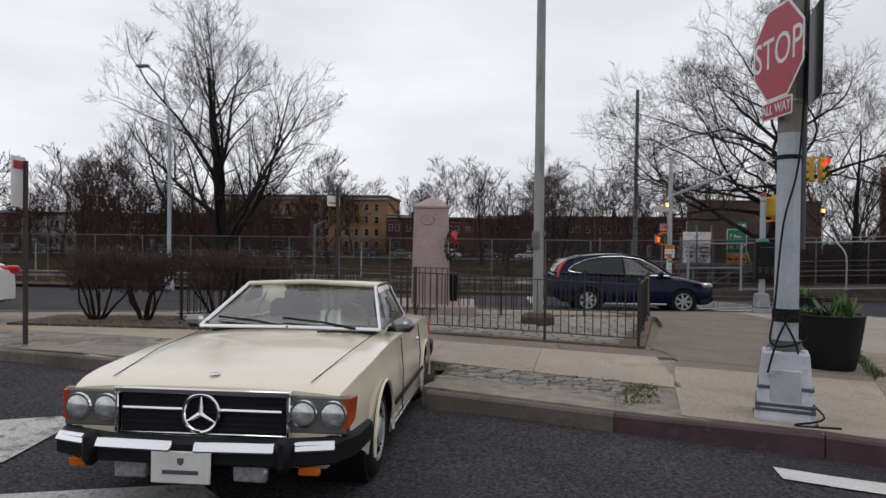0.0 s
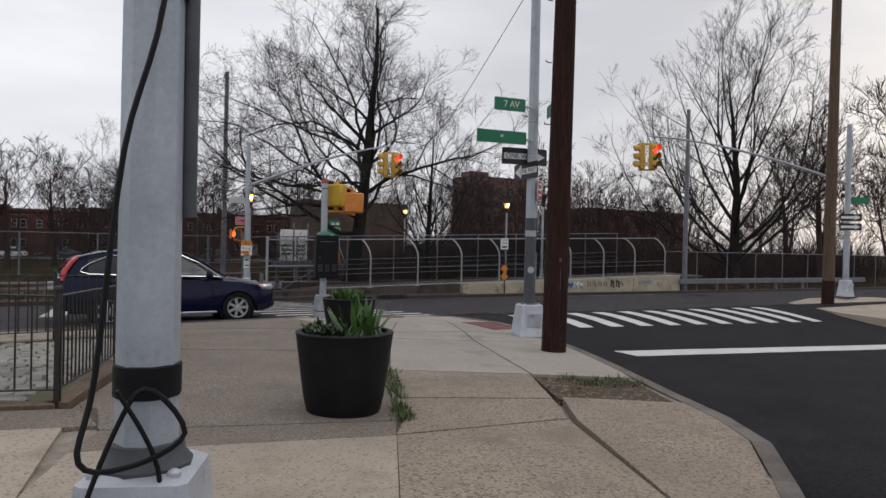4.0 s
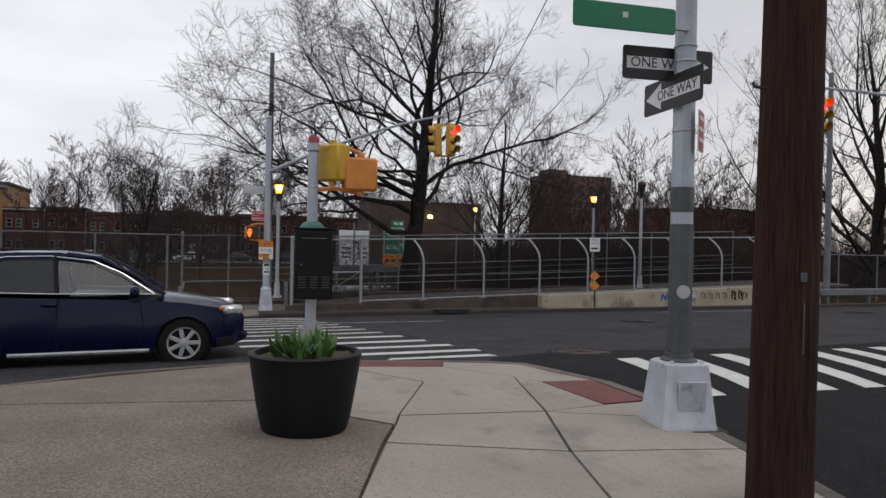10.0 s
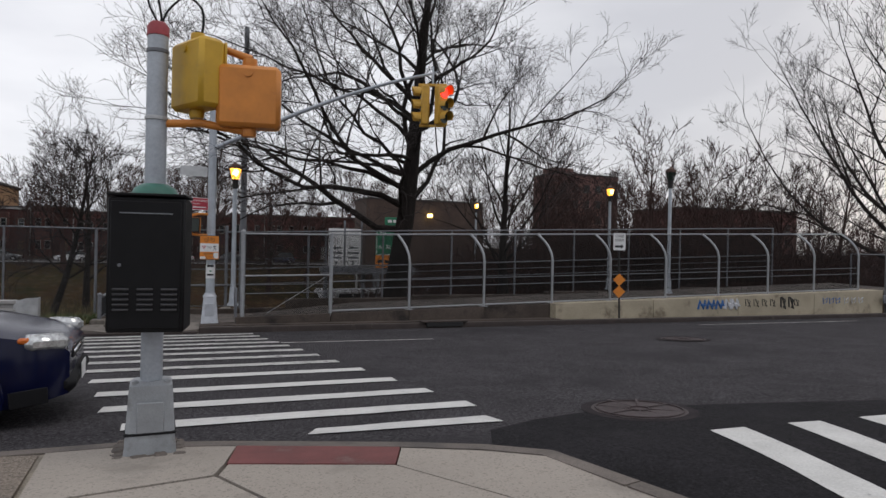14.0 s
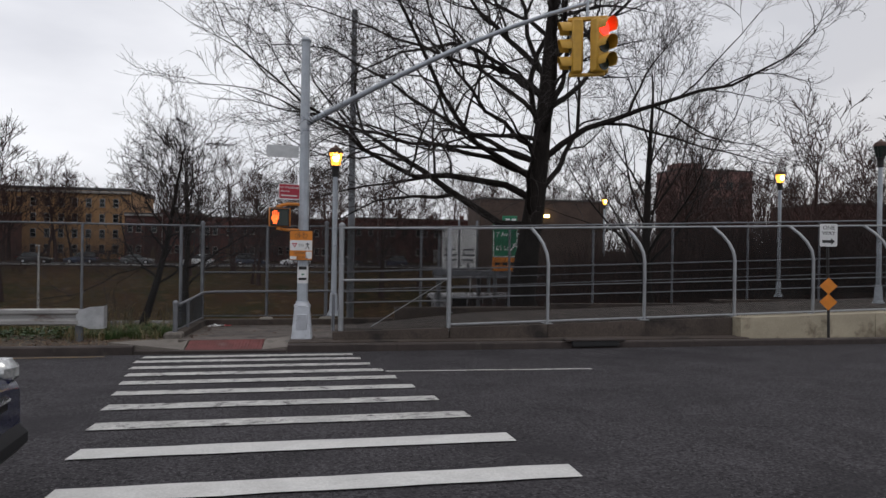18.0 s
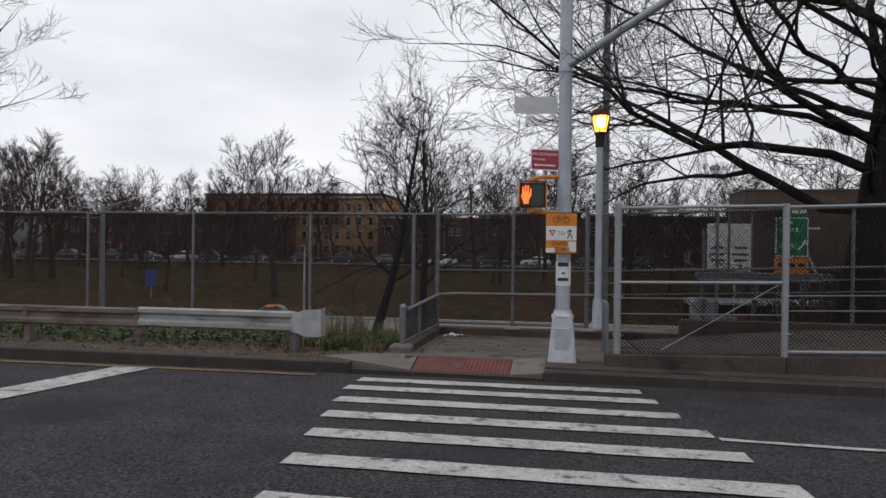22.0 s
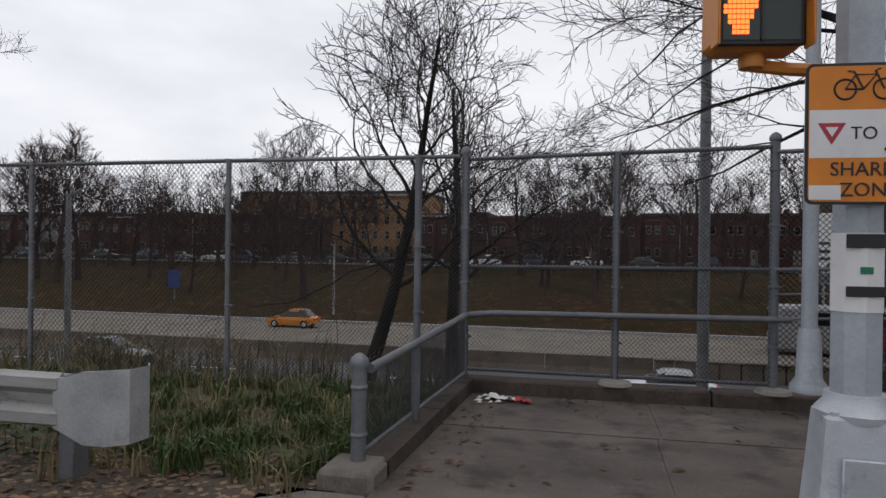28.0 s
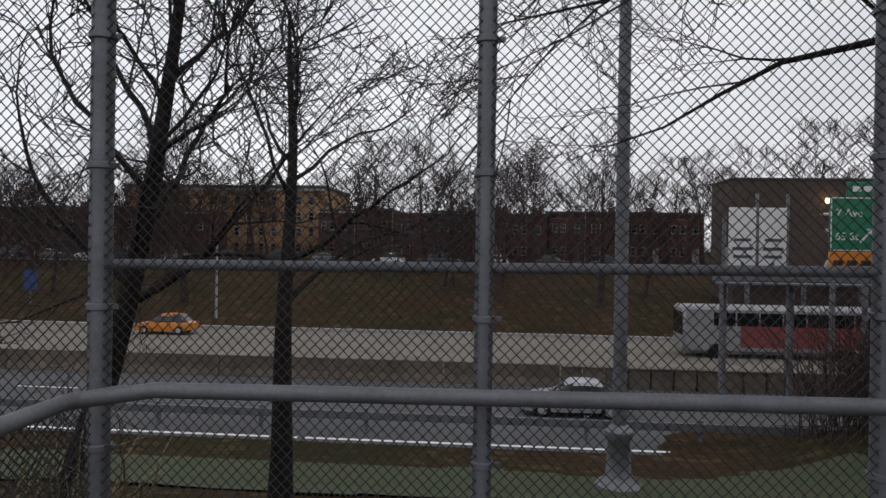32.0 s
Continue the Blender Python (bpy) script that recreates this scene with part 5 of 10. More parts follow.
# dark timber utility pole
WX, WY = 8.63, 11.5
wood_pole = thing("utility_pole", "dark creosoted timber utility pole", "utility pole")
wz = walk_z(WX, WY)
pts, rad = [], []
for i in range(13):
    z = wz - 0.3 + i * 0.95
    pts.append((WX + 0.018 * i * 0.9, WY + 0.004 * i, z))
    rad.append(0.192 - 0.0045 * i + random.uniform(-0.002, 0.002))
part("shaft", Geo().tube(pts, rad, 20), M_CREOSOTE, wood_pole)
for i, (z, sgn) in enumerate(((2.35, -1), (3.3, -1), (4.25, -1), (5.2, -1), (2.8, 1), (3.75, 1))):
    part("step_iron", Geo().tube([(WX + sgn * 0.17, WY, z), (WX + sgn * 0.27, WY, z), (WX + sgn * 0.275, WY, z + 0.03)], 0.009, 6), M_IRON, wood_pole)
part("pole_tag", Geo().box((WX - 0.05, WY - 0.188, wz + 1.42), (0.045, 0.012, 0.055), None, 0.003), M_PRIMER, wood_pole)
part("pole_tag", Geo().box((WX - 0.045, WY - 0.19, wz + 1.12), (0.006, 0.008, 0.3), None, 0.002), M_PRIMER, wood_pole)

# pedestrian-signal post with control cabinet
M_POST_BASE = mat("grey_painted_post_base", (0.27, 0.285, 0.30), 0.55, 0.15, vary=0.15, scale=4, fine=0.1, bump=0.2, bump_scale=18, stain=(0.16, 0.155, 0.15), stain_at=0.56, stain_scale=5)
PX, PY = 6.83, 17.46
pz = road_z(PX, PY) + 0.04
ped = thing("pedestrian_signal_post", "grey signal post with orange signal housings and black control cabinet", "signal post")
cast_base(ped, PX, PY, pz, 0.335, 0.28, 0.52, M_POST_BASE, turn=2, foot=0.08)
part("strap", Geo().box((PX, PY, pz + 0.17), (0.336, 0.336, 0.018), 2, 0.004), M_BLACK, ped)
grout = Geo()
rg_ = random.Random(8)
for k in range(26):
    a = rg_.uniform(0, 6.283)
    q = 0.20 / max(abs(math.cos(a)), abs(math.sin(a)))
    grout.box((PX + q * math.cos(a), PY + q * math.sin(a), pz + 0.01), (rg_.uniform(0.05, 0.12), rg_.uniform(0.04, 0.09), rg_.uniform(0.03, 0.07)), rg_.uniform(0, 90), 0.012)
part("broken_mortar", grout, M_KERB, ped, "crumbling brown mortar", kind="stuff", smooth=False)
part("pole", ngon_pole(PX, PY, pz + 0.45, 2.72, 0.074, 0.07, 14), M_ALU, ped)
part("red_cap", Geo().lathe([(0.076, 0), (0.074, 0.07), (0.05, 0.1), (0.01, 0.105)], 14, (PX, PY, 2.71)), mat("faded_red_cap", (0.30, 0.04, 0.05), 0.6, vary=0.2, scale=8), ped)
part("green_dome", Geo().lathe([(0.17, 0), (0.17, 0.03), (0.135, 0.09), (0.085, 0.12)], 18, (PX, PY, 1.53)), mat("green_dome_paint", (0.03, 0.13, 0.10), 0.5, vary=0.2, scale=6), ped)
cab = part("control_cabinet", Geo().box((0, 0, 0), (0.485, 0.33, 0.90), None, 0.012), M_BOX, ped, "black sheet-metal cabinet with louvres", at=pose(PX - 0.01, PY - 0.2, 1.08, 0, 0, -8))
part("cabinet_lid", Geo().box((0, 0, 0.47), (0.495, 0.34, 0.02), None, 0.006), M_BOX, cab)
part("cabinet_door", Geo().box((0, -0.17, 0), (0.44, 0.012, 0.85), None, 0.005), M_BOX, cab)
part("handle_slot", Geo().box((0.0, -0.178, 0.345), (0.33, 0.004, 0.008)), M_GALV_OLD, cab, smooth=False)
part("lock", Geo().tube([(-0.16, -0.175, 0.0), (-0.16, -0.183, 0.0)], 0.012, 10), M_GALV_OLD, cab)
M_LOUVRE = mat("grey_louvre_edge", (0.05, 0.05, 0.055), 0.5, 0.2)
for cx in (-0.15, 0.0, 0.15):
    for k in range(5):
        part("louvre", Geo().box((cx, -0.181, -0.16 - k * 0.034), (0.1, 0.016, 0.012), Matrix.Rotation(radians(25), 3, "X"), 0.003), M_LOUVRE, cab)


def ped_head(parent, at, material, lit=False, w=0.42, h=0.44, d=0.2):
    """A pedestrian signal housing; its face looks to -y."""
    hd = part("signal_housing", Geo().box((0, 0, 0), (w, d, h), None, 0.03), material, parent, at=at)
    part("face_frame", Geo().box((0, -d / 2 - 0.008, 0), (w * 0.96, 0.02, h * 0.95), None, 0.008), M_SIGN_BLACK if lit else material, hd)
    part("lens", Geo().box((0, -d / 2 - 0.019, 0), (w * 0.84, 0.006, h * 0.82)), M_LENS_DARK, hd, smooth=False)
    part("back_boss", Geo().tube([(0, d / 2, h * 0.36), (0, d / 2 + 0.012, h * 0.36)], 0.028, 12), material, hd)
    for sz_ in (-1, 1):
        part("knuckle", Geo().lathe([(0.05, -0.03), (0.055, 0), (0.05, 0.03)], 12, (0, 0, sz_ * (h / 2 + 0.03))), material, hd)
    return hd


ped_head(ped, pose(PX + 0.27, PY + 0.02, 2.46, 0, 0, 118), M_PED_YELLOW, w=0.44, h=0.50, d=0.2)
ped_head(ped, pose(PX + 0.63, PY - 0.10, 2.31, 0, 0, 170), M_PED_ORANGE, w=0.45, h=0.45)
part("bracket", Geo().tube([(PX + 0.05, PY, 2.09), (PX + 0.30, PY - 0.02, 2.11), (PX + 0.64, PY - 0.1, 2.06)], 0.03, 10), M_PED_ORANGE, ped)
part("bracket", Geo().tube([(PX + 0.28, PY, 2.72), (PX + 0.46, PY - 0.04, 2.66), (PX + 0.64, PY - 0.1, 2.60)], 0.028, 10), M_PED_ORANGE, ped)
band(ped, PX, PY, 2.6, 0.072, M_GALV_OLD)
band(ped, PX, PY, 2.12, 0.074, M_GALV)
cable(ped, [(PX, PY, 2.8), (PX - 0.07, PY, 2.96), (PX - 0.01, PY - 0.05, 2.99), (PX + 0.03, PY, 2.78)], 0.008)
cable(ped, [(PX + 0.02, PY, 2.78), (PX + 0.06, PY, 2.9), (PX + 0.18, PY, 3.02), (PX + 0.29, PY, 2.95), (PX + 0.30, PY, 2.80), (PX + 0.27, PY, 2.72)], 0.009)

# mast-arm signal pole across the street
QX, QY = 7.61, 29.42
qz = far_walk_z(QX, QY)
mast = thing("mast_arm_pole", "silver octagonal pole with mast arm, signs and pedestrian signal", "signal pole")
cast_base(mast, QX, QY, qz, 0.39, 0.29, 0.66, turn=-3)
part("pole", ngon_pole(QX, QY, qz + 0.6, 5.15, 0.105, 0.085), M_ALU, mast)
part("collar", Geo().lathe([(0.16, 0), (0.165, 0.03), (0.13, 0.07), (0.125, 0.11)], 12, (QX, QY, qz + 0.63)), M_ALU_BASE, mast)
part("pole_cap", Geo().lathe([(0.1, 0), (0.11, 0.03), (0.06, 0.09), (0.01, 0.1)], 12, (QX, QY, 5.14)), M_ALU, mast)
band(mast, QX, QY, 3.5, 0.095, M_ALU_BASE, 0.16, "arm_clamp")
ARM_END = (12.05, 25.78, 5.02)
ax = []
for k in range(9):
    t = k / 8
    ax.append((QX + (ARM_END[0] - QX) * t, QY + (ARM_END[1] - QY) * t, 3.5 + (ARM_END[2] - 3.5) * (1.32 * t - 0.32 * t * t * t if t < 0.9 else 1.0 - (1 - t) * 0.1)))
part("mast_arm", Geo().tube(ax, [0.06 - 0.03 * k / 8 for k in range(9)], 10), M_ALU, mast)


def signal_head(parent, at, lit=0):
    """Three lenses facing -y; lit: which one glows."""
    sig = part("signal_head", Geo().box((0, 0, 0), (0.33, 0.2, 0.98), None, 0.03), M_SIGNAL, parent, "yellow three-lens signal", at=at)
    for k in range(3):
        z = 0.32 - 0.32 * k
        part("lens", Geo().tube([(0, -0.1, z), (0, -0.115, z)], 0.135, 20), M_GLOW_RED if k == lit else M_LENS_DARK, sig)
        vz = Geo()
        n = 14
        for j in range(n):
            a = radians(-20 + 220 * j / (n - 1))
            for rr, yy in ((0.15, -0.1), (0.15, -0.34)):
                vz.v.append((rr * math.cos(a), yy if yy > -0.2 else yy + 0.1 * (1 - math.sin(a)) * 0.5, z + rr * math.sin(a)))
        vz.f = [(2 * j, 2 * j + 1, 2 * j + 3, 2 * j + 2) for j in range(n - 1)]
        part("visor", vz, M_SIGNAL, sig)
    part("hinge_ridge", Geo().box((0, 0.105, 0), (0.18, 0.02, 0.9), None, 0.008), M_SIGNAL, sig)
    return sig


def signal_pair(parent, x, y, z, view):
    """Two heads side by side, turned outwards; view: the bearing from which both are seen."""
    part("hanger", Geo().tube([(x, y, z + 0.9), (x, y, z + 0.5)], 0.025, 8), M_ALU, parent)
    part("spreader", Geo().box((x, y, z + 0.50), (0.62, 0.07, 0.06), view, 0.01), M_SIGNAL, parent)
    part("spreader", Geo().box((x, y, z - 0.38), (0.56, 0.06, 0.05), view, 0.01), M_SIGNAL, parent)
    m = pose(x, y, z, 0, 0, view)
    signal_head(parent, m @ pose(-0.17, 0.02, 0.06, 0, 0, -80) @ Matrix.Scale(0.86, 4), 9)
    signal_head(parent, m @ pose(0.19, 0.0, 0.06, 0, 0, 48) @ Matrix.Scale(0.86, 4), 0)


signal_pair(mast, ARM_END[0] - 0.08, ARM_END[1], ARM_END[2] - 0.78, -24)
# signs and pedestrian signal on the mast pole
flat_sign(mast, pose(QX - 0.42, QY - 0.08, 2.94, 0, 0, 6), 0.62, 0.24, M_SIGN_BACK, M_SIGN_BACK, name="blank_name_plate")
ns = flat_sign(mast, pose(QX - 0.28, QY - 0.13, 2.15, 0, 0, 24), 0.44, 0.30, M_SIGN_RED, rim=M_SIGN_WHITE, name="no_standing_plate")
lettering("NO STANDING", 0.058, M_SIGN_WHITE, ns, pose(-0.005, -0.007, 0.075))
lettering("Anytime", 0.055, M_SIGN_WHITE, ns, pose(-0.09, -0.007, 0.005))
arrow(ns, pose(-0.01, -0.001, -0.08), 0.34, 0.05, M_SIGN_WHITE, -1, head=0.12)
ph = ped_head(mast, pose(QX - 0.47, QY - 0.12, 1.64, 0, 0, 9), M_PED_ORANGE, lit=True, w=0.38, h=0.36, d=0.18)
part("hood", Geo().box((0, -0.12, 0.185), (0.39, 0.09, 0.012), None, 0.004), M_SIGN_BLACK, ph)
part("hood_side", Geo().box((-0.192, -0.12, 0.0), (0.012, 0.09, 0.36), None, 0.004), M_PED_ORANGE, ph)
part("hood_side", Geo().box((0.192, -0.12, 0.0), (0.012, 0.09, 0.36), None, 0.004), M_PED_ORANGE, ph)
part("lens_divider", Geo().box((0.0, -0.115, 0), (0.01, 0.008, 0.3)), M_SIGN_BLACK, ph, smooth=False)
dots = Geo()
HAND = ("...#.#..", ".#.#.#..", ".#.#.#.#", ".#.#.#.#", ".#####.#", ".#######", "########", "#######.", ".######.", ".#####..", "..####..", "..####..")
for r_, row in enumerate(HAND):
    for c_, ch_ in enumerate(row):
        if ch_ == "#":
            dots.box((-0.150 + c_ * 0.0178, -0.1135, 0.122 - r_ * 0.0216), (0.0145, 0.004, 0.0165))
part("raised_palm_symbol", dots, M_GLOW_HAND, ph, "lit orange stop symbol of small lamps", kind="stuff", smooth=False)
part("bracket", Geo().tube([(QX, QY, 1.91), (QX - 0.3, QY - 0.08, 1.91), (QX - 0.47, QY - 0.1, 1.87)], 0.03, 8), M_PED_ORANGE, mast)
part("bracket", Geo().tube([(QX, QY, 1.4), (QX - 0.3, QY - 0.08, 1.40), (QX - 0.47, QY - 0.1, 1.42)], 0.03, 8), M_PED_ORANGE, mast)
osn = flat_sign(mast, pose(QX - 0.04, QY - 0.16, 1.10, 0, 0, 4), 0.455, 0.59, M_SIGN_ORANGE, rim=M_SIGN_BLACK, name="share_zone_plate", label="orange and white sign about cyclists giving way")
part("white_panel", Geo().box((0, -0.0052, 0.0), (0.425, 0.0014, 0.2)), M_SIGN_WHITE, osn, smooth=False)
lettering("TO", 0.075, M_SIGN_BLACK, osn, pose(0.0, -0.007, 0.0))
lettering("SHARE", 0.082, M_SIGN_BLACK, osn, pose(-0.01, -0.007, -0.15))
lettering("ZONE", 0.082, M_SIGN_BLACK, osn, pose(0.02, -0.007, -0.235))
bike = Geo()
for cx in (-0.075, 0.075):
    bike.tube([(cx + 0.042 * math.cos(a), -0.006, 0.185 + 0.042 * math.sin(a)) for a in [2 * math.pi * k / 16 for k in range(17)]], 0.0045, 4)
bike.tube([(-0.075, -0.006, 0.185), (-0.035, -0.006, 0.245), (0.045, -0.006, 0.245), (-0.005, -0.006, 0.185), (-0.075, -0.006, 0.185)], 0.0045, 4)
bike.tube([(-0.005, -0.006, 0.185), (-0.042, -0.006, 0.258), (-0.065, -0.006, 0.26)], 0.0045, 4)
bike.tube([(0.075, -0.006, 0.185), (0.04, -0.006, 0.262), (0.06, -0.006, 0.27)], 0.0045, 4)
part("bicycle_symbol", bike, M_SIGN_BLACK, osn, smooth=False)
part("yield_triangle", Geo().extrude([(-0.18, 0.045), (-0.07, 0.045), (-0.125, -0.045)], -0.0072, -0.006), M_SIGN_RED, osn, smooth=False)
part("yield_centre", Geo().extrude([(-0.15, 0.028), (-0.1, 0.028), (-0.125, -0.012)], -0.0082, -0.0072), M_SIGN_WHITE, osn, smooth=False)
wk = Geo()
wk.tube([(0.125, -0.0066, 0.062), (0.125, -0.0066, 0.064)], 0.012, 6)
for pts in (((0.125, 0.05), (0.118, 0.0)), ((0.118, 0.0), (0.145, -0.035), (0.15, -0.075)), ((0.118, 0.0), (0.105, -0.04), (0.08, -0.07)), ((0.125, 0.045), (0.15, 0.015)), ((0.125, 0.045), (0.095, 0.03), (0.09, 0.005))):
    wk.tube([(x, -0.0066, z) for x, z in pts], 0.008, 5)
part("walking_symbol", wk, M_SIGN_BLACK, osn, smooth=False)
part("sticker", Geo().box((-0.15, -0.0062, -0.245), (0.125, 0.0012, 0.06)), M_SIGN_WHITE, osn, smooth=False)
part("sticker", Geo().box((0.15, -0.0062, -0.19), (0.115, 0.0012, 0.14)), M_SIGN_WHITE, osn, smooth=False)
for z, h, m in ((0.52, 0.34, M_SIGN_WHITE),):
    part("flyer", Geo().tube([(QX, QY, z - h / 2), (QX, QY, z + h / 2)], 0.1072, 8, False), m, mast, "torn paper flyer pasted round the pole")
for z, h in ((0.655, 0.06), (0.44, 0.045)):
    part("flyer_print", Geo().box((QX - 0.005, QY - 0.106, z), (0.15, 0.006, h), None, 0.002), M_SIGN_BLACK, mast, smooth=False)
part("flyer_print", Geo().box((QX, QY - 0.106, 0.53), (0.05, 0.006, 0.03), None, 0.002), M_SIGN_GREEN, mast, smooth=False)

# a second mast arm reaching in from the right
RX, RY = 27.06, 17.9
mast2 = thing("mast_arm_pole", "grey signal pole with a long mast arm over the side street", "signal pole")
rz_ = road_z(RX, RY) + 0.15
cast_base(mast2, RX, RY, rz_, 0.44, 0.32, 0.62)
part("pole", ngon_pole(RX, RY, rz_ + 0.55, 6.2, 0.11, 0.09), M_ALU, mast2)
A2 = (18.85, 19.83, 5.25)
bx = [(RX + (A2[0] - RX) * k / 8, RY + (A2[1] - RY) * k / 8, 4.0 + (A2[2] - 4.0) * math.sin(k / 8 * math.pi / 2)) for k in range(9)]
part("mast_arm", Geo().tube(bx, [0.06 - 0.03 * k / 8 for k in range(9)], 8), M_ALU, mast2)
signal_pair(mast2, A2[0], A2[1], A2[2] - 0.78, -45)
flat_sign(mast2, pose(RX + 0.45, RY - 0.1, 3.4, 0, 0, -38), 0.8, 0.24, M_SIGN_GREEN, name="street_name_plate")
for zz in (2.75, 2.4):
    o_ = flat_sign(mast2, pose(RX - 0.05, RY - 0.16, zz, 0, 0, -38), 0.75, 0.26, M_SIGN_BLACK, name="one_way_plate")
    arrow(o_, pose(0, 0.001, 0), 0.66, 0.2, M_SIGN_WHITE, 1)
wp2 = thing("utility_pole", "weathered brown timber utility pole at the far corner", "utility pole")
wx2, wy2 = 24.05, 16.7
part("shaft", Geo().tube([(wx2, wy2, -0.9), (wx2 + 0.03, wy2, 4), (wx2 + 0.08, wy2, 10.5)], [0.19, 0.17, 0.14], 16), M_POLE_BROWN, wp2)
part("dark_foot", Geo().tube([(wx2, wy2, -0.9), (wx2, wy2, 0.5)], 0.195, 16, False), M_CREOSOTE, wp2)

# lanterns on slim posts
def lantern(x, y, z0, zb, lit=True, group="park lanterns", rim=0.0):
    lp = thing("street_lantern", "lit amber lantern on a slim grey post" if lit else "unlit dark lantern on a slim pale post", "street lamp", group)
    part("base", Geo().lathe([(0.16, 0), (0.16, 0.05), (0.11, 0.12), (0.095, 0.5), (0.085, 0.55)], 12, (x, y, z0)), M_ALU, lp)
    part("post", Geo().cyl((x, y, z0 + 0.5), (x, y, zb - 0.42), 0.068, 0.06, 12), M_ALU, lp)
    part("neck", Geo().lathe([(0.062, -0.44), (0.085, -0.42), (0.085, -0.22), (0.11, -0.17), (0.1, -0.15)], 14, (x, y, zb)), M_IRON, lp)
    gl = part("glass", Geo().lathe([(0.1, -0.16), (0.125, -0.05), (0.15, 0.08), (0.165, 0.16)], 14, (x, y, zb)), M_GLOW_AMBER if lit else M_LENS_DARK, lp, "glowing amber glass" if lit else "dark glass")
    if lit:
        part("bulb", Geo().lathe([(0.03, -0.1), (0.08, -0.04), (0.105, 0.04), (0.09, 0.12), (0.03, 0.14)], 12, (x, y - 0.075, zb)), M_GLOW_CORE, gl)
    for k in range(6):
        a = 2 * math.pi * k / 6 + 0.3
        ca, sa = math.cos(a), math.sin(a)
        part("cage_bar", Geo().tube([(x + 0.105 * ca, y + 0.105 * sa, zb - 0.16), (x + 0.132 * ca, y + 0.132 * sa, zb - 0.05), (x + 0.172 * ca, y + 0.172 * sa, zb + 0.16)], 0.008, 5), M_IRON, lp)
    part("cap", Geo().lathe([(0.185, 0.15), (0.19, 0.18), (0.15, 0.26), (0.06, 0.3), (0.03, 0.34), (0.005, 0.36)], 16, (x, y, zb)), mat("rusty_lantern_cap", (0.07, 0.035, 0.025), 0.7, vary=0.3, scale=9), lp)
    return lp


lantern(8.35, 32.55, -0.62, 3.24)
lantern(25.5, 38.35, -0.6, 3.95)
lantern(23.3, 31.6, -0.3, 3.95, lit=False)
lantern(25.5, 53.7, -0.6, 4.05)

# tall bare pole behind the landing
tp = thing("tall_pole", "tall weathered grey pole beyond the fence", "pole")
part("shaft", Geo().tube([(9.65, 46.3, -5.0), (9.65, 46.3, 4), (9.66, 46.3, 11.85)], [0.17, 0.15, 0.12], 12), M_GALV_OLD, tp)
part("base", Geo().lathe([(0.55, -0.3), (0.55, 0.15), (0.40, 0.25), (0.30, 0.4), (0.26, 1.15), (0.33, 1.25), (0.33, 1.4), (0.19, 1.55)], 8, (9.65, 46.3, -5.15)), M_GALV_OLD, tp)

# small one-way post with orange markers on the cream wall
op = thing("one_way_post", "leaning one-way sign post with two orange diamond markers", "sign post")
ox_, oy_ = 18.95, 28.58
part("post", Geo().tube([(ox_ + 0.05, oy_, -0.85), (ox_ - 0.03, oy_, 1.75)], 0.028, 8), M_IRON, op)
os_ = flat_sign(op, pose(ox_ - 0.03, oy_ - 0.04, 1.5, 0, 0, -20), 0.36, 0.5, M_SIGN_WHITE, name="one_way_plate")
lettering("ONE\nWAY", 0.12, M_SIGN_BLACK, os_, pose(0.0, -0.005, 0.1))
arrow(os_, pose(0, 0.001, -0.14), 0.26, 0.14, M_SIGN_BLACK, 1)
for z in (0.38, 0.03):
    flat_sign(op, pose(ox_ - 0.01, oy_ - 0.04, z, 0, 0, -20) @ pose(0, 0, 0, 0, 45, 0), 0.26, 0.26, M_SIGN_ORANGE, name="diamond_marker", corner=0.01)

# ---- the little triangle: railing, monument, flagpole ----
RA, RB, RC = (2.03, 9.42), (3.30, 14.35), (-5.0, 10.15)


def railing(p0, p1, name="railing", label="low black iron railing with slim pickets", back=False):
    a, b = Vector(p0), Vector(p1)
    L = (b - a).length
    d = (b - a) / L
    ob = thing(name, label, "railing", "railings round the triangle")
    ang = math.degrees(math.atan2(d.y, d.x))

    def P(s, h):
        q = a + d * s
        return (q.x, q.y, walk_z(q.x, q.y) + h)

    for h, r in ((0.88, 0.014), (0.13, 0.011)):
        n = max(2, round(L / 1.2))
        for i in range(n):
            g = Geo()
            p, q = Vector(P(L * i / n, h)), Vector(P(L * (i + 1) / n, h))
            c = (p + q) / 2
            rot = (q - p).to_track_quat("X", "Z").to_matrix()
            g.box(c, ((q - p).length + 0.004, 0.036, 0.014 if h > 0.5 else 0.012), rot, 0.002)
            part("rail", g, M_IRON, ob)
    k = 0
    s = 0.06
    pk = Geo().box((0, 0, 0.375), (0.013, 0.013, 0.75)).mesh("picket", M_IRON, False)
    post = Geo().box((0, 0, 0.46), (0.036, 0.036, 0.92), None, 0.004)
    post.lathe([(0.026, 0), (0.03, 0.015), (0.02, 0.04), (0.004, 0.05)], 8, (0, 0, 0.92))
    post = post.mesh("post", M_IRON)
    while s < L:
        x, y, z = P(s, 0.13)
        if k % 17 == 0:
            part("post", post, M_IRON, ob, at=pose(x, y, z - 0.13, 0, 0, ang))
        else:
            part("picket", pk, M_IRON, ob, at=pose(x, y, z, 0, 0, ang))
        s += 0.112
        k += 1
    x, y, z = P(L, 0)
    part("post", post, M_IRON, ob, at=pose(x, y, z, 0, 0, ang))
    return ob


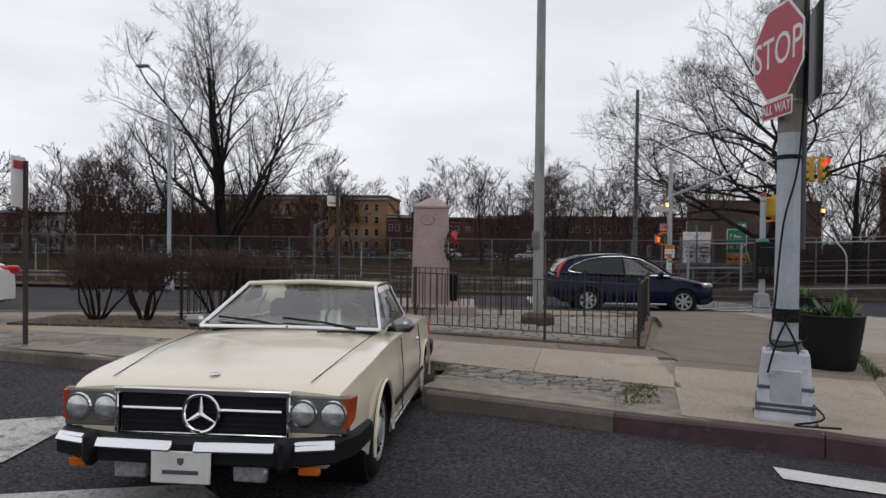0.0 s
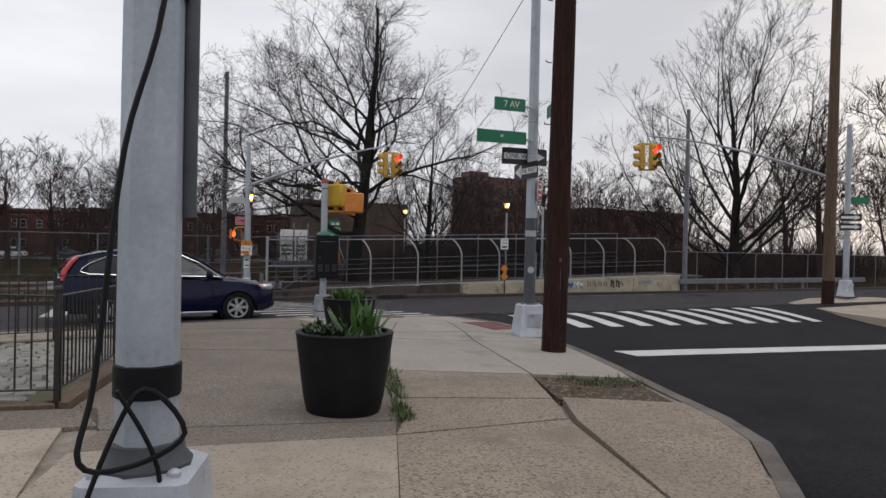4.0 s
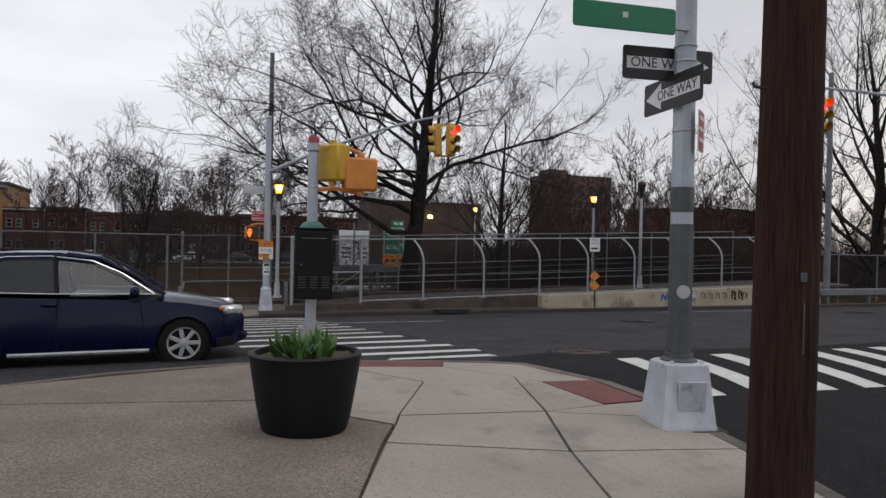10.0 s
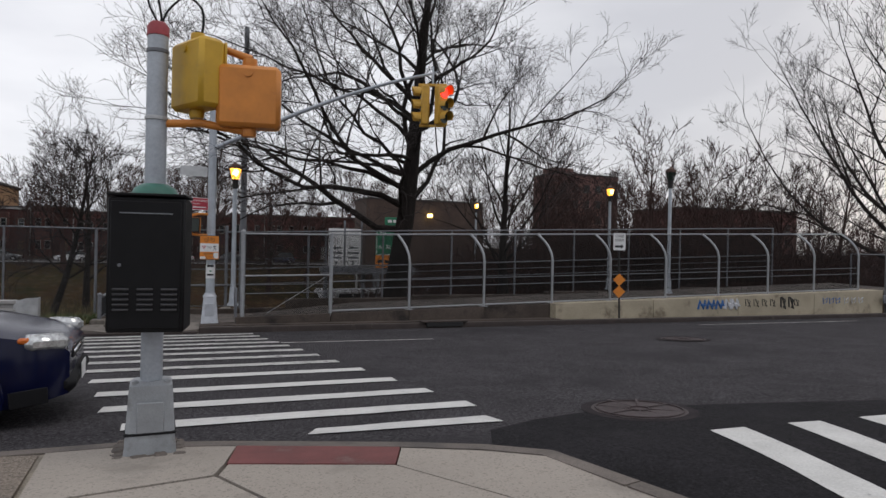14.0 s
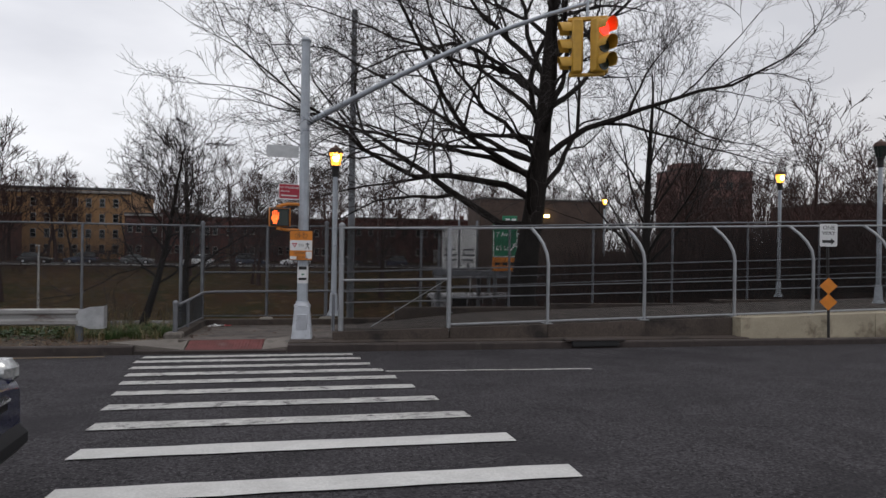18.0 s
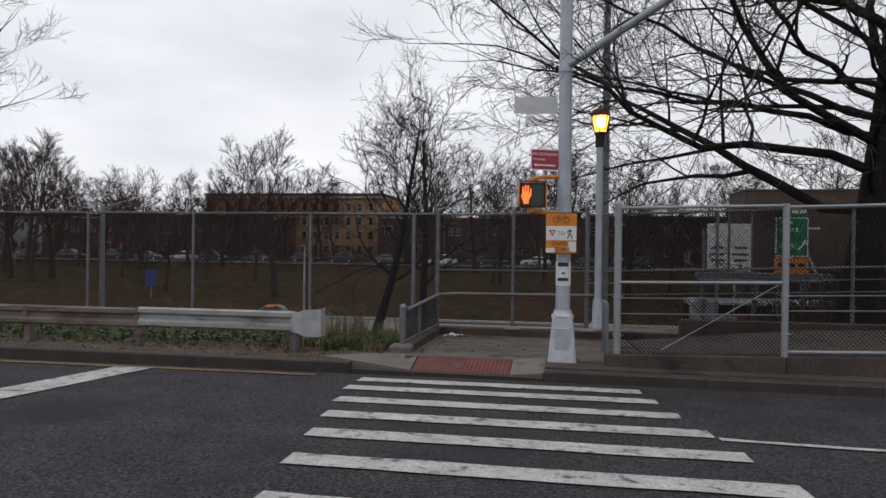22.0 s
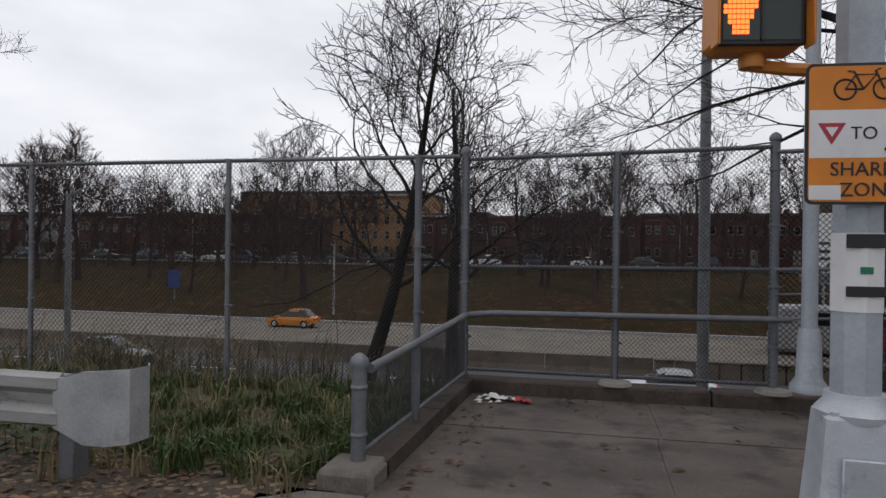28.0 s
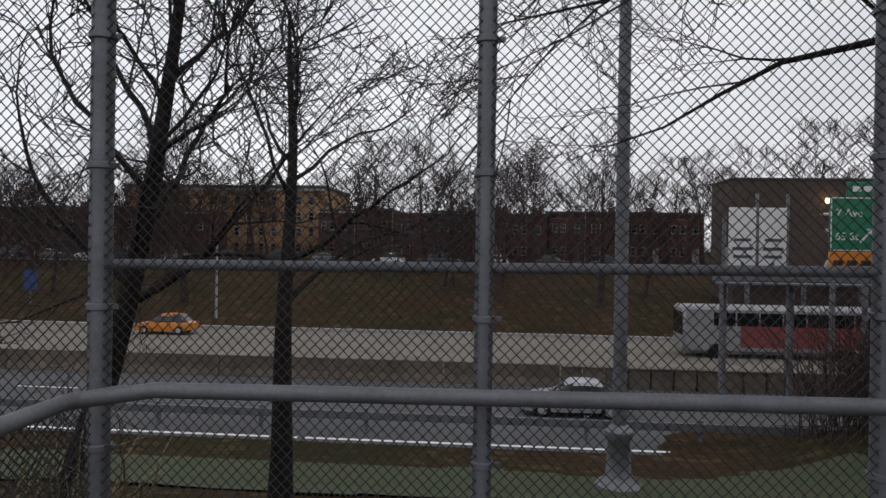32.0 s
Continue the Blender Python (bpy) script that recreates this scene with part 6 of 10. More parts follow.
railing(RC, RA)
railing(RA, RB, label="black iron railing with a name board, beside the pavement")
railing(RC, RB, label="black iron railing along the back of the triangle")
M_COPING = mat("rust_stained_coping", (0.115, 0.078, 0.05), 0.95, vary=0.3, scale=3, fine=0.3, fine_scale=40, bump=0.6, bump_scale=40, stain=(0.17, 0.14, 0.11), stain_at=0.57, stain_scale=2.0)
coping = thing("coping", "narrow worn concrete coping under the railing", "kerb", kind="structure")
for p0, p1 in ((RC, RA), (RA, RB), (RB, RC)):
    pts_ = along([p0, p1], 1.6)
    for a, b in zip(pts_, pts_[1:]):
        d = (b - a).normalized()
        n_ = Vector((-d.y, d.x)) * 0.085
        part("coping_stone", Geo().prism([tuple(a - n_ + d * 0.004), tuple(b - n_ - d * 0.004), tuple(b + n_ - d * 0.004), tuple(a + n_ + d * 0.004)], lambda x, y: walk_z(x, y) + 0.022, lambda x, y: walk_z(x, y) - 0.1), M_COPING, coping, smooth=False)
# ground inside: old setts in mossy soil
inner = Geo().prism([RA, RB, RC], lambda x, y: walk_z(x, y) + 0.004, lambda x, y: walk_z(x, y) - 0.1)
solo("ground_triangle", inner, M_MOSS, "mossy soil between old paving inside the railing", "ground", kind="structure", smooth=False)


def setts(parent, poly, row_h, widths, lift, limit=300, seed=3, m=None, turn=0.0):
    """Rows of uneven angular stones inside an outline; turn: the rows' bearing in degrees."""
    rng = random.Random(seed)
    shapes, forms, rest = [], [], Geo()
    for k in range(7):
        pts = []
        for cx, cy in ((-1, -1), (0.1, -1.02), (1, -1), (1.0, 0.1), (1, 1), (-0.1, 1.0), (-1, 1)):
            pts.append((cx * 0.5 + rng.uniform(-0.10, 0.05) * (1 if cx > 0 else -1), cy * 0.5 + rng.uniform(-0.12, 0.04) * (1 if cy > 0 else -1)))
        n = len(pts)
        g = Geo()
        g.v = [(x * 0.90, y * 0.86, 0.022 + rng.uniform(-0.005, 0.005)) for x, y in pts] + [(x * 0.98, y * 0.97, 0.010) for x, y in pts] + [(x, y, -0.05) for x, y in pts]
        g.f = [tuple(range(n))] + [(i, i + n, (i + 1) % n + n, (i + 1) % n) for i in range(n)] + [(i + n, i + 2 * n, (i + 1) % n + 2 * n, (i + 1) % n + n) for i in range(n)]
        forms.append(g)
        shapes.append(g.mesh("sett", m or M_COBBLE, False))
    ca, sa = math.cos(radians(turn)), math.sin(radians(turn))
    loc = [(x * ca + y * sa, -x * sa + y * ca) for x, y in poly]

    def inside(x, y):
        c = False
        for i in range(len(loc)):
            (x1, y1), (x2, y2) = loc[i - 1], loc[i]
            if (y1 > y) != (y2 > y) and x < (x2 - x1) * (y - y1) / (y2 - y1) + x1:
                c = not c
        return c

    k, y = 0, min(q[1] for q in loc)
    while y < max(q[1] for q in loc):
        h = row_h * rng.uniform(0.85, 1.2)
        x = min(q[0] for q in loc) - rng.uniform(0, 0.2)
        while x < max(q[0] for q in loc):
            w = rng.uniform(*widths)
            u, v = x + w / 2, y + h / 2
            if inside(u, v):
                px, py = u * ca - v * sa, u * sa + v * ca
                at = pose(px, py, walk_z(px, py) - sunk(px, py) + lift + rng.uniform(-0.008, 0.006), rng.uniform(-3, 3), rng.uniform(-3, 3), turn + rng.uniform(-5, 5)) @ Matrix.Diagonal((w, h, 1, 1))
                j = rng.randrange(7)
                if k < limit:
                    part("sett", shapes[j], None, parent, at=at)
                else:
                    rest.add([tuple(at @ Vector(q)) for q in forms[j].v], forms[j].f)
                k += 1
            x += w
        y += h
    if rest.v:
        part("small_setts", rest, m or M_COBBLE, parent, kind="stuff", smooth=False)


tri_stones = thing("stone_setts", "irregular grey stones set in moss inside the railing", "paving", kind="structure")
setts(tri_stones, [(1.8, 9.6), (3.05, 14.0), (-2.6, 11.4), (-3.5, 10.2)], 0.15, (0.13, 0.26), -0.004, 300, 8, turn=-4)
kerb_stones = thing("stone_setts", "rough grey granite setts with moss along the kerb", "paving", kind="structure")
sett_poly = [(-0.62, front_y(-0.62) + 0.02), (1.06, front_y(1.06) + 0.02), (1.5, front_y(1.5) + 1.1), (-0.45, front_y(-0.45) + 1.1)]
bed_s = Geo().prism(sett_poly, lambda x, y: walk_z(x, y) - sunk(x, y) - 0.006, lambda x, y: walk_z(x, y) - 0.1)
part("mossy_bed", bed_s, M_MOSS, kerb_stones, smooth=False)
setts(kerb_stones, [sett_poly[0], sett_poly[1], (sett_poly[2][0] - 0.18, sett_poly[2][1]), sett_poly[3]], 0.105, (0.09, 0.21), -0.012, 290, 4, turn=-16)

arm_poly = [(-8.55, front_y(-8.55) + 0.02), (-3.0, front_y(-3.0) + 0.02), (-2.75, front_y(-2.75) + 1.1), (-8.3, front_y(-8.3) + 1.1)]
arm_stones = thing("stone_setts", "worn grey stones with moss and dirt beside the shrub bed", "paving", kind="structure")
part("mossy_bed", Geo().prism(arm_poly, lambda x, y: walk_z(x, y) - 0.012, lambda x, y: walk_z(x, y) - 0.1), M_MOSS, arm_stones, smooth=False)
setts(arm_stones, arm_poly, 0.17, (0.18, 0.42), -0.01, 280, 14, turn=-8)

# monument
MX, MY = -1.22, 12.9
mz = walk_z(MX, MY)
mon = thing("stone_monument", "pink granite memorial shaft with a pyramid cap", "monument")
part("step", Geo().box((MX + 0.06, MY + 0.05, mz + 0.06), (1.62, 1.62, 0.24), 3, 0.02), M_GRANITE, mon)


def square_lathe(prof, c, turn=3):
    g = Geo()
    r_ = Matrix.Rotation(radians(turn), 3, "Z")
    for r, z in prof:
        for sx, sy in ((-1, -1), (1, -1), (1, 1), (-1, 1)):
            v = r_ @ Vector((sx * r, sy * r, 0))
            g.v.append((c[0] + v.x, c[1] + v.y, c[2] + z))
    for i in range(len(prof) - 1):
        g.f += [(i * 4 + k, i * 4 + (k + 1) % 4, (i + 1) * 4 + (k + 1) % 4, (i + 1) * 4 + k) for k in range(4)]
    g.f += [(3, 2, 1, 0), tuple((len(prof) - 1) * 4 + k for k in range(4))]
    return g


part("shaft", square_lathe([(0.372, 0.16), (0.36, 0.33), (0.325, 1.98), (0.32, 2.0)], (MX, MY, mz)), M_GRANITE, mon)
part("cap", square_lathe([(0.325, 2.0), (0.34, 2.02), (0.335, 2.05), (0.1, 2.2), (0.06, 2.21), (0.0, 2.24)], (MX, MY, mz)), M_GRANITE, mon)
part("carved_emblem", Geo().tube([(MX - 0.05, MY - 0.335, mz + 1.8), (MX - 0.05, MY - 0.345, mz + 1.8)], 0.11, 18), M_GRANITE, mon)
part("carved_emblem_ring", Geo().tube([(MX - 0.05 + 0.13 * math.cos(a), MY - 0.338, mz + 1.8 + 0.1 * math.sin(a)) for a in [2 * math.pi * k / 18 for k in range(19)]], 0.012, 5), M_GRANITE, mon)
wr = thing("memorial_wreath", "evergreen wreath with a red ribbon on the stone shaft", "wreath")
ring = Geo()
rng_ = random.Random(21)
wc = Vector((MX + 0.35, MY - 0.30, mz + 1.28))
for k in range(150):
    a = rng_.uniform(0, 2 * math.pi)
    q = wc + Vector((rng_.uniform(0, 0.07) + 0.07 * math.cos(a), 0.12 * math.cos(a), 0.24 * math.sin(a)))
    t_ = Vector((rng_.uniform(-0.2, 1), rng_.uniform(-1, 1), rng_.uniform(-1, 1))).normalized() * 0.07
    ring.tube([q, q + t_], [0.012, 0.004], 4, False)
part("needles", ring, mat("dark_evergreen", (0.018, 0.030, 0.018), 0.8, vary=0.3, scale=9), wr, kind="stuff", smooth=False)
rb = Geo()
for k in range(7):
    a = k * 0.7
    rb.box(wc + Vector((0.11, -0.02 + 0.05 * math.cos(a), 0.17 + 0.06 * math.sin(a))), (0.024, 0.13, 0.12), Euler((a, 0.4, a)).to_matrix(), 0.004)
rb.box(wc + Vector((0.12, 0.02, 0.0)), (0.012, 0.05, 0.24), Euler((0.15, 0, 0)).to_matrix())
part("ribbon", rb, M_SIGN_RED, wr, "red ribbon", kind="stuff")
tb = thing("litter_bin", "small black litter bin beside the monument", "bin", at=pose(-0.82, 13.3, walk_z(-0.82, 13.3) + 0.3))
part("body", Geo().lathe([(0.09, -0.12), (0.10, -0.10), (0.105, 0.44), (0.11, 0.46)], 16), M_BLACK, tb)
part("stem", Geo().cyl((0, 0, -0.3), (0, 0, -0.1), 0.03), M_BLACK, tb)

# flagpole
FX, FY = 0.78, 11.65
fp = thing("flagpole", "tall grey-painted steel flagpole on a dark footing", "flagpole")
fz_ = walk_z(FX, FY)
part("shaft", Geo().tube([(FX, FY, fz_ + 0.1), (FX - 0.01, FY, fz_ + 5), (FX - 0.02, FY, 12.5)], [0.092, 0.078, 0.05], 16), mat("grey_flagpole_paint", (0.27, 0.27, 0.265), 0.6, 0.2, vary=0.15, scale=2, stretch=(1, 1, 0.3), stain=(0.17, 0.165, 0.16), stain_at=0.58, stain_scale=3), fp)
part("footing", Geo().lathe([(0.29, 0), (0.29, 0.14), (0.24, 0.19), (0.1, 0.21)], 12, (FX, FY, fz_), 0.3), M_WALL_DARK, fp)
part("halyard_box", Geo().box((FX - 0.06, FY - 0.1, fz_ + 1.48), (0.13, 0.1, 0.3), None, 0.012), M_GALV_OLD, fp)
part("cleat", Geo().box((FX + 0.09, FY - 0.05, fz_ + 1.58), (0.05, 0.04, 0.09), None, 0.008), M_GALV_OLD, fp)


# name boards on the railing
def name_board(at, w=0.46, h=0.5):
    nb_ = thing("name_board", "dark green board with gold lettering hung on the railing", "sign", "name boards", at=at)
    m_board = mat("dark_green_board", (0.012, 0.016, 0.012), 0.5, vary=0.2, scale=6)
    m_gold = mat("worn_gold_paint", (0.24, 0.17, 0.07), 0.6, vary=0.3, scale=12)
    part("board", Geo().box((0, 0, 0), (w, 0.018, h), None, 0.004), m_board, nb_)
    for c, s in (((0, -0.011, h / 2 - 0.012), (w - 0.02, 0.005, 0.008)), ((0, -0.011, -h / 2 + 0.012), (w - 0.02, 0.005, 0.008)), ((-w / 2 + 0.012, -0.011, 0), (0.008, 0.005, h - 0.02)), ((w / 2 - 0.012, -0.011, 0), (0.008, 0.005, h - 0.02))):
        part("gold_line", Geo().box(c, s), m_gold, nb_, smooth=False)
    lettering("MONDELLO", 0.072, m_gold, nb_, pose(0, -0.011, 0.14), width=0.95, label="gold lettering", space=1.05)
    lettering("TRIANGLE", 0.072, m_gold, nb_, pose(0, -0.011, 0.035), width=0.95, label="gold lettering", space=1.05)
    part("emblem_ring", Geo().tube([(0.07 * math.cos(a), -0.011, -0.13 + 0.07 * math.sin(a)) for a in [2 * math.pi * k / 20 for k in range(21)]], 0.005, 4), m_gold, nb_)
    leaf = []
    for k in range(10):
        a = math.pi / 2 + 2 * math.pi * k / 10
        r = 0.048 if k % 2 == 0 else 0.026
        leaf.append((r * math.cos(a), -0.13 + r * math.sin(a)))
    part("leaf_emblem", Geo().extrude(leaf[::-1], -0.013, -0.009), m_gold, nb_, smooth=False)


name_board(pose(-1.75, 9.76, 0.78, 0, 0, -6))
name_board(pose(2.745, 12.03, 0.61, 0, 0, 75.5), 0.53, 0.58)


# planters
def leaf_blade(g, base, d, length, width, rng, curl=0.3):
    """A sword-shaped leaf of a few quads."""
    d = d.normalized()
    side = d.cross(Vector((0, 0, 1)))
    side = side.normalized() if side.length > 1e-3 else Vector((1, 0, 0))
    o = len(g.v)
    n = 4
    p = base.copy()
    dd = d.copy()
    for i in range(n + 1):
        t = i / n
        w = width * (1 - t ** 2.4) * (0.55 + 0.9 * t if t < 0.5 else 1.0) + 0.0015
        g.v += [tuple(p - side * w / 2), tuple(p + side * w / 2)]
        dd = (dd + Vector((d.x, d.y, 0)) * curl * 0.25 - Vector((0, 0, curl * 0.1 * t))).normalized()
        p = p + dd * length / n
    for i in range(n):
        g.f.append((o + 2 * i, o + 2 * i + 2, o + 2 * i + 3, o + 2 * i + 1))


M_PLANTER_SOIL = mat("mossy_planter_soil", (0.055, 0.050, 0.018), 0.95, color2=(0.045, 0.032, 0.02), scale=7, fine=0.4, fine_scale=50, bump=0.9, bump_scale=50)


def planter(x, y, r0, r1, h, seed, label, tall=0.37, clumps=9, low=True):
    rng = random.Random(seed)
    z = walk_z(x, y)
    pl = thing("planter", label, "planter", "black planters", at=pose(x, y, z))
    prof = [(r0 * 0.97, 0), (r0, 0.02)]
    for k in range(5):
        t = (k + 1) / 5
        prof.append((r0 + (r1 - r0) * (t ** 0.85) * 0.97, h * 0.93 * t))
    prof += [(r1, h * 0.95), (r1 + 0.006, h * 0.985), (r1 - 0.01, h), (r1 - 0.045, h), (r1 - 0.055, h - 0.03), (r1 - 0.07, h - 0.09)]
    part("tub", Geo().lathe(prof, 40), M_BLACK, pl, angle=60)
    so = Geo()
    n = 22
    so.v = [(0, 0, h - 0.02)] + [(r * math.cos(2 * math.pi * k / n), r * math.sin(2 * math.pi * k / n), h - 0.04 + rng.uniform(-0.012, 0.02)) for r in (r1 * 0.5, r1 - 0.06) for k in range(n)]
    so.f = [(0, k + 1, (k + 1) % n + 1) for k in range(n)] + [(k + 1, k + 1 + n, (k + 1) % n + 1 + n, (k + 1) % n + 1) for k in range(n)]
    part("soil", so, M_PLANTER_SOIL, pl)
    for c in range(clumps):
        g = Geo()
        a = rng.uniform(0, 2 * math.pi)
        rr = (r1 - 0.15) * math.sqrt(rng.random()) * (0.62 if low else 1.0)
        cx, cy = rr * math.cos(a) * (0.85 if low else 1.0) + (0.13 if low else 0), rr * math.sin(a)
        fan = rng.uniform(0, math.pi)
        for k in range(7):
            t = (k - 3) / 3
            d = Vector((math.cos(fan) * t * 0.75 + rng.uniform(-0.2, 0.2), math.sin(fan) * t * 0.75 + rng.uniform(-0.2, 0.2), 1))
            leaf_blade(g, Vector((cx + math.cos(fan) * t * 0.05, cy + math.sin(fan) * t * 0.05, h - 0.05)), d, tall * rng.uniform(0.55, 1.05) * (1 - 0.25 * abs(t)), rng.uniform(0.050, 0.078), rng, rng.uniform(0.05, 0.4))
        part("iris_leaves", g, M_LEAF, pl, kind="stuff", smooth=False)
    dry = Geo()
    for k in range(26):
        a, rr = rng.uniform(0, 2 * math.pi), (r1 - 0.1) * math.sqrt(rng.random())
        d = Vector((rng.uniform(-1, 1), rng.uniform(-1, 1), rng.uniform(0.0, 0.3)))
        leaf_blade(dry, Vector((rr * math.cos(a), rr * math.sin(a), h - 0.025)), d, rng.uniform(0.08, 0.16), 0.016, rng, 0.3)
    part("withered_leaves", dry, M_BLADE_DRY, pl, kind="stuff", smooth=False)
    if low:
        g = Geo()
        for k in range(900):
            a, rr = rng.uniform(0, 2 * math.pi), (r1 - 0.06) * math.sqrt(rng.random())
            px, py = rr * math.cos(a), rr * math.sin(a)
            if px > -0.08 and rng.random() < 0.8:
                continue
            d = Vector((rng.uniform(-1, 1), rng.uniform(-1, 1), rng.uniform(0.3, 1.1)))
            leaf_blade(g, Vector((px, py, h - 0.045 + rng.uniform(0, 0.07) * max(0.0, min(1.0, -px * 6)))), d, rng.uniform(0.05, 0.11), rng.uniform(0.02, 0.036), rng, 0.5)
        part("groundcover", g, M_LEAF_DARK, pl, kind="stuff", smooth=False)
    return pl


planter(4.18, 8.62, 0.315, 0.41, 0.68, 5, "round black planter with iris leaves and low groundcover")
planter(6.16, 13.92, 0.345, 0.45, 0.63, 9, "round black planter with iris leaves on the pavement", tall=0.26, clumps=15, low=False)

# tree pit by the side street
pit = thing("tree_pit", "bare tree pit with leaf litter and weeds", "tree pit", kind="structure")
pit_poly = [(6.42, 8.52), (7.5, 8.02), (8.02, 9.2), (6.95, 9.72)]
part("soil_bed", Geo().prism(pit_poly, lambda x, y: walk_z(x, y) - 0.02, lambda x, y: walk_z(x, y) - 0.15), M_SOIL, pit, smooth=False)


def scatter(poly_fn, count, seed, size, m_name, parent, zfn, name="leaf_litter"):
    rng = random.Random(seed)
    g = Geo()
    for k in range(count):
        x, y = poly_fn(rng)
        d = Vector((rng.uniform(-1, 1), rng.uniform(-1, 1), rng.uniform(0.0, 0.25)))
        leaf_blade(g, Vector((x, y, zfn(x, y) + 0.006)), d, size * rng.uniform(0.6, 1.3), size * 0.5 * rng.uniform(0.6, 1.2), rng, 0.2)
    part(name, g, m_name, parent, kind="stuff", smooth=False)


def in_quad(q):
    def f(rng):
        u, v = rng.random(), rng.random()
        a = Vector(q[0]).lerp(Vector(q[1]), u)
        b = Vector(q[3]).lerp(Vector(q[2]), u)
        c = a.lerp(b, v)
        return c.x, c.y
    return f


scatter(in_quad(pit_poly), 260, 2, 0.05, M_LITTER, pit, lambda x, y: walk_z(x, y) - 0.02)


def tufts(parent, spots, seed, count, height, width, m, zfn, name="weeds", spread=0.06):
    rng = random.Random(seed)
    g = Geo()
    for k in range(count):
        x, y = spots(rng)
        for j in range(5):
            d = Vector((rng.uniform(-0.7, 0.7), rng.uniform(-0.7, 0.7), 1))
            leaf_blade(g, Vector((x + rng.uniform(-spread, spread), y + rng.uniform(-spread, spread), zfn(x, y))), d, height * rng.uniform(0.5, 1.2), width, rng, 0.7)
    part(name, g, m, parent, kind="stuff", smooth=False)


tufts(pit, in_quad([(7.2, 8.9), (7.9, 8.8), (8.0, 9.2), (6.95, 9.7)]), 3, 70, 0.09, 0.008, M_BLADE, lambda x, y: walk_z(x, y) - 0.02)
edge_weeds = thing("joint_weeds", "green weeds growing along the pavement joint", "weeds", kind="stuff")
tufts(edge_weeds, lambda r: ((lambda t: (4.5 + 0.85 * t + r.uniform(-0.05, 0.05), 8.1 + 2.2 * t))(r.random() ** 1.3)), 4, 130, 0.07, 0.008, M_BLADE, walk_z)
tufts(edge_weeds, in_quad([(1.05, 5.75), (1.5, 5.9), (1.6, 6.75), (1.4, 6.75)]), 6, 90, 0.026, 0.010, M_BLADE, lambda x, y: walk_z(x, y) - sunk(x, y) - 0.004)
tufts(edge_weeds, in_quad([(-1.0, 7.1), (1.4, 6.72), (1.4, 6.8), (-1.0, 7.2)]), 7, 90, 0.026, 0.008, M_BLADE, walk_z)

# shrub bed on the island's arm
bed_ = thing("shrub_bed", "brown mulched bed with low kerb", "flower bed", kind="structure")
bq = [(-7.25, 9.35), (-3.3, 9.15), (-3.1, 10.9), (-7.25, 10.6)]
part("mulch", Geo().prism(bq, lambda x, y: walk_z(x, y) + 0.03, lambda x, y: walk_z(x, y) - 0.1), M_SOIL, bed_, smooth=False)
scatter(in_quad(bq), 300, 12, 0.06, M_LITTER, bed_, lambda x, y: walk_z(x, y) + 0.03)


def shrub(seed, r, h):
    rng = random.Random(seed)
    wood, fine = Geo(), Geo()
    for k in range(9):
        a = 2 * math.pi * k / 9 + rng.uniform(-0.3, 0.3)
        p = Vector((0.06 * math.cos(a), 0.06 * math.sin(a), 0))
        pts = [p]
        d = Vector((math.cos(a) * 0.5, math.sin(a) * 0.5, 1)).normalized()
        for i in range(4):
            d = (d + Vector((rng.gauss(0, 0.16), rng.gauss(0, 0.16), 0.12))).normalized()
            p = p + d * h * 0.17
            pts.append(p)
        wood.tube(pts, [0.028, 0.022, 0.018, 0.014, 0.01], 5, False)
    for k in range(1500):
        a, rr = rng.uniform(0, 2 * math.pi), r * math.sqrt(rng.random())
        zz = h * rng.uniform(0.45, 1.0)
        if zz < h * 0.6 and rr > r * 0.8:
            continue
        q = Vector((rr * math.cos(a), rr * math.sin(a) * 0.8, zz))
        d = Vector((q.x * 0.6 + rng.gauss(0, 0.4), q.y * 0.6 + rng.gauss(0, 0.4), rng.uniform(0.2, 1.2))).normalized()
        fine.tube([q, q + d * rng.uniform(0.1, 0.22)], [0.006, 0.003], 3, False)
    return wood, fine


M_SHRUB = mat("brown_shrub_twigs", (0.055, 0.035, 0.027), 0.9, vary=0.3, scale=4)
for i, (x, y, s) in enumerate(((-6.25, 10.0, 1.0), (-5.5, 10.1, 0.95), (-4.4, 10.3, 1.0), (-3.7, 10.4, 0.9))):
    w_, f_ = shrub(30 + i, 0.50 * s, 1.05 * s)
    sh = thing("shrub", "clipped leafless brown shrub in the mulch bed", "shrub", "clipped shrubs", at=pose(x, y, walk_z(x, y)))
    part("stems", w_, M_BARK, sh)
    part("twigs", f_, M_SHRUB, sh, kind="stuff", smooth=False)
# posts on the island's arm
for x, y, lean, h in ((-5.58, 7.5, 0.0, 2.2), (-2.6, 10.6, 0.06, 2.2)):
    z = walk_z(x, y)
    pp = thing("sign_post", "brown steel sign post with a small parking plate", "sign post", "parking posts")
    part("post", Geo().box((x + lean, y, z + h / 2), (0.05, 0.035, h), None, 0.004), mat("brown_post_paint", (0.035, 0.025, 0.022), 0.7, vary=0.3, scale=5), pp)
    fs = flat_sign(pp, pose(x + lean - 0.06, y - 0.04, z + h - 0.25, 0, 0, 62 if lean else 97), 0.3, 0.6 if lean == 0 else 0.17, M_SIGN_WHITE, name="parking_plate")
    part("red_band", Geo().box((0, -0.004, 0.2 if lean == 0 else -0.03), (0.22, 0.002, 0.10 if lean == 0 else 0.02)), M_SIGN_RED, fs, smooth=False)

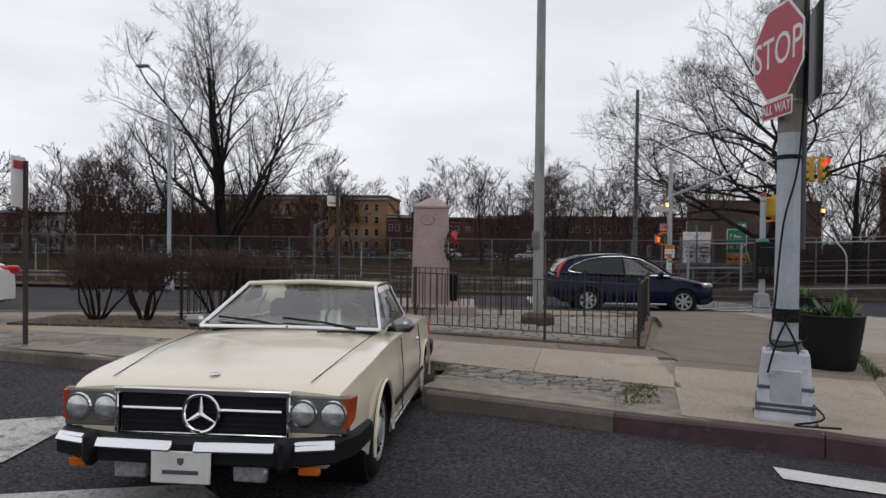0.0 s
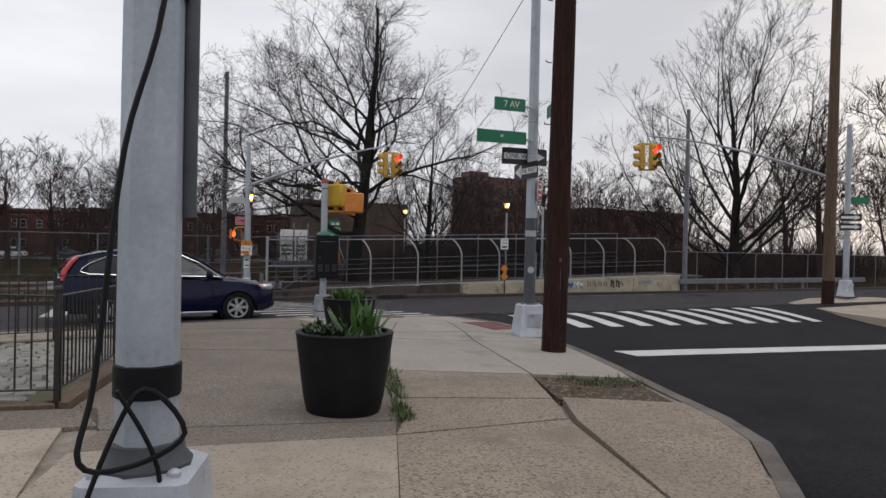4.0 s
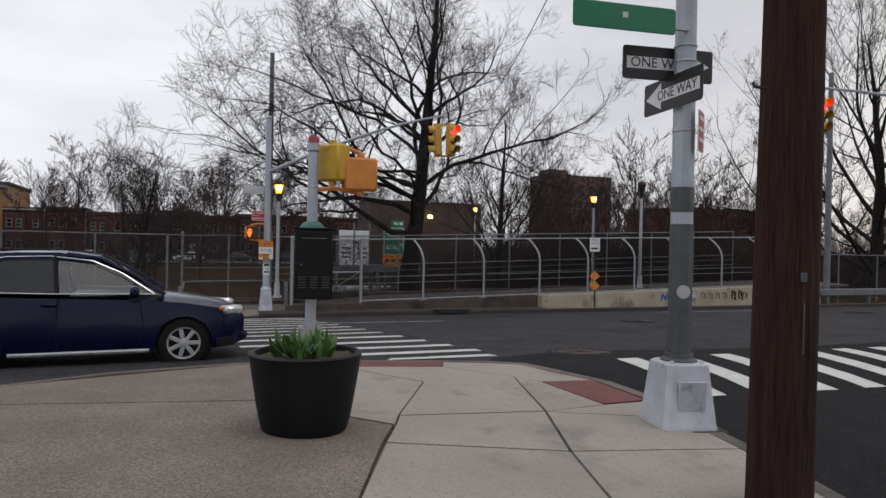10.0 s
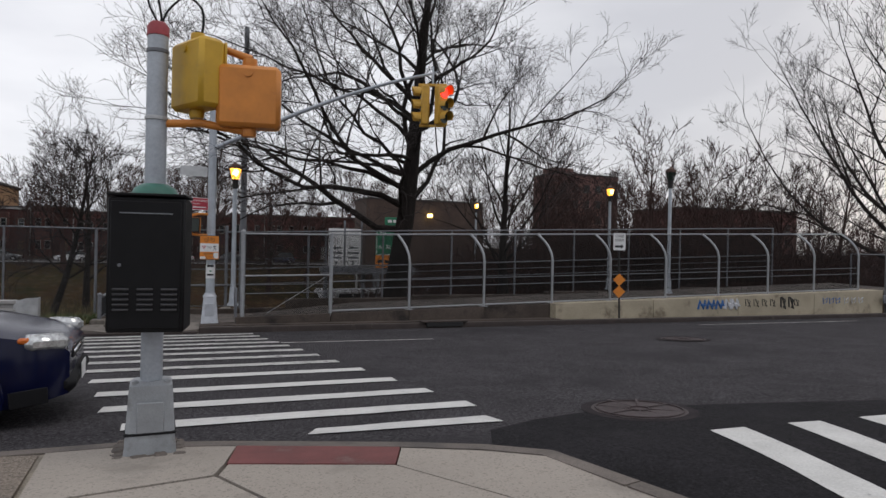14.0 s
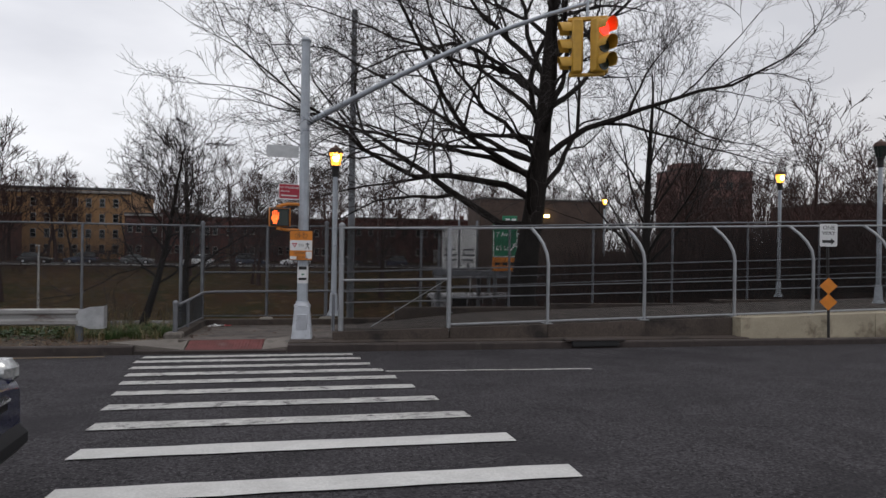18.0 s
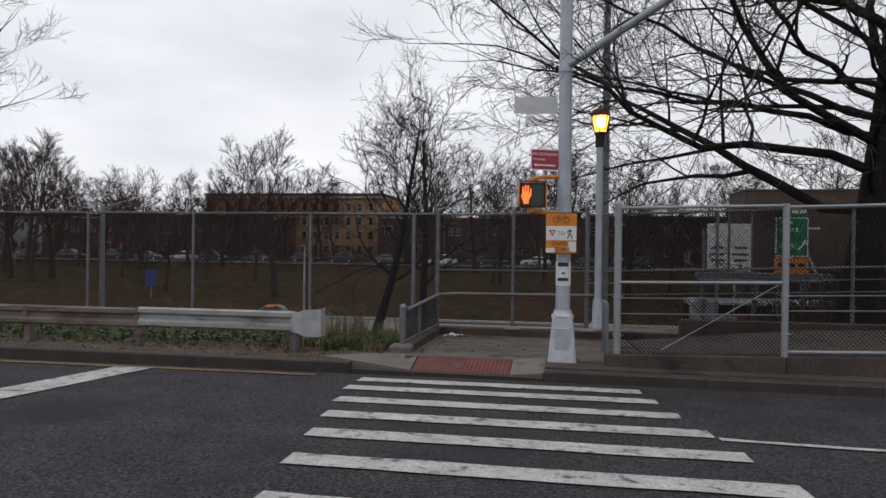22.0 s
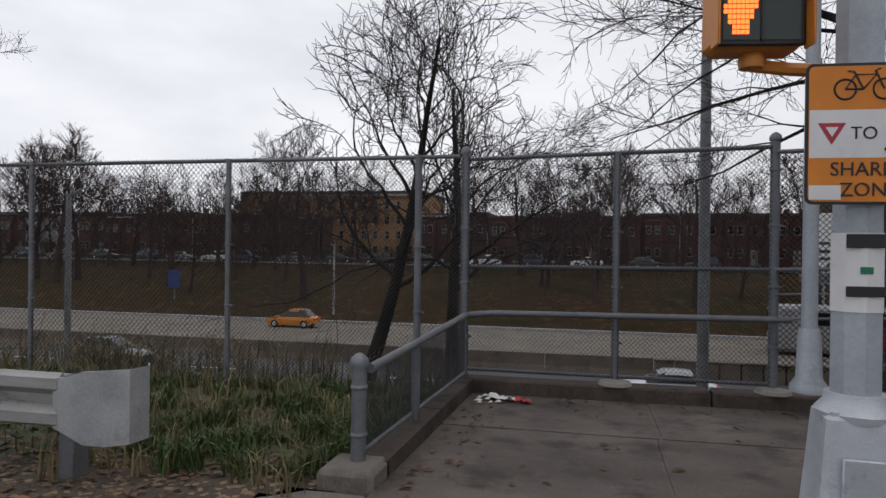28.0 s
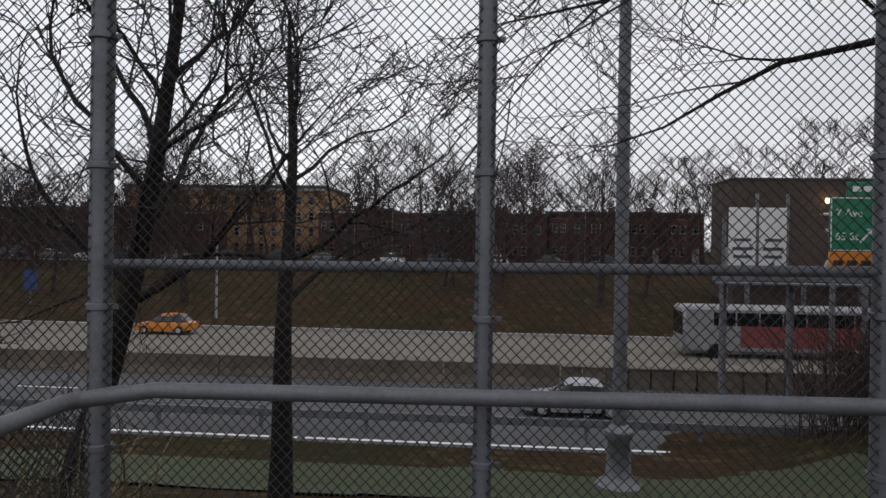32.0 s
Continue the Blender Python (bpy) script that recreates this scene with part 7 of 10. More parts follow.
# distant cobra lamp on the left
cl = thing("street_lamp", "grey steel street lamp with a curved arm across the road", "street lamp")
lx_, ly_ = -14.4, 28.4
part("base", Geo().lathe([(0.24, 0), (0.24, 0.6), (0.14, 0.7), (0.12, 0.8)], 8, (lx_, ly_, -0.95)), M_ALU_BASE, cl)
part("pole", Geo().tube([(lx_, ly_, -0.3), (lx_, ly_, 6.4)], [0.1, 0.07], 8), M_ALU, cl)
part("arm", Geo().tube([(lx_, ly_, 6.2), (lx_ - 0.1, ly_, 7.4), (lx_ - 0.5, ly_, 8.6), (lx_ - 1.0, ly_, 9.0)], [0.06, 0.05, 0.045, 0.04], 8), M_ALU, cl)
part("lamp_head", Geo().box((lx_ - 1.25, ly_, 9.05), (0.6, 0.24, 0.12), None, 0.04), M_GALV_OLD, cl)

# ---- vehicles ----
def glass_mat(name, tint, gloss=0.3):
    """Tinted see-through glazing with a clear reflection."""
    m = bpy.data.materials.new(name)
    m.use_nodes = True
    n, l = m.node_tree.nodes, m.node_tree.links
    n.remove(n["Principled BSDF"])
    tr, gl, mx, fr, mth = n.new("ShaderNodeBsdfTransparent"), n.new("ShaderNodeBsdfGlossy"), n.new("ShaderNodeMixShader"), n.new("ShaderNodeFresnel"), n.new("ShaderNodeMath")
    tr.inputs["Color"].default_value = (*tint, 1)
    gl.inputs["Roughness"].default_value = 0.03
    fr.inputs["IOR"].default_value = 1.5
    mth.operation = "ADD"
    mth.inputs[1].default_value = gloss
    l.new(fr.outputs["Fac"], mth.inputs[0])
    l.new(mth.outputs["Value"], mx.inputs["Fac"])
    l.new(tr.outputs["BSDF"], mx.inputs[1])
    l.new(gl.outputs["BSDF"], mx.inputs[2])
    l.new(mx.outputs["Shader"], n["Material Output"].inputs["Surface"])
    return m


M_GLASS_CLEAR = glass_mat("windscreen_glass", (0.62, 0.68, 0.64), 0.1)
M_GLASS_SMOKE = glass_mat("privacy_glass", (0.05, 0.055, 0.06), 0.06)


def lerp_table(tab, x):
    """Linear look-up in ((x, v), ...)."""
    if x <= tab[0][0]:
        return tab[0][1]
    for (a, va), (b, vb) in zip(tab, tab[1:]):
        if x <= b:
            t = (x - a) / (b - a)
            return va + (vb - va) * t
    return tab[-1][1]


def body_loft(xs, top, shoulder, width, bottom, arches, tumble=0.10, tuck=0.05, nside=9, ncross=7):
    """A car's lower body: sections along x from sill over shoulder to the middle of the bonnet."""
    g = Geo()
    rows = []
    for x in xs:
        zb = lerp_table(bottom, x)
        for ax, ar, az in arches:
            if abs(x - ax) < ar:
                zb = max(zb, az + math.sqrt(ar * ar - (x - ax) ** 2))
        zs, zt, W = lerp_table(shoulder, x), lerp_table(top, x), lerp_table(width, x)
        zb = min(zb, zs - 0.02)
        half = []
        for j in range(nside):
            z = zb + (zs - zb) * j / (nside - 1)
            k = (z - 0.52) / 0.4
            y = W * (1 - (tumble * k * k if k > 0 else tuck * k * k))
            half.append((y, z))
        ys = half[-1][0]
        for j in range(1, ncross + 1):
            u = 1 - j / ncross
            half.append((ys * u, zs + (zt - zs) * (1 - u ** 3)))
        full = [(-y, z) for y, z in half] + [(y, z) for y, z in half[-2::-1]]
        rows.append([(x, y, z) for y, z in full])
    w = len(rows[0])
    for r in rows:
        g.v += r
    for i in range(len(rows) - 1):
        for j in range(w - 1):
            g.f.append((i * w + j, i * w + j + 1, (i + 1) * w + j + 1, (i + 1) * w + j))
    g.f.append(tuple(range(w)))
    g.f.append(tuple((len(rows) - 1) * w + k for k in range(w - 1, -1, -1)))
    return g


def cabin_loft(xs, belt, roof, wb, wr, n=6, m=7, grow=0.0):
    """Glasshouse: sections along x from the belt up to a crowned roof."""
    g = Geo()
    for x in xs:
        b, r = lerp_table(belt, x), lerp_table(roof, x)
        r = max(r, b + 0.004)
        Wb, Wr0 = lerp_table(wb, x), lerp_table(wr, x)
        h = r - b
        half = []
        for j in range(n):
            t = j / n
            half.append((Wb + (Wr0 - Wb) * t ** 1.15 + grow, b + h * t * 0.97))
        for j in range(m + 1):
            u = 1 - j / m
            half.append(((Wr0 - 0.01) * u + grow * u, b + h * (0.97 + 0.03 * (1 - u * u)) + grow))
        full = [(-y, z) for y, z in half] + [(y, z) for y, z in half[-2::-1]]
        g.v += [(x, y, z) for y, z in full]
    w = 2 * (n + m + 1) - 1
    for i in range(len(xs) - 1):
        for j in range(w - 1):
            g.f.append((i * w + j, i * w + j + 1, (i + 1) * w + j + 1, (i + 1) * w + j))
    return g


def subset(g, keep):
    """The faces of g whose middle passes a test."""
    out = Geo()
    out.v = list(g.v)
    for f in g.f:
        c = Vector((0, 0, 0))
        for i in f:
            c += Vector(g.v[i])
        if keep(c / len(f)):
            out.f.append(f)
    used = sorted({i for f in out.f for i in f})
    ren = {i: k for k, i in enumerate(used)}
    out.v = [g.v[i] for i in used]
    out.f = [tuple(ren[i] for i in f) for f in out.f]
    return out


def wheel(parent, x, y, r, w, spokes=7, disc=None, style="spoke", z=None):
    """A wheel whose outside faces +y if y > 0."""
    s = 1 if y > 0 else -1
    at = pose(x, y, r if z is None else z, -90 * s, 0, 0)
    tyre = [(r * 0.66, -w / 2), (r * 0.80, -w / 2 - 0.006), (r * 0.95, -w / 2 + 0.012), (r, -w * 0.32), (r, w * 0.32), (r * 0.95, w / 2 - 0.012), (r * 0.80, w / 2 + 0.006), (r * 0.66, w / 2), (r * 0.62, w / 2 - 0.03)]
    wh = part("wheel", Geo().lathe([(0.0, -w / 2 + 0.01), (r * 0.62, -w / 2 + 0.01), (r * 0.62, w / 2 - 0.045)], 24), M_BLACK, parent, at=at)
    part("tyre", Geo().lathe(tyre, 32, caps=False), M_RUBBER, wh)
    m = disc or M_GALV
    part("rim", Geo().lathe([(r * 0.66, w / 2 - 0.01), (r * 0.64, w / 2 + 0.002), (r * 0.59, w / 2 - 0.004), (r * 0.57, w / 2 - 0.04)], 28, caps=False), m, wh)
    if style == "spoke":
        for k in range(spokes):
            a = 360 * k / spokes
            part("spoke", Geo().box((r * 0.36, 0, w / 2 - 0.018), (r * 0.5, r * 0.17, 0.026), None, 0.008), m, wh, at=pose(0, 0, 0, 0, 0, a))
        part("hub", Geo().lathe([(r * 0.2, w / 2 - 0.03), (r * 0.19, w / 2 - 0.002), (r * 0.08, w / 2 + 0.006), (0.0, w / 2 + 0.007)], 16), m, wh)
    else:
        part("hubcap", Geo().lathe([(r * 0.58, w / 2 - 0.03), (r * 0.52, w / 2 - 0.012), (r * 0.3, w / 2 - 0.006), (r * 0.27, w / 2 + 0.012), (r * 0.1, w / 2 + 0.02), (0.0, w / 2 + 0.02)], 28), m, wh)
        for k in range(14):
            part("slot", Geo().box((r * 0.43, 0, w / 2 - 0.006), (r * 0.13, r * 0.06, 0.012), None, 0.003), M_BLACK, wh, at=pose(0, 0, 0, 0, 0, k * 360 / 14))
    return wh


def panel_strip(pts, w, thick, name, m, parent):
    """A flat trim strip along points on a car's side."""
    g = Geo()
    for a, b in zip(pts, pts[1:]):
        a, b = Vector(a), Vector(b)
        rot = (b - a).to_track_quat("X", "Z").to_matrix()
        g.box((a + b) / 2, ((b - a).length + 0.004, thick, w), rot, min(thick, w) * 0.25)
    part(name, g, m, parent)


def torus(c, axis_rot, R, r, n=28, k=7):
    pts = [tuple(Vector(c) + axis_rot @ Vector((R * math.cos(a), R * math.sin(a), 0))) for a in [2 * math.pi * i / n for i in range(n + 1)]]
    return Geo().tube(pts, r, k, False)


# cream coupe standing at the kerb; x forward, y to its left
M_CORNER_LAMP = mat("orange_red_lamp_plastic", (0.30, 0.045, 0.012), 0.3, coat=0.4, vary=0.2, scale=9)
M_MIRROR_SHELL = mat("dull_chrome_shell", (0.23, 0.23, 0.24), 0.28, 0.9)


def cream_coupe(at):
    car = thing("coupe_car", "cream hardtop coupe with black rubber bumpers at the kerb", "car", at=at)
    xs_ = [2.13, 2.1, 2.0, 1.85, 1.7] + [1.23 + 0.37 * math.cos(a) for a in [math.pi * k / 14 for k in range(15)]] + span(0.8, -0.8, 0.2)[1:-1] + [-1.23 + 0.37 * math.cos(a) for a in [math.pi * k / 14 for k in range(15)]] + [-1.7, -1.9, -2.1, -2.25, -2.33, -2.36]
    top = ((-2.36, 0.80), (-2.3, 0.86), (-2.0, 0.90), (-1.2, 0.955), (-0.9, 0.965), (0.5, 0.955), (0.8, 0.93), (1.4, 0.88), (1.9, 0.82), (2.08, 0.785), (2.13, 0.76))
    sh = ((-2.36, 0.77), (-2.0, 0.84), (-1.2, 0.885), (0.5, 0.885), (1.2, 0.85), (1.9, 0.79), (2.08, 0.755), (2.13, 0.73))
    wd = ((-2.36, 0.72), (-2.25, 0.79), (-1.9, 0.85), (-1.2, 0.885), (0, 0.895), (1.3, 0.885), (1.8, 0.86), (2.05, 0.83), (2.13, 0.80))
    bt = ((-2.36, 0.46), (-1.7, 0.32), (-1.5, 0.22), (1.5, 0.2), (1.7, 0.3), (2.0, 0.42), (2.13, 0.45))
    body = body_loft(xs_, top, sh, wd, bt, ((1.23, 0.35, 0.30), (-1.23, 0.35, 0.30)), 0.07, 0.05)
    part("body", body, M_CREAM_PAINT, car, "cream painted bodywork")
    part("underbody", Geo().box((-0.1, 0, 0.42), (3.9, 1.35, 0.36), None, 0.05), M_BLACK, car)
    for sx in (1, -1):
        for sy in (1, -1):
            part("wheel_well", Geo().lathe([(0.355, -0.16), (0.36, 0.16)], 24, (0, 0, 0)), M_BLACK, car, at=pose(sx * 1.23, sy * 0.66, 0.31, 90))
    # bonnet shut lines and cowl
    for sy in (1, -1):
        part("bonnet_seam", Geo().tube([(2.05, sy * 0.60, 0.788), (1.4, sy * 0.665, 0.873), (0.62, sy * 0.70, 0.927)], 0.003, 4), M_BLACK, car)
        part("door_seam", Geo().tube([(0.42, sy * 0.872, 0.87), (0.44, sy * 0.90, 0.6), (0.36, sy * 0.885, 0.24)], 0.004, 4), M_BLACK, car)
        part("door_seam", Geo().tube([(-0.72, sy * 0.865, 0.87), (-0.76, sy * 0.893, 0.6), (-0.66, sy * 0.88, 0.24)], 0.004, 4), M_BLACK, car)
        part("door_handle", Geo().box((-0.56, sy * 0.885, 0.76), (0.17, 0.03, 0.025), None, 0.008), M_CHROME, car)
        panel_strip([(0.85, sy * 0.905, 0.43), (-0.85, sy * 0.905, 0.43)], 0.035, 0.014, "side_rub_strip", M_BLACK, car)
        panel_strip([(0.9, sy * 0.885, 0.25), (-0.88, sy * 0.885, 0.25)], 0.03, 0.012, "sill_trim", M_CHROME, car)
        for ax_ in (1.23, -1.23):
            pts = [(ax_ + 0.362 * math.cos(a), sy * 0.893, 0.30 + 0.362 * math.sin(a)) for a in [math.pi * k / 18 for k in range(-1, 20)]]
            part("arch_lip", Geo().tube(pts, 0.012, 5), M_CREAM_PAINT, car)
    # cabin: hardtop, glass, pillars
    belt = ((-1.3, 0.945), (0.66, 0.945))
    roof = ((-1.22, 0.955), (-0.80, 1.265), (-0.55, 1.29), (-0.2, 1.295), (0.02, 1.27), (0.62, 0.955))
    wb = ((-1.3, 0.66), (-0.6, 0.74), (0.3, 0.765), (0.66, 0.74))
    wr_ = ((-1.3, 0.52), (-0.6, 0.56), (0.05, 0.565), (0.66, 0.72))
    cx_ = [0.62, 0.5, 0.38, 0.26, 0.14, 0.02, -0.1, -0.25, -0.4, -0.55, -0.68, -0.80, -0.9, -1.0, -1.1, -1.22]
    cab_ = cabin_loft(cx_, belt, roof, wb, wr_)
    part("glass", subset(cab_, lambda c: c.z < lerp_table(roof, c.x) - 0.02 or c.x > 0.02), M_GLASS_CLEAR, car, "tinted clear glazing")
    part("hardtop", subset(cabin_loft(cx_, belt, roof, wb, wr_, grow=0.012), lambda c: c.x < 0.03 and (c.x > -0.82 and c.z > 1.22 or (c.x < -0.62 and abs(c.y) > 0.5 and c.z > 0.94 and c.x < -0.74))), M_CREAM_PAINT, car, "cream removable hardtop")
    for sy in (1, -1):
        part("pillar", Geo().tube([(0.63, sy * 0.735, 0.95), (0.02, sy * 0.575, 1.275)], 0.017, 8), M_CHROME, car)
        part("roof_rail", Geo().tube([(0.02, sy * 0.577, 1.27), (-0.5, sy * 0.57, 1.275), (-0.78, sy * 0.565, 1.24)], 0.016, 8), M_CHROME, car)
        part("window_pillar", Geo().tube([(-0.62, sy * 0.742, 0.95), (-0.55, sy * 0.60, 1.25)], 0.016, 6), M_CHROME, car)
        part("belt_trim", Geo().tube([(0.5, sy * 0.765, 0.95), (-0.4, sy * 0.76, 0.95), (-1.15, sy * 0.69, 0.95)], 0.012, 6), M_CHROME, car)
    part("windscreen_header", Geo().tube([(0.02, -0.575, 1.275), (0.03, 0, 1.30), (0.02, 0.575, 1.275)], 0.02, 8), M_CREAM_PAINT, car)
    part("cowl_trim", Geo().tube([(0.64, -0.73, 0.95), (0.72, 0, 0.965), (0.64, 0.73, 0.95)], 0.014, 6), M_CHROME, car)
    part("cowl_vent", Geo().box((0.76, 0.42, 0.94), (0.05, 0.3, 0.01), 8, 0.003), M_BLACK, car)
    for y0 in (-0.28, 0.26):
        part("wiper", Geo().tube([(0.73, y0 + 0.3, 0.965), (0.60, y0, 0.995), (0.55, y0 - 0.34, 1.02)], 0.009, 5), M_BLACK, car)
    # interior
    m_seat = mat("dark_leather", (0.045, 0.046, 0.050), 0.6, vary=0.2, scale=5)
    for sy in (1, -1):
        part("seat_back", Geo().box((-0.62, sy * 0.36, 0.80), (0.16, 0.5, 0.62), Matrix.Rotation(radians(-12), 3, "Y"), 0.05), m_seat, car)
        part("head_rest", Geo().box((-0.72, sy * 0.36, 1.13), (0.1, 0.26, 0.16), None, 0.04), m_seat, car)
    part("dashboard", Geo().box((0.42, 0, 0.88), (0.34, 1.36, 0.14), None, 0.04), M_BLACK, car)
    part("steering_wheel", torus((0.14, 0.36, 0.96), Matrix.Rotation(radians(-62), 3, "Y"), 0.19, 0.014), mat("tan_steering_rim", (0.20, 0.14, 0.09), 0.5), car)
    part("rear_view_mirror", Geo().box((0.1, 0, 1.2), (0.03, 0.2, 0.06), None, 0.012), M_BLACK, car)
    for sy in (1, -1):
        mi = part("door_mirror", Geo().box((0.40, sy * 0.885, 0.965), (0.10, 0.185, 0.11), sy * 8, 0.04), M_MIRROR_SHELL, car)
        part("mirror_stem", Geo().box((0.40, sy * 0.80, 0.935), (0.06, 0.1, 0.04), None, 0.01), M_BLACK, mi)
    # face: grille, lamps, bumper
    part("grille_recess", Geo().box((2.125, 0, 0.615), (0.05, 0.98, 0.23), None, 0.01), M_BLACK, car)
    for k in range(7):
        part("grille_slat", Geo().box((2.152, 0, 0.52 + k * 0.032), (0.012, 0.95, 0.010), None, 0.003), M_BLACK, car)
    for yb in (0.29, -0.29):
        part("grille_bar", Geo().box((2.16, yb, 0.63), (0.03, 0.36, 0.02), Matrix.Rotation(radians(-35), 3, "Y"), 0.004), M_CHROME, car)
    fr_ = Geo()
    for c, s in (((2.15, 0, 0.735), (0.06, 1.04, 0.034)), ((2.15, 0, 0.495), (0.05, 1.0, 0.02)), ((2.15, 0.505, 0.615), (0.05, 0.022, 0.24)), ((2.15, -0.505, 0.615), (0.05, 0.022, 0.24))):
        fr_.box(c, s, None, 0.006)
    part("grille_frame", fr_, M_CHROME, car)
    em = part("round_emblem", torus((2.172, 0, 0.615), Matrix.Rotation(radians(90), 3, "Y"), 0.105, 0.012), M_CHROME, car, "chrome ring emblem")
    for a in (90, 210, 330):
        part("emblem_bar", Geo().tube([(2.172, 0, 0.615), (2.172, 0.1 * math.cos(radians(a)), 0.615 + 0.1 * math.sin(radians(a)))], [0.018, 0.006], 6), M_CHROME, em)
    part("bonnet_badge", Geo().lathe([(0.032, 0), (0.03, 0.006), (0.01, 0.01)], 16, (2.0, 0, 0.808)), M_CHROME, car)
    for sy in (1, -1):
        part("lamp_panel", Geo().box((2.115, sy * 0.675, 0.62), (0.05, 0.34, 0.215), None, 0.012), mat("dark_lamp_surround", (0.115, 0.115, 0.105), 0.4, 0.3), car)
        for yy in (0.585, 0.755):
            hl = part("headlamp", Geo().lathe([(0.076, -0.02), (0.082, 0.0), (0.076, 0.012), (0.07, 0.012)], 24), M_CHROME, car, at=pose(2.142, sy * yy, 0.625, 0, 90, 0))
            part("lens", Geo().lathe([(0.072, 0.004), (0.06, 0.016), (0.03, 0.024), (0.0, 0.026)], 24), M_LAMP_GLASS, hl)
        wedge = Geo()
        wedge.v = [(x, sy * y, z) for x, y, z in ((2.142, 0.81, 0.545), (2.142, 0.81, 0.715), (2.142, 0.848, 0.555), (2.142, 0.848, 0.717), (2.085, 0.81, 0.60), (2.05, 0.81, 0.722), (2.085, 0.872, 0.60), (2.05, 0.875, 0.722))]
        wedge.f = [(0, 1, 3, 2), (4, 6, 7, 5), (0, 4, 5, 1), (2, 3, 7, 6), (1, 5, 7, 3), (0, 2, 6, 4)]
        part("turn_lamp", wedge, M_CORNER_LAMP, car, "orange-red wrapped corner lamp", smooth=False)
        for k in range(3):
            part("lamp_rib", Geo().tube([(2.144, sy * 0.849, 0.585 + k * 0.04), (2.09, sy * 0.872, 0.625 + k * 0.033)], 0.003, 4), M_CORNER_LAMP, car)
    valance = Geo().box((2.08, 0, 0.40), (0.16, 1.5, 0.16), None, 0.03)
    part("front_valance", valance, M_CREAM_PAINT, car)
    bm_pts = [(1.72, -0.90, 0.47), (2.05, -0.885, 0.47), (2.26, -0.80, 0.46), (2.36, -0.5, 0.455), (2.38, 0, 0.455), (2.36, 0.5, 0.455), (2.26, 0.80, 0.46), (2.05, 0.885, 0.47), (1.72, 0.90, 0.47)]

    def bumper(pts, z0, z1, depth, m, name, off=0.0):
        g = Geo()
        k = len(pts)
        n_ = []
        for i in range(k):
            a, b = Vector(pts[max(i - 1, 0)]), Vector(pts[min(i + 1, k - 1)])
            d = (b - a).normalized()
            n_.append(Vector((d.y, -d.x, 0)))
        for i, p in enumerate(pts):
            o = Vector(p) + n_[i] * off
            q = Vector(p) - n_[i] * depth
            g.v += [(o.x, o.y, z0 + 0.015), (o.x, o.y, z1 - 0.015), (o.x - n_[i].x * 0.02, o.y - n_[i].y * 0.02, z1), (q.x, q.y, z1), (q.x, q.y, z0), (o.x - n_[i].x * 0.02, o.y - n_[i].y * 0.02, z0)]
        for i in range(k - 1):
            for j in range(6):
                g.f.append((i * 6 + j, i * 6 + (j + 1) % 6, (i + 1) * 6 + (j + 1) % 6, (i + 1) * 6 + j))
        g.f += [tuple(range(6)), tuple((k - 1) * 6 + j for j in range(5, -1, -1))]
        return part(name, g, m, car)

    bumper(bm_pts, 0.38, 0.51, 0.12, M_BLACK, "front_bumper")
    for y0, y1 in ((-0.80, -0.58), (-0.5, -0.06), (0.06, 0.5), (0.58, 0.80)):
        xa = 2.29 if abs(y0 + y1) > 1.2 else 2.372
        g = Geo().box((xa - 0.01 * abs(y0 + y1), (y0 + y1) / 2, 0.478), (0.05, y1 - y0, 0.06), Matrix.Rotation(radians((18 if abs(y0 + y1) > 1.2 else 3) * (1 if y0 > 0 else -1)), 3, "Z") @ Matrix.Rotation(radians(-32), 3, "Y"), 0.006)
        part("bumper_chrome", g, M_CHROME, car)
    for sy in (1, -1):
        part("over_rider", Geo().box((2.345, sy * 0.54, 0.45), (0.09, 0.09, 0.19), None, 0.03), M_BLACK, car)
        part("fog_lamp", Geo().box((2.28, sy * 0.34, 0.33), (0.05, 0.19, 0.1), None, 0.012), M_LAMP_GLASS, car)
        part("side_marker", Geo().box((2.26, sy * 0.66, 0.345), (0.03, 0.12, 0.05), None, 0.008), M_AMBER, car)
    npz = part("number_plate", Geo().box((2.40, 0.0, 0.38), (0.012, 0.33, 0.17), None, 0.004), mat("pale_plate", (0.55, 0.55, 0.53), 0.6, vary=0.1, scale=9), car, "pale front plate with dark print")
    part("plate_print", Geo().box((2.407, 0.0, 0.355), (0.002, 0.2, 0.022)), M_PRIMER, npz, smooth=False)
    part("plate_shield", Geo().extrude([(-0.018, 0.43), (0.018, 0.43), (0.018, 0.405), (0, 0.39), (-0.018, 0.405)], 2.406, 2.408, Matrix(((0, 1, 0, 0), (1, 0, 0, 0), (0, 0, 1, 0), (0, 0, 0, 1)))), M_PRIMER, npz, smooth=False)
    rear_pts = [(-1.9, 0.885, 0.5), (-2.3, 0.86, 0.49), (-2.47, 0.78, 0.48), (-2.52, 0, 0.48), (-2.47, -0.78, 0.48), (-2.3, -0.86, 0.49), (-1.9, -0.885, 0.5)]
    bumper(rear_pts, 0.40, 0.54, 0.1, M_BLACK, "rear_bumper")
    for sy in (1, -1):
        part("tail_lamp", Geo().box((-2.33, sy * 0.66, 0.68), (0.08, 0.3, 0.16), None, 0.02), M_TAIL_RED, car)
        for xx in (1.23, -1.23):
            wheel(car, xx, sy * 0.755, 0.315, 0.2, style="disc", disc=M_GALV)
    part("aerial", Geo().cyl((-1.7, 0.72, 0.88), (-1.72, 0.74, 1.0), 0.005, n=6), M_BLACK, car)
    return car


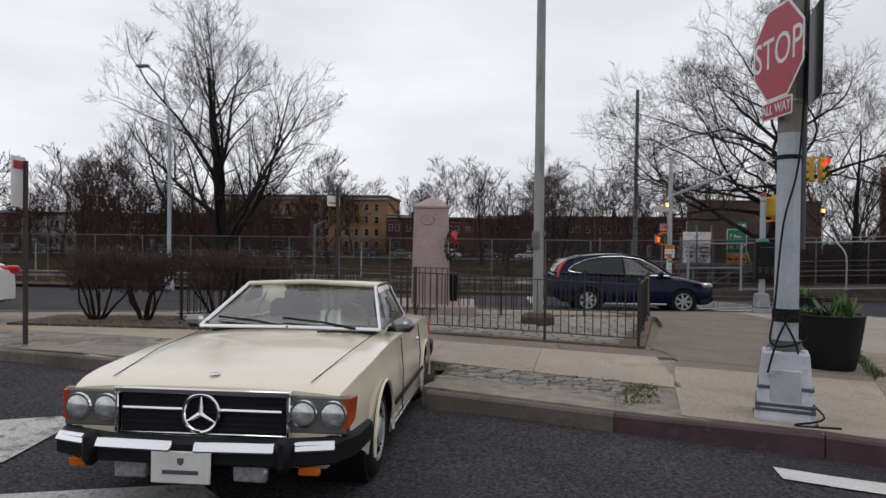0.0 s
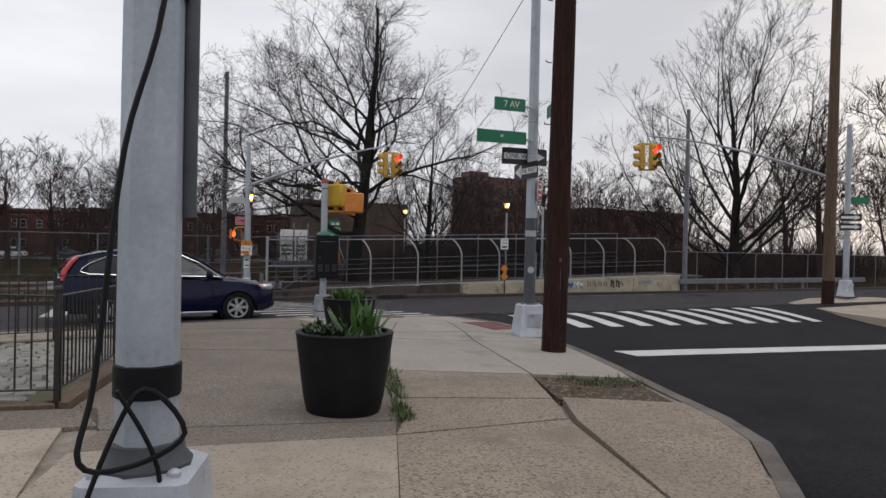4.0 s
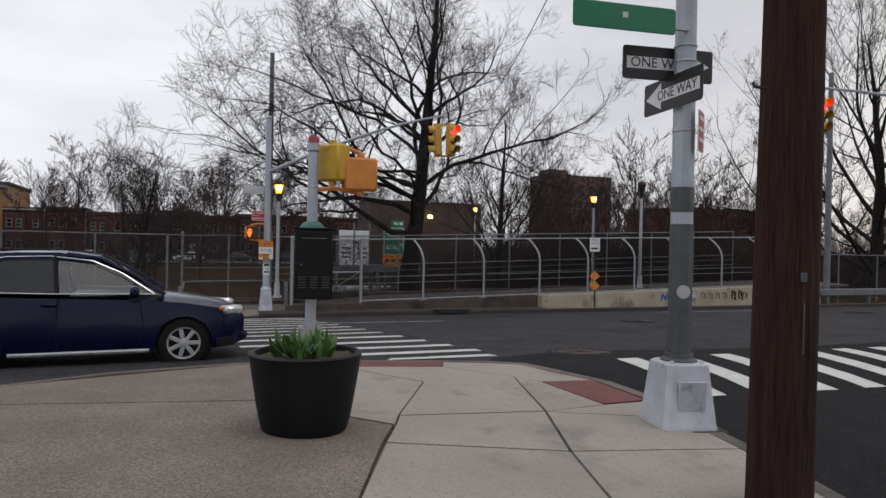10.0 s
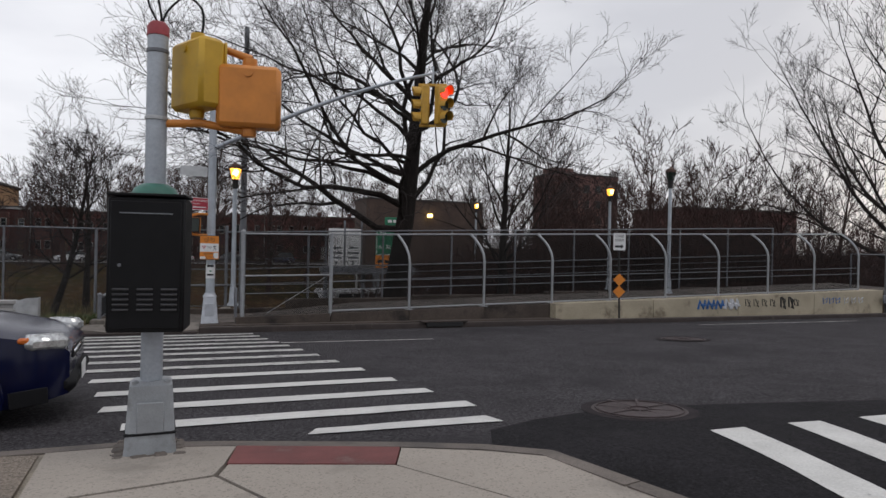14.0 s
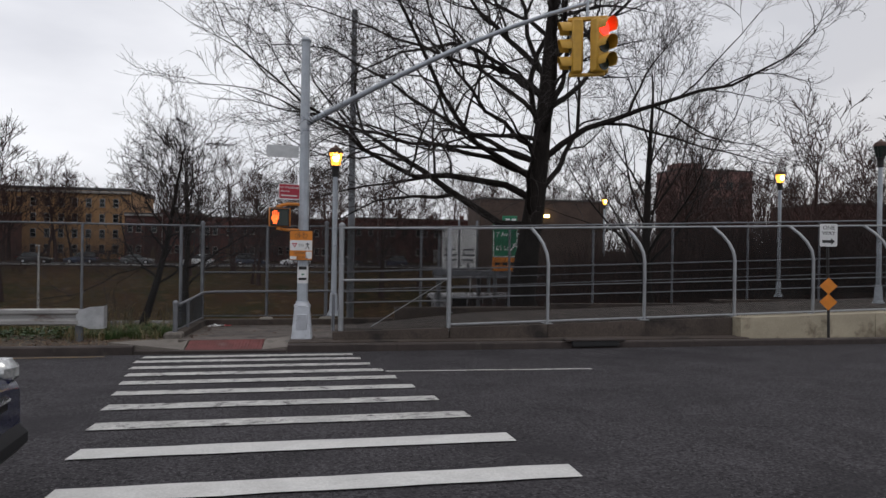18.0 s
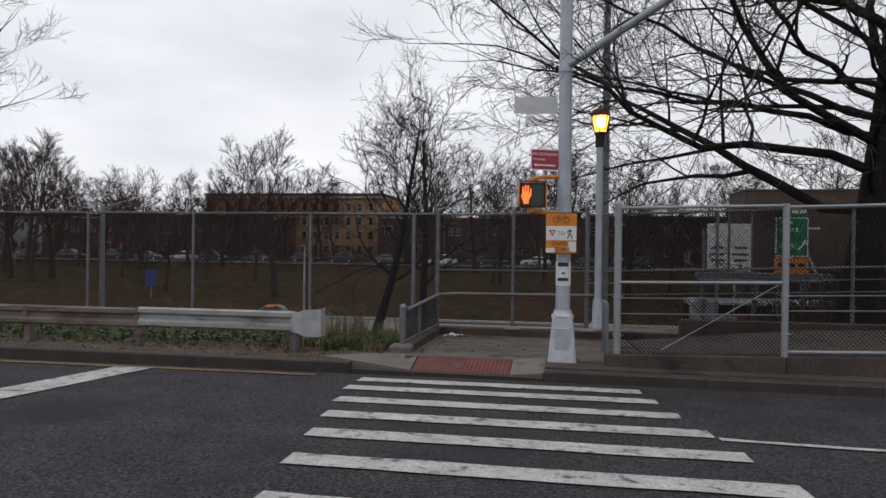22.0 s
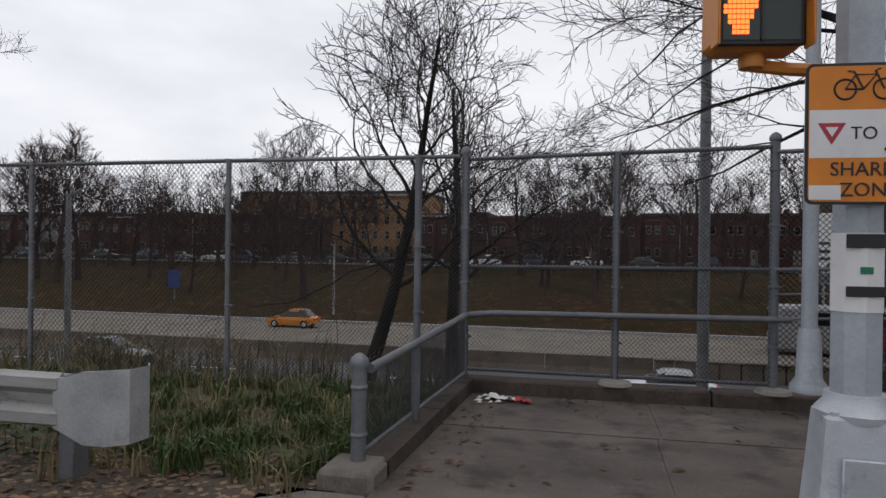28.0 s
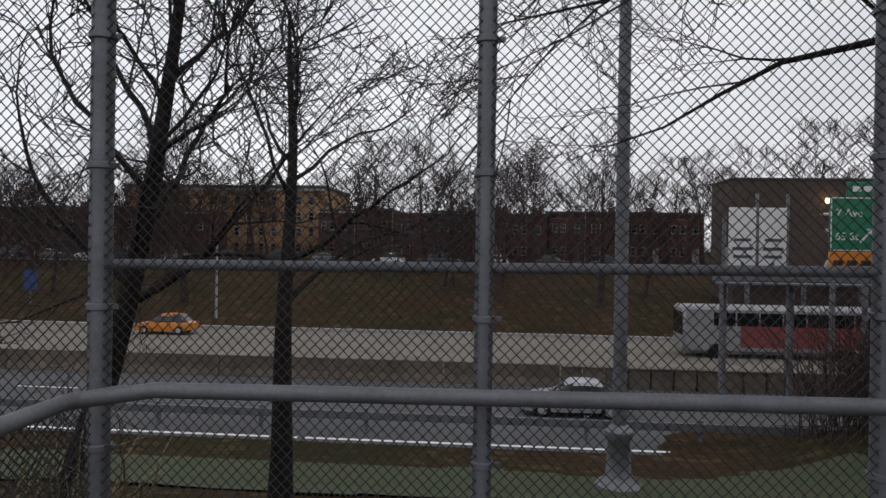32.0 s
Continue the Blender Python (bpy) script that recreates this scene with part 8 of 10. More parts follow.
def suv(at, paint_m, label):
    car = thing("suv_car", label, "car", at=at)
    xs_ = [2.17, 2.14, 2.05, 1.92, 1.78] + [1.31 + 0.40 * math.cos(a) for a in [math.pi * k / 14 for k in range(15)]] + span(0.85, -0.85, 0.2)[1:-1] + [-1.31 + 0.40 * math.cos(a) for a in [math.pi * k / 14 for k in range(15)]] + [-1.8, -2.0, -2.15, -2.25, -2.31]
    top = ((-2.31, 1.06), (-2.2, 1.10), (-1.0, 1.08), (0.6, 1.05), (1.1, 1.04), (1.5, 0.985), (1.95, 0.885), (2.12, 0.81), (2.17, 0.74))
    sh = ((-2.31, 1.03), (-2.0, 1.06), (-1.0, 1.03), (0.6, 0.99), (1.3, 0.93), (1.9, 0.83), (2.12, 0.76), (2.17, 0.70))
    wd = ((-2.31, 0.78), (-2.2, 0.85), (-1.8, 0.895), (0, 0.905), (1.5, 0.895), (1.9, 0.85), (2.1, 0.74), (2.17, 0.66))
    bt = ((-2.31, 0.44), (-1.8, 0.36), (-1.5, 0.27), (1.5, 0.25), (1.8, 0.27), (2.17, 0.34))
    part("body", body_loft(xs_, top, sh, wd, bt, ((1.31, 0.385, 0.345), (-1.31, 0.385, 0.345)), 0.06, 0.05), paint_m, car)
    part("underbody", Geo().box((-0.05, 0, 0.45), (4.0, 1.36, 0.34), None, 0.05), M_BLACK, car)
    for sx in (1, -1):
        for sy in (1, -1):
            part("wheel_well", Geo().lathe([(0.39, -0.16), (0.395, 0.16)], 24), M_BLACK, car, at=pose(sx * 1.31, sy * 0.68, 0.35, 90))
            pts = [(sx * 1.31 + 0.395 * math.cos(a), sy * 0.905, 0.345 + 0.395 * math.sin(a)) for a in [math.pi * k / 18 for k in range(-1, 20)]]
            part("arch_lip", Geo().tube(pts, 0.014, 5), paint_m, car)
            wheel(car, sx * 1.31, sy * 0.79, 0.355, 0.225, 7)
    belt = ((-2.25, 1.09), (1.0, 1.045))
    roof = ((-2.22, 1.12), (-2.08, 1.32), (-1.9, 1.46), (-1.5, 1.57), (-0.9, 1.635), (-0.3, 1.64), (0.2, 1.57), (0.62, 1.35), (1.05, 1.06))
    wb = ((-2.25, 0.72), (-1.8, 0.80), (0, 0.83), (1.1, 0.77))
    wr_ = ((-2.25, 0.62), (-1.8, 0.62), (-0.6, 0.645), (0.2, 0.62), (1.05, 0.74))
    cx_ = [1.05, 0.92, 0.77, 0.62, 0.48, 0.35, 0.2, 0.05, -0.1, -0.3, -0.55, -0.8, -1.05, -1.3, -1.5, -1.7, -1.9, -2.0, -2.08, -2.15, -2.22]
    cab_ = cabin_loft(cx_, belt, roof, wb, wr_)
    part("windscreen", subset(cab_, lambda c: c.x > 0.2 and abs(c.y) < lerp_table(wb, c.x) - 0.02 and c.z > 1.2 - 0.3 * 1 and c.z > lerp_table(roof, c.x) - 0.06), M_GLASS_SMOKE, car)
    for sy in (1, -1):
        part("front_side_glass", subset(cab_, lambda c: -0.3 < c.x and sy * c.y > 0.5 and c.z < lerp_table(roof, c.x) - 0.03), M_GLASS_CLEAR, car)
        part("rear_side_glass", subset(cab_, lambda c: c.x <= -0.3 and sy * c.y > 0.45 and c.z < lerp_table(roof, c.x) - 0.03), M_CAR_GLASS, car, "dark privacy glass")
    part("rear_glass", subset(cab_, lambda c: c.x < -1.9 and abs(c.y) <= 0.45), M_CAR_GLASS, car)
    grown = cabin_loft(cx_, belt, roof, wb, wr_, grow=0.01)
    part("roof_panel", subset(grown, lambda c: c.z > lerp_table(roof, c.x) - 0.075 and -2.0 < c.x < 0.2), paint_m, car)
    for sy in (1, -1):
        part("rear_quarter", subset(grown, lambda c: c.x < -1.72 and c.z < lerp_table(roof, c.x) and sy * c.y > 0.4 and c.x < -1.72 - 0.25 * (1.5 - c.z)), paint_m, car)
    for sy in (1, -1):
        part("pillar", Geo().tube([(1.05, sy * 0.772, 1.05), (0.62, sy * 0.70, 1.335), (0.2, sy * 0.635, 1.555), (-0.2, sy * 0.655, 1.615)], 0.026, 8), paint_m, car)
        part("middle_pillar", Geo().tube([(-0.3, sy * 0.832, 1.07), (-0.34, sy * 0.66, 1.6)], 0.03, 6), M_BLACK, car)
        # bright line round the side glass
        arc = [(0.92, 0.79, 1.055), (0.48, 0.745, 1.36), (0.12, 0.69, 1.52), (-0.4, 0.67, 1.58), (-0.9, 0.675, 1.565), (-1.35, 0.70, 1.48), (-1.68, 0.745, 1.34), (-1.83, 0.785, 1.22), (-1.84, 0.80, 1.17), (-1.7, 0.818, 1.12), (-0.4, 0.845, 1.075), (0.92, 0.80, 1.055)]
        part("bright_window_trim", Geo().tube([(x, sy * (y + 0.012), z) for x, y, z in arc], 0.009, 6), M_CHROME, car)
        part("door_handle", Geo().box((-0.38, sy * 0.90, 0.93), (0.2, 0.035, 0.035), None, 0.01), paint_m, car)
        part("door_handle", Geo().box((-1.2, sy * 0.895, 0.95), (0.2, 0.035, 0.035), None, 0.01), paint_m, car)
        for pts in ([(0.72, 0.87, 1.02), (0.78, 0.905, 0.6), (0.7, 0.89, 0.32)], [(-0.28, 0.86, 1.03), (-0.3, 0.908, 0.6), (-0.28, 0.89, 0.32)], [(-0.95, 0.88, 1.0), (-0.98, 0.9, 0.8), (-0.92, 0.895, 0.72)]):
            part("door_seam", Geo().tube([(x, sy * (y + 0.003), z) for x, y, z in pts], 0.005, 4), M_BLACK, car)
        part("sill_bar", Geo().tube([(0.85, sy * 0.86, 0.27), (-0.85, sy * 0.86, 0.27)], 0.035, 8), M_GALV, car, "bright step bar")
        mi = part("door_mirror", Geo().box((0.66, sy * 0.97, 1.1), (0.12, 0.2, 0.15), None, 0.04), paint_m, car)
        part("headlamp", Geo().box((1.98, sy * 0.70, 0.80), (0.36, 0.2, 0.15), sy * -28, 0.05), M_LAMP_GLASS, car)
        part("amber_lamp", Geo().box((1.84, sy * 0.815, 0.83), (0.10, 0.05, 0.06), sy * -10, 0.02), M_AMBER, car)
        part("tail_lamp", Geo().tube([(-2.16, sy * 0.79, 0.98), (-2.12, sy * 0.745, 1.18), (-2.0, sy * 0.69, 1.36), (-1.88, sy * 0.65, 1.455)], [0.05, 0.055, 0.045, 0.025], 8), M_TAIL_RED, car, "tall red tail lamp")
        panel_strip([(1.75, sy * 0.9, 0.34), (2.02, sy * 0.8, 0.36)], 0.14, 0.02, "bumper_corner", M_BLACK, car)
        panel_strip([(-1.72, sy * 0.9, 0.40), (-2.12, sy * 0.87, 0.46)], 0.16, 0.02, "bumper_corner", M_BLACK, car)
    part("front_bumper", Geo().box((2.14, 0, 0.42), (0.16, 1.4, 0.18), None, 0.06), M_BLACK, car)
    part("grille", Geo().box((2.13, 0, 0.66), (0.1, 0.95, 0.13), None, 0.03), M_BLACK, car)
    part("grille_bar", Geo().box((2.185, 0, 0.68), (0.02, 0.9, 0.03), None, 0.008), M_CHROME, car)
    part("number_plate", Geo().box((2.225, 0, 0.45), (0.012, 0.32, 0.15), None, 0.003), M_SIGN_WHITE, car)
    part("roof_rack", Geo().tube([(-0.2, 0.5, 1.66), (-1.4, 0.5, 1.64)], 0.015, 6), M_BLACK, car)
    for sy in (1, -1):
        part("seat_back", Geo().box((-0.25, sy * 0.36, 1.05), (0.15, 0.48, 0.7), Matrix.Rotation(radians(-12), 3, "Y"), 0.05), M_BLACK, car)
    return car


def plain_car(at, paint_m, label, group="", tall=0.0, name="parked_car"):
    """A far-off saloon (tall: an estate's roof)."""
    car = thing(name, label, "car", group, at=at)
    xs_ = [2.2, 2.1, 1.9, 1.75] + [1.35 + 0.36 * math.cos(a) for a in [math.pi * k / 8 for k in range(9)]] + [0.6, 0, -0.6] + [-1.35 + 0.36 * math.cos(a) for a in [math.pi * k / 8 for k in range(9)]] + [-1.9, -2.15, -2.25]
    top = ((-2.25, 0.85), (-2.0, 0.98), (-1.0, 1.0), (0.9, 0.97), (1.6, 0.88), (2.1, 0.74), (2.2, 0.62))
    sh = ((-2.25, 0.8), (-1.9, 0.9), (0.9, 0.9), (1.7, 0.8), (2.2, 0.6))
    wd = ((-2.25, 0.7), (-1.9, 0.86), (1.6, 0.87), (2.0, 0.8), (2.2, 0.62))
    bt = ((-2.25, 0.38), (-1.7, 0.26), (1.7, 0.22), (2.2, 0.3))
    part("body", body_loft(xs_, top, sh, wd, bt, ((1.35, 0.34, 0.31), (-1.35, 0.34, 0.31)), 0.07, 0.05, 5, 4), paint_m, car)
    part("underbody", Geo().box((0, 0, 0.4), (3.8, 1.3, 0.3)), M_BLACK, car, smooth=False)
    rt = 1.44 + tall
    roof = ((-1.75 - tall, 1.0), (-1.1 - tall * 2, rt - 0.05), (-0.5, rt), (0.1, rt - 0.02), (0.95, 1.0))
    cx_ = [0.95, 0.7, 0.4, 0.1, -0.2, -0.5, -0.8, -1.1 - tall * 2, -1.4 - tall, -1.75 - tall]
    cab_ = cabin_loft(cx_, ((-2, 0.99), (1, 0.96)), roof, ((-2, 0.72), (1, 0.76)), ((-2, 0.55), (1, 0.6)), 4, 4)
    part("glass", cab_, M_CAR_GLASS, car)
    part("roof_panel", subset(cabin_loft(cx_, ((-2, 0.99), (1, 0.96)), roof, ((-2, 0.72), (1, 0.76)), ((-2, 0.55), (1, 0.6)), 4, 4, 0.012), lambda c: c.z > rt - 0.1), paint_m, car)
    for sx in (1, -1):
        for sy in (1, -1):
            wh = part("wheel", Geo().lathe([(0.2, -0.1), (0.31, -0.1), (0.32, -0.06), (0.32, 0.06), (0.31, 0.1), (0.2, 0.1)], 16), M_RUBBER, car, at=pose(sx * 1.35, sy * 0.77, 0.32, -90 * sy))
            part("rim", Geo().lathe([(0.2, 0.08), (0.19, 0.105), (0.0, 0.11)], 14), M_GALV, wh)
    for sy in (1, -1):
        part("headlamp", Geo().box((2.08, sy * 0.66, 0.66), (0.2, 0.26, 0.12), sy * -20, 0.03), M_LAMP_GLASS, car)
        part("tail_lamp", Geo().box((-2.18, sy * 0.64, 0.82), (0.16, 0.28, 0.14), sy * 15, 0.03), M_TAIL_RED, car)
    return car
coupe = cream_coupe(pose(-1.504, 5.368, -0.03, 0, -2.0, -90.7) @ Matrix.Scale(0.93, 4))
navy = suv(pose(3.90, 19.55, -0.47, 0, 0, 2.4), M_NAVY_PAINT, "navy blue compact SUV waiting at the crossing")
plain_car(pose(-9.65, 9.25, 0.17, 0, 0, 172), mat("white_car_paint", (0.62, 0.63, 0.64), 0.3, coat=0.5, vary=0.03, scale=2), "white car parked at the end of the island", tall=0.25)
C_SILVER = mat("silver_car_paint", (0.42, 0.43, 0.45), 0.3, 0.5, coat=0.5, vary=0.03, scale=2)
C_BLACK = mat("black_car_paint", (0.012, 0.012, 0.014), 0.3, coat=0.7, vary=0.05, scale=2)
C_TAXI = mat("taxi_yellow_paint", (0.50, 0.17, 0.012), 0.35, coat=0.5, vary=0.03, scale=2)
C_GREY = mat("grey_car_paint", (0.10, 0.105, 0.11), 0.3, 0.3, coat=0.5, vary=0.05, scale=2)
plain_car(pose(10.0, 58.6, -6.41, 0, 0, 180), C_SILVER, "silver saloon on the expressway", "expressway cars", name="car")
plain_car(pose(-18.4, 79.0, -6.39, 0, 0, 180), C_TAXI, "yellow taxi on the far carriageway", "expressway cars", 0.1, name="taxi")
plain_car(pose(-20.5, 59.6, -6.42, 0, 0, 0), C_BLACK, "black car on the expressway", "expressway cars", 0.15, name="car")
rng_ = random.Random(44)
for i, x in enumerate((-100, -93, -86, -79, -70.6, -63, -56.6, -50.6, -45.3, -38, -30, -24, -16.5, -8.1, -0.7, 6, 14, 21)):
    m_ = mat("white_car_paint", (0.6, 0.6, 0.6)) if x in (-50.6, -8.1, 6) else (C_GREY, C_BLACK, mat("dark_blue_car_paint", (0.02, 0.03, 0.06), 0.3, coat=0.6))[i % 3]
    plain_car(pose(x, 119.5 + rng_.uniform(-0.2, 0.2), terrain(x, 119.5) + 0.12, 0, 0, 180 * (i % 2)), m_, "parked car along the upper street", "parked cars", 0.15 * (i % 3))
bus = thing("coach_bus", "white and maroon coach on the far carriageway", "bus", "", at=pose(25.0, 75.6, -6.42, 0, 0, 180))
M_BUS_RED = mat("maroon_bus_paint", (0.19, 0.045, 0.045), 0.4, vary=0.1, scale=1.5, coat=0.4)
part("body", Geo().box((0, 0, 1.85), (12.6, 2.5, 3.0), None, 0.2), mat("dull_white_bus_paint", (0.22, 0.22, 0.23), 0.45, vary=0.1, scale=1.5), bus)
part("side_panel", Geo().box((-1.6, 1.252, 1.6), (8.6, 0.02, 1.7), None, 0.008), M_BUS_RED, bus)
part("side_panel", Geo().box((-1.6, -1.252, 1.6), (8.6, 0.02, 1.7), None, 0.008), M_BUS_RED, bus)
for k in range(7):
    for sy in (1, -1):
        part("window", Geo().box((-5.0 + k * 1.45, sy * 1.256, 2.55), (1.35, 0.02, 0.85), None, 0.006), M_CAR_GLASS, bus)
part("windscreen", Geo().box((6.29, 0, 2.2), (0.05, 2.2, 1.5), None, 0.02), M_CAR_GLASS, bus)
for x in (4.2, -3.6):
    for sy in (1, -1):
        part("wheel", Geo().lathe([(0.3, -0.14), (0.48, -0.14), (0.5, -0.08), (0.5, 0.08), (0.48, 0.14), (0.3, 0.14)], 18), M_RUBBER, bus, at=pose(x, sy * 1.12, 0.5, -90 * sy))

# ---- the cutting: expressway, barriers, bank ----


M_EXPRESSWAY_PALE = mat("pale_expressway_concrete", (0.155, 0.140, 0.120), 0.9, spec=0.2, vary=0.15, scale=0.3, fine=0.15, fine_scale=12, stain=(0.115, 0.105, 0.092), stain_at=0.55, stain_scale=0.5)
solo("road_expressway", sheet(span(-160, 120, 8), [52.9, 56, 60, 64.6], lambda x, y: -6.25 - 0.3 * (y - 48.5) / 15.5 + 0.04), M_EXPRESSWAY, "grey expressway carriageway in the cutting", "road", kind="structure")
solo("road_expressway_far", sheet(span(-160, 120, 8), [64.9, 70, 75, 79, 82.3], lambda x, y: -6.4), M_EXPRESSWAY_PALE, "pale concrete far carriageway of the expressway", "road", kind="structure")
xm = thing("expressway_markings", "white lane lines on the expressway", "road marking", kind="structure")


def xline(x0, x1, y, w=0.16):
    z = -6.25 - 0.3 * (y - 48.5) / 15.5 + 0.055
    part("lane_line", Geo().add([(x0, y - w / 2, z), (x1, y - w / 2, z), (x1, y + w / 2, z), (x0, y + w / 2, z)], [(0, 1, 2, 3)]), M_SIGN_WHITE, xm, smooth=False)


for y in (53.3, 56.5):
    for k in range(10):
        xline(-120 + k * 20, -100.2 + k * 20, y, 0.2)
for k in range(16):
    xline(-100 + k * 12, -97 + k * 12, 60.2)


def jersey(x0, x1, y, z, h, m, parent, w=0.55):
    pr = [(-w / 2, 0), (-w / 2, 0.08), (-w * 0.2, h * 0.4), (-w * 0.14, h), (w * 0.14, h), (w * 0.2, h * 0.4), (w / 2, 0.08), (w / 2, 0)]
    g = Geo()
    k = len(pr)
    for x in (x0, x1):
        g.v += [(x, y + a, z + b) for a, b in pr]
    g.f = [(i, (i + 1) % k, (i + 1) % k + k, i + k) for i in range(k)] + [tuple(range(k)), tuple(range(2 * k - 1, k - 1, -1))]
    part("barrier_block", g, m, parent, smooth=False)


jb2 = thing("concrete_barrier", "brown stained concrete barrier between the carriageways", "barrier")
M_BARRIER_OLD = mat("brown_stained_barrier", (0.115, 0.092, 0.072), 0.9, vary=0.25, scale=0.7, stain=(0.05, 0.042, 0.036), stain_at=0.57, stain_scale=1.0, bump=0.2, bump_scale=12, rand=0.15)
edge_kerb = thing("kerb_expressway", "pale kerb along the far edge of the expressway", "kerb", kind="structure")
x = -110.0
while x < 60:
    if x < 8:
        jersey(x + 0.03, x + 5.97, 64.75, -6.56, 1.12, M_BARRIER_OLD, jb2, 0.5)
    part("kerb_stone", Geo().box((x + 3, 82.5, -6.32), (5.98, 0.35, 0.34), None, 0.03), M_TRIM, edge_kerb)
    x += 6.0
x = 10.0
while x < 60:
    part("barrier_block", Geo().box((x + 0.55, 64.6, -6.08), (1.04, 0.5, 1.1), None, 0.05), M_BARRIER_OLD, jb2)
    part("barrier_cap", Geo().box((x + 0.55, 64.6, -5.48), (1.1, 0.58, 0.1), None, 0.02), M_BARRIER_OLD, jb2)
    x += 1.12
post_g = Geo().box((0, 0, 0.5), (0.14, 0.12, 1.0))
xg = thing("expressway_guard_rail", "steel guard rail along the near edge of the expressway", "guard rail")
pm_ = post_g.mesh("post", M_GALV_OLD, False)
part("beam", Geo().box((-20, 54.5, -5.75), (160, 0.06, 0.3), None, 0.02), M_GALV_OLD, xg)
for k in range(40):
    part("post", pm_, None, xg, at=pose(-98 + k * 4, 54.6, -6.5))
# lamp pole with a short arm at the near edge of the expressway
el = thing("lamp_pole", "grey lamp pole with a short upward arm beside the expressway", "street lamp")
part("pole", Geo().tube([(-13.2, 48.0, -6.6), (-13.2, 48.0, 2.5)], [0.14, 0.1], 10), M_GALV_OLD, el)
part("arm", Geo().tube([(-13.2, 48.0, 2.35), (-12.8, 48.0, 2.6), (-12.3, 48.0, 2.75)], [0.05, 0.045, 0.04], 6), M_GALV_OLD, el)
part("brace", Geo().tube([(-13.2, 48.0, 2.1), (-12.6, 48.0, 2.66)], 0.03, 6), M_GALV_OLD, el)
# thin white lamp standards in the median
for x, y in ((-17.25, 80.3), (-62, 80.3), (25, 80.3)):
    ls = thing("lamp_standard", "slim white lamp standard beside the expressway", "street lamp", "expressway lamps")
    part("pole", Geo().tube([(x, 85.3, -7.3), (x, 85.3, 0.7)], [0.13, 0.08], 8), M_TRIM, ls)
    part("lamp_head", Geo().box((x, 85.0, 0.75), (0.25, 0.7, 0.12), None, 0.04), M_GALV, ls)

# ---- the upper street and its houses ----
solo("road_upper_street", sheet(span(-160, 60, 4), [114.5, 118, 122, 124.5], lambda x, y: -2.05 + 0.02 * (y - 114.5)), M_ASPHALT, "street at the top of the far bank", "road", kind="structure")
ur = thing("bank_rail", "pale rail along the top of the far bank", "rail")
part("rail", Geo().box((-40, 112.4, -1.85), (220, 0.1, 0.18), None, 0.03), M_TRIM, ur)


def window_unit(parent, x, y, z, w=0.9, h=1.25, m=None):
    fr = part("window", Geo().box((x, y, z), (w, 0.12, h), None, 0.02), m or M_TRIM, parent)
    part("pane", Geo().box((x, y - 0.065, z + h * 0.235), (w - 0.14, 0.02, h * 0.43)), M_CAR_GLASS, fr, smooth=False)
    part("pane", Geo().box((x, y - 0.065, z - h * 0.235), (w - 0.14, 0.02, h * 0.43)), M_CAR_GLASS, fr, smooth=False)
    part("sill", Geo().box((x, y - 0.06, z - h / 2 - 0.05), (w + 0.16, 0.2, 0.09)), M_CONC, fr, smooth=False)


def row_house(x, y, z, w, h, seed, wall=None):
    rng = random.Random(seed)
    ho = thing("row_house", "pale rendered two-storey row house" if wall else "two-storey dark red brick row house with white windows", "house", "row houses", at=pose(x, y, z))
    part("wall", Geo().box((0, 5, h / 2 - 1), (w - 0.05, 10, h + 2)), wall or M_BRICK_HOUSE, ho, smooth=False)
    part("roof", Geo().box((0, 5, h + 0.1), (w + 0.1, 10.2, 0.22), None, 0.03), M_ROOF, ho)
    part("cornice", Geo().box((0, -0.1, h - 0.2), (w, 0.3, 0.3), None, 0.05), M_TRIM if rng.random() < 0.3 else M_BRICK_HOUSE, ho)
    part("bay", Geo().box((-w * 0.2, -0.45, h * 0.45), (w * 0.46, 0.9, h * 0.88), None, 0.15), wall or M_BRICK_HOUSE, ho)
    for zz in (h * 0.27, h * 0.70):
        for k in (-1, 1):
            window_unit(ho, -w * 0.2 + k * w * 0.11, -0.93, zz, 0.8, 1.3)
    window_unit(ho, w * 0.28, -0.06, h * 0.70, 0.85, 1.3)
    dr = part("door", Geo().box((w * 0.28, -0.06, h * 0.2), (1.0, 0.14, 2.1), None, 0.02), M_TRIM if rng.random() < 0.4 else M_POLE_BROWN, ho)
    part("stoop", Geo().box((w * 0.28, -0.9, 0.25), (1.3, 1.6, 0.6), None, 0.03), M_CONC, ho)
    if rng.random() < 0.6:
        part("downpipe", Geo().cyl((w * 0.49, -0.1, 0), (w * 0.49, -0.1, h), 0.06, n=6), M_TRIM, ho)
    if rng.random() < 0.5:
        part("chimney", Geo().box((w * 0.3, 6, h + 0.6), (0.7, 0.7, 1.2), None, 0.03), M_BRICK_HOUSE, ho)
    return ho


x, i = -128.0, 0
while x < 14.0:
    if not -42 < x < -20.5:
        row_house(x, 134.5, -2.0, 6.0, 8.0 + 0.35 * math.sin(i * 2.1), i, M_TRIM if -99.5 < x < -90 else None)
    x += 6.05
    i += 1
for k in range(4):
    row_house(17.3 + 6.05 * k, 136.0, -2.0, 6.0, 8.2, 60 + k)
tan = thing("apartment_building", "four-storey tan brick apartment building with a stone cornice", "building", at=pose(-59, 142, -2))
part("wall", Geo().box((18, 9, 5.6), (36, 18, 13.4)), M_BRICK_TAN, tan, smooth=False)
part("roof", Geo().box((18, 9, 12.5), (36.6, 18.6, 0.5), None, 0.08), M_ROOF, tan)
part("cornice", Geo().box((18, -0.2, 11.9), (36.2, 0.5, 0.5), None, 0.1), M_CONC, tan)
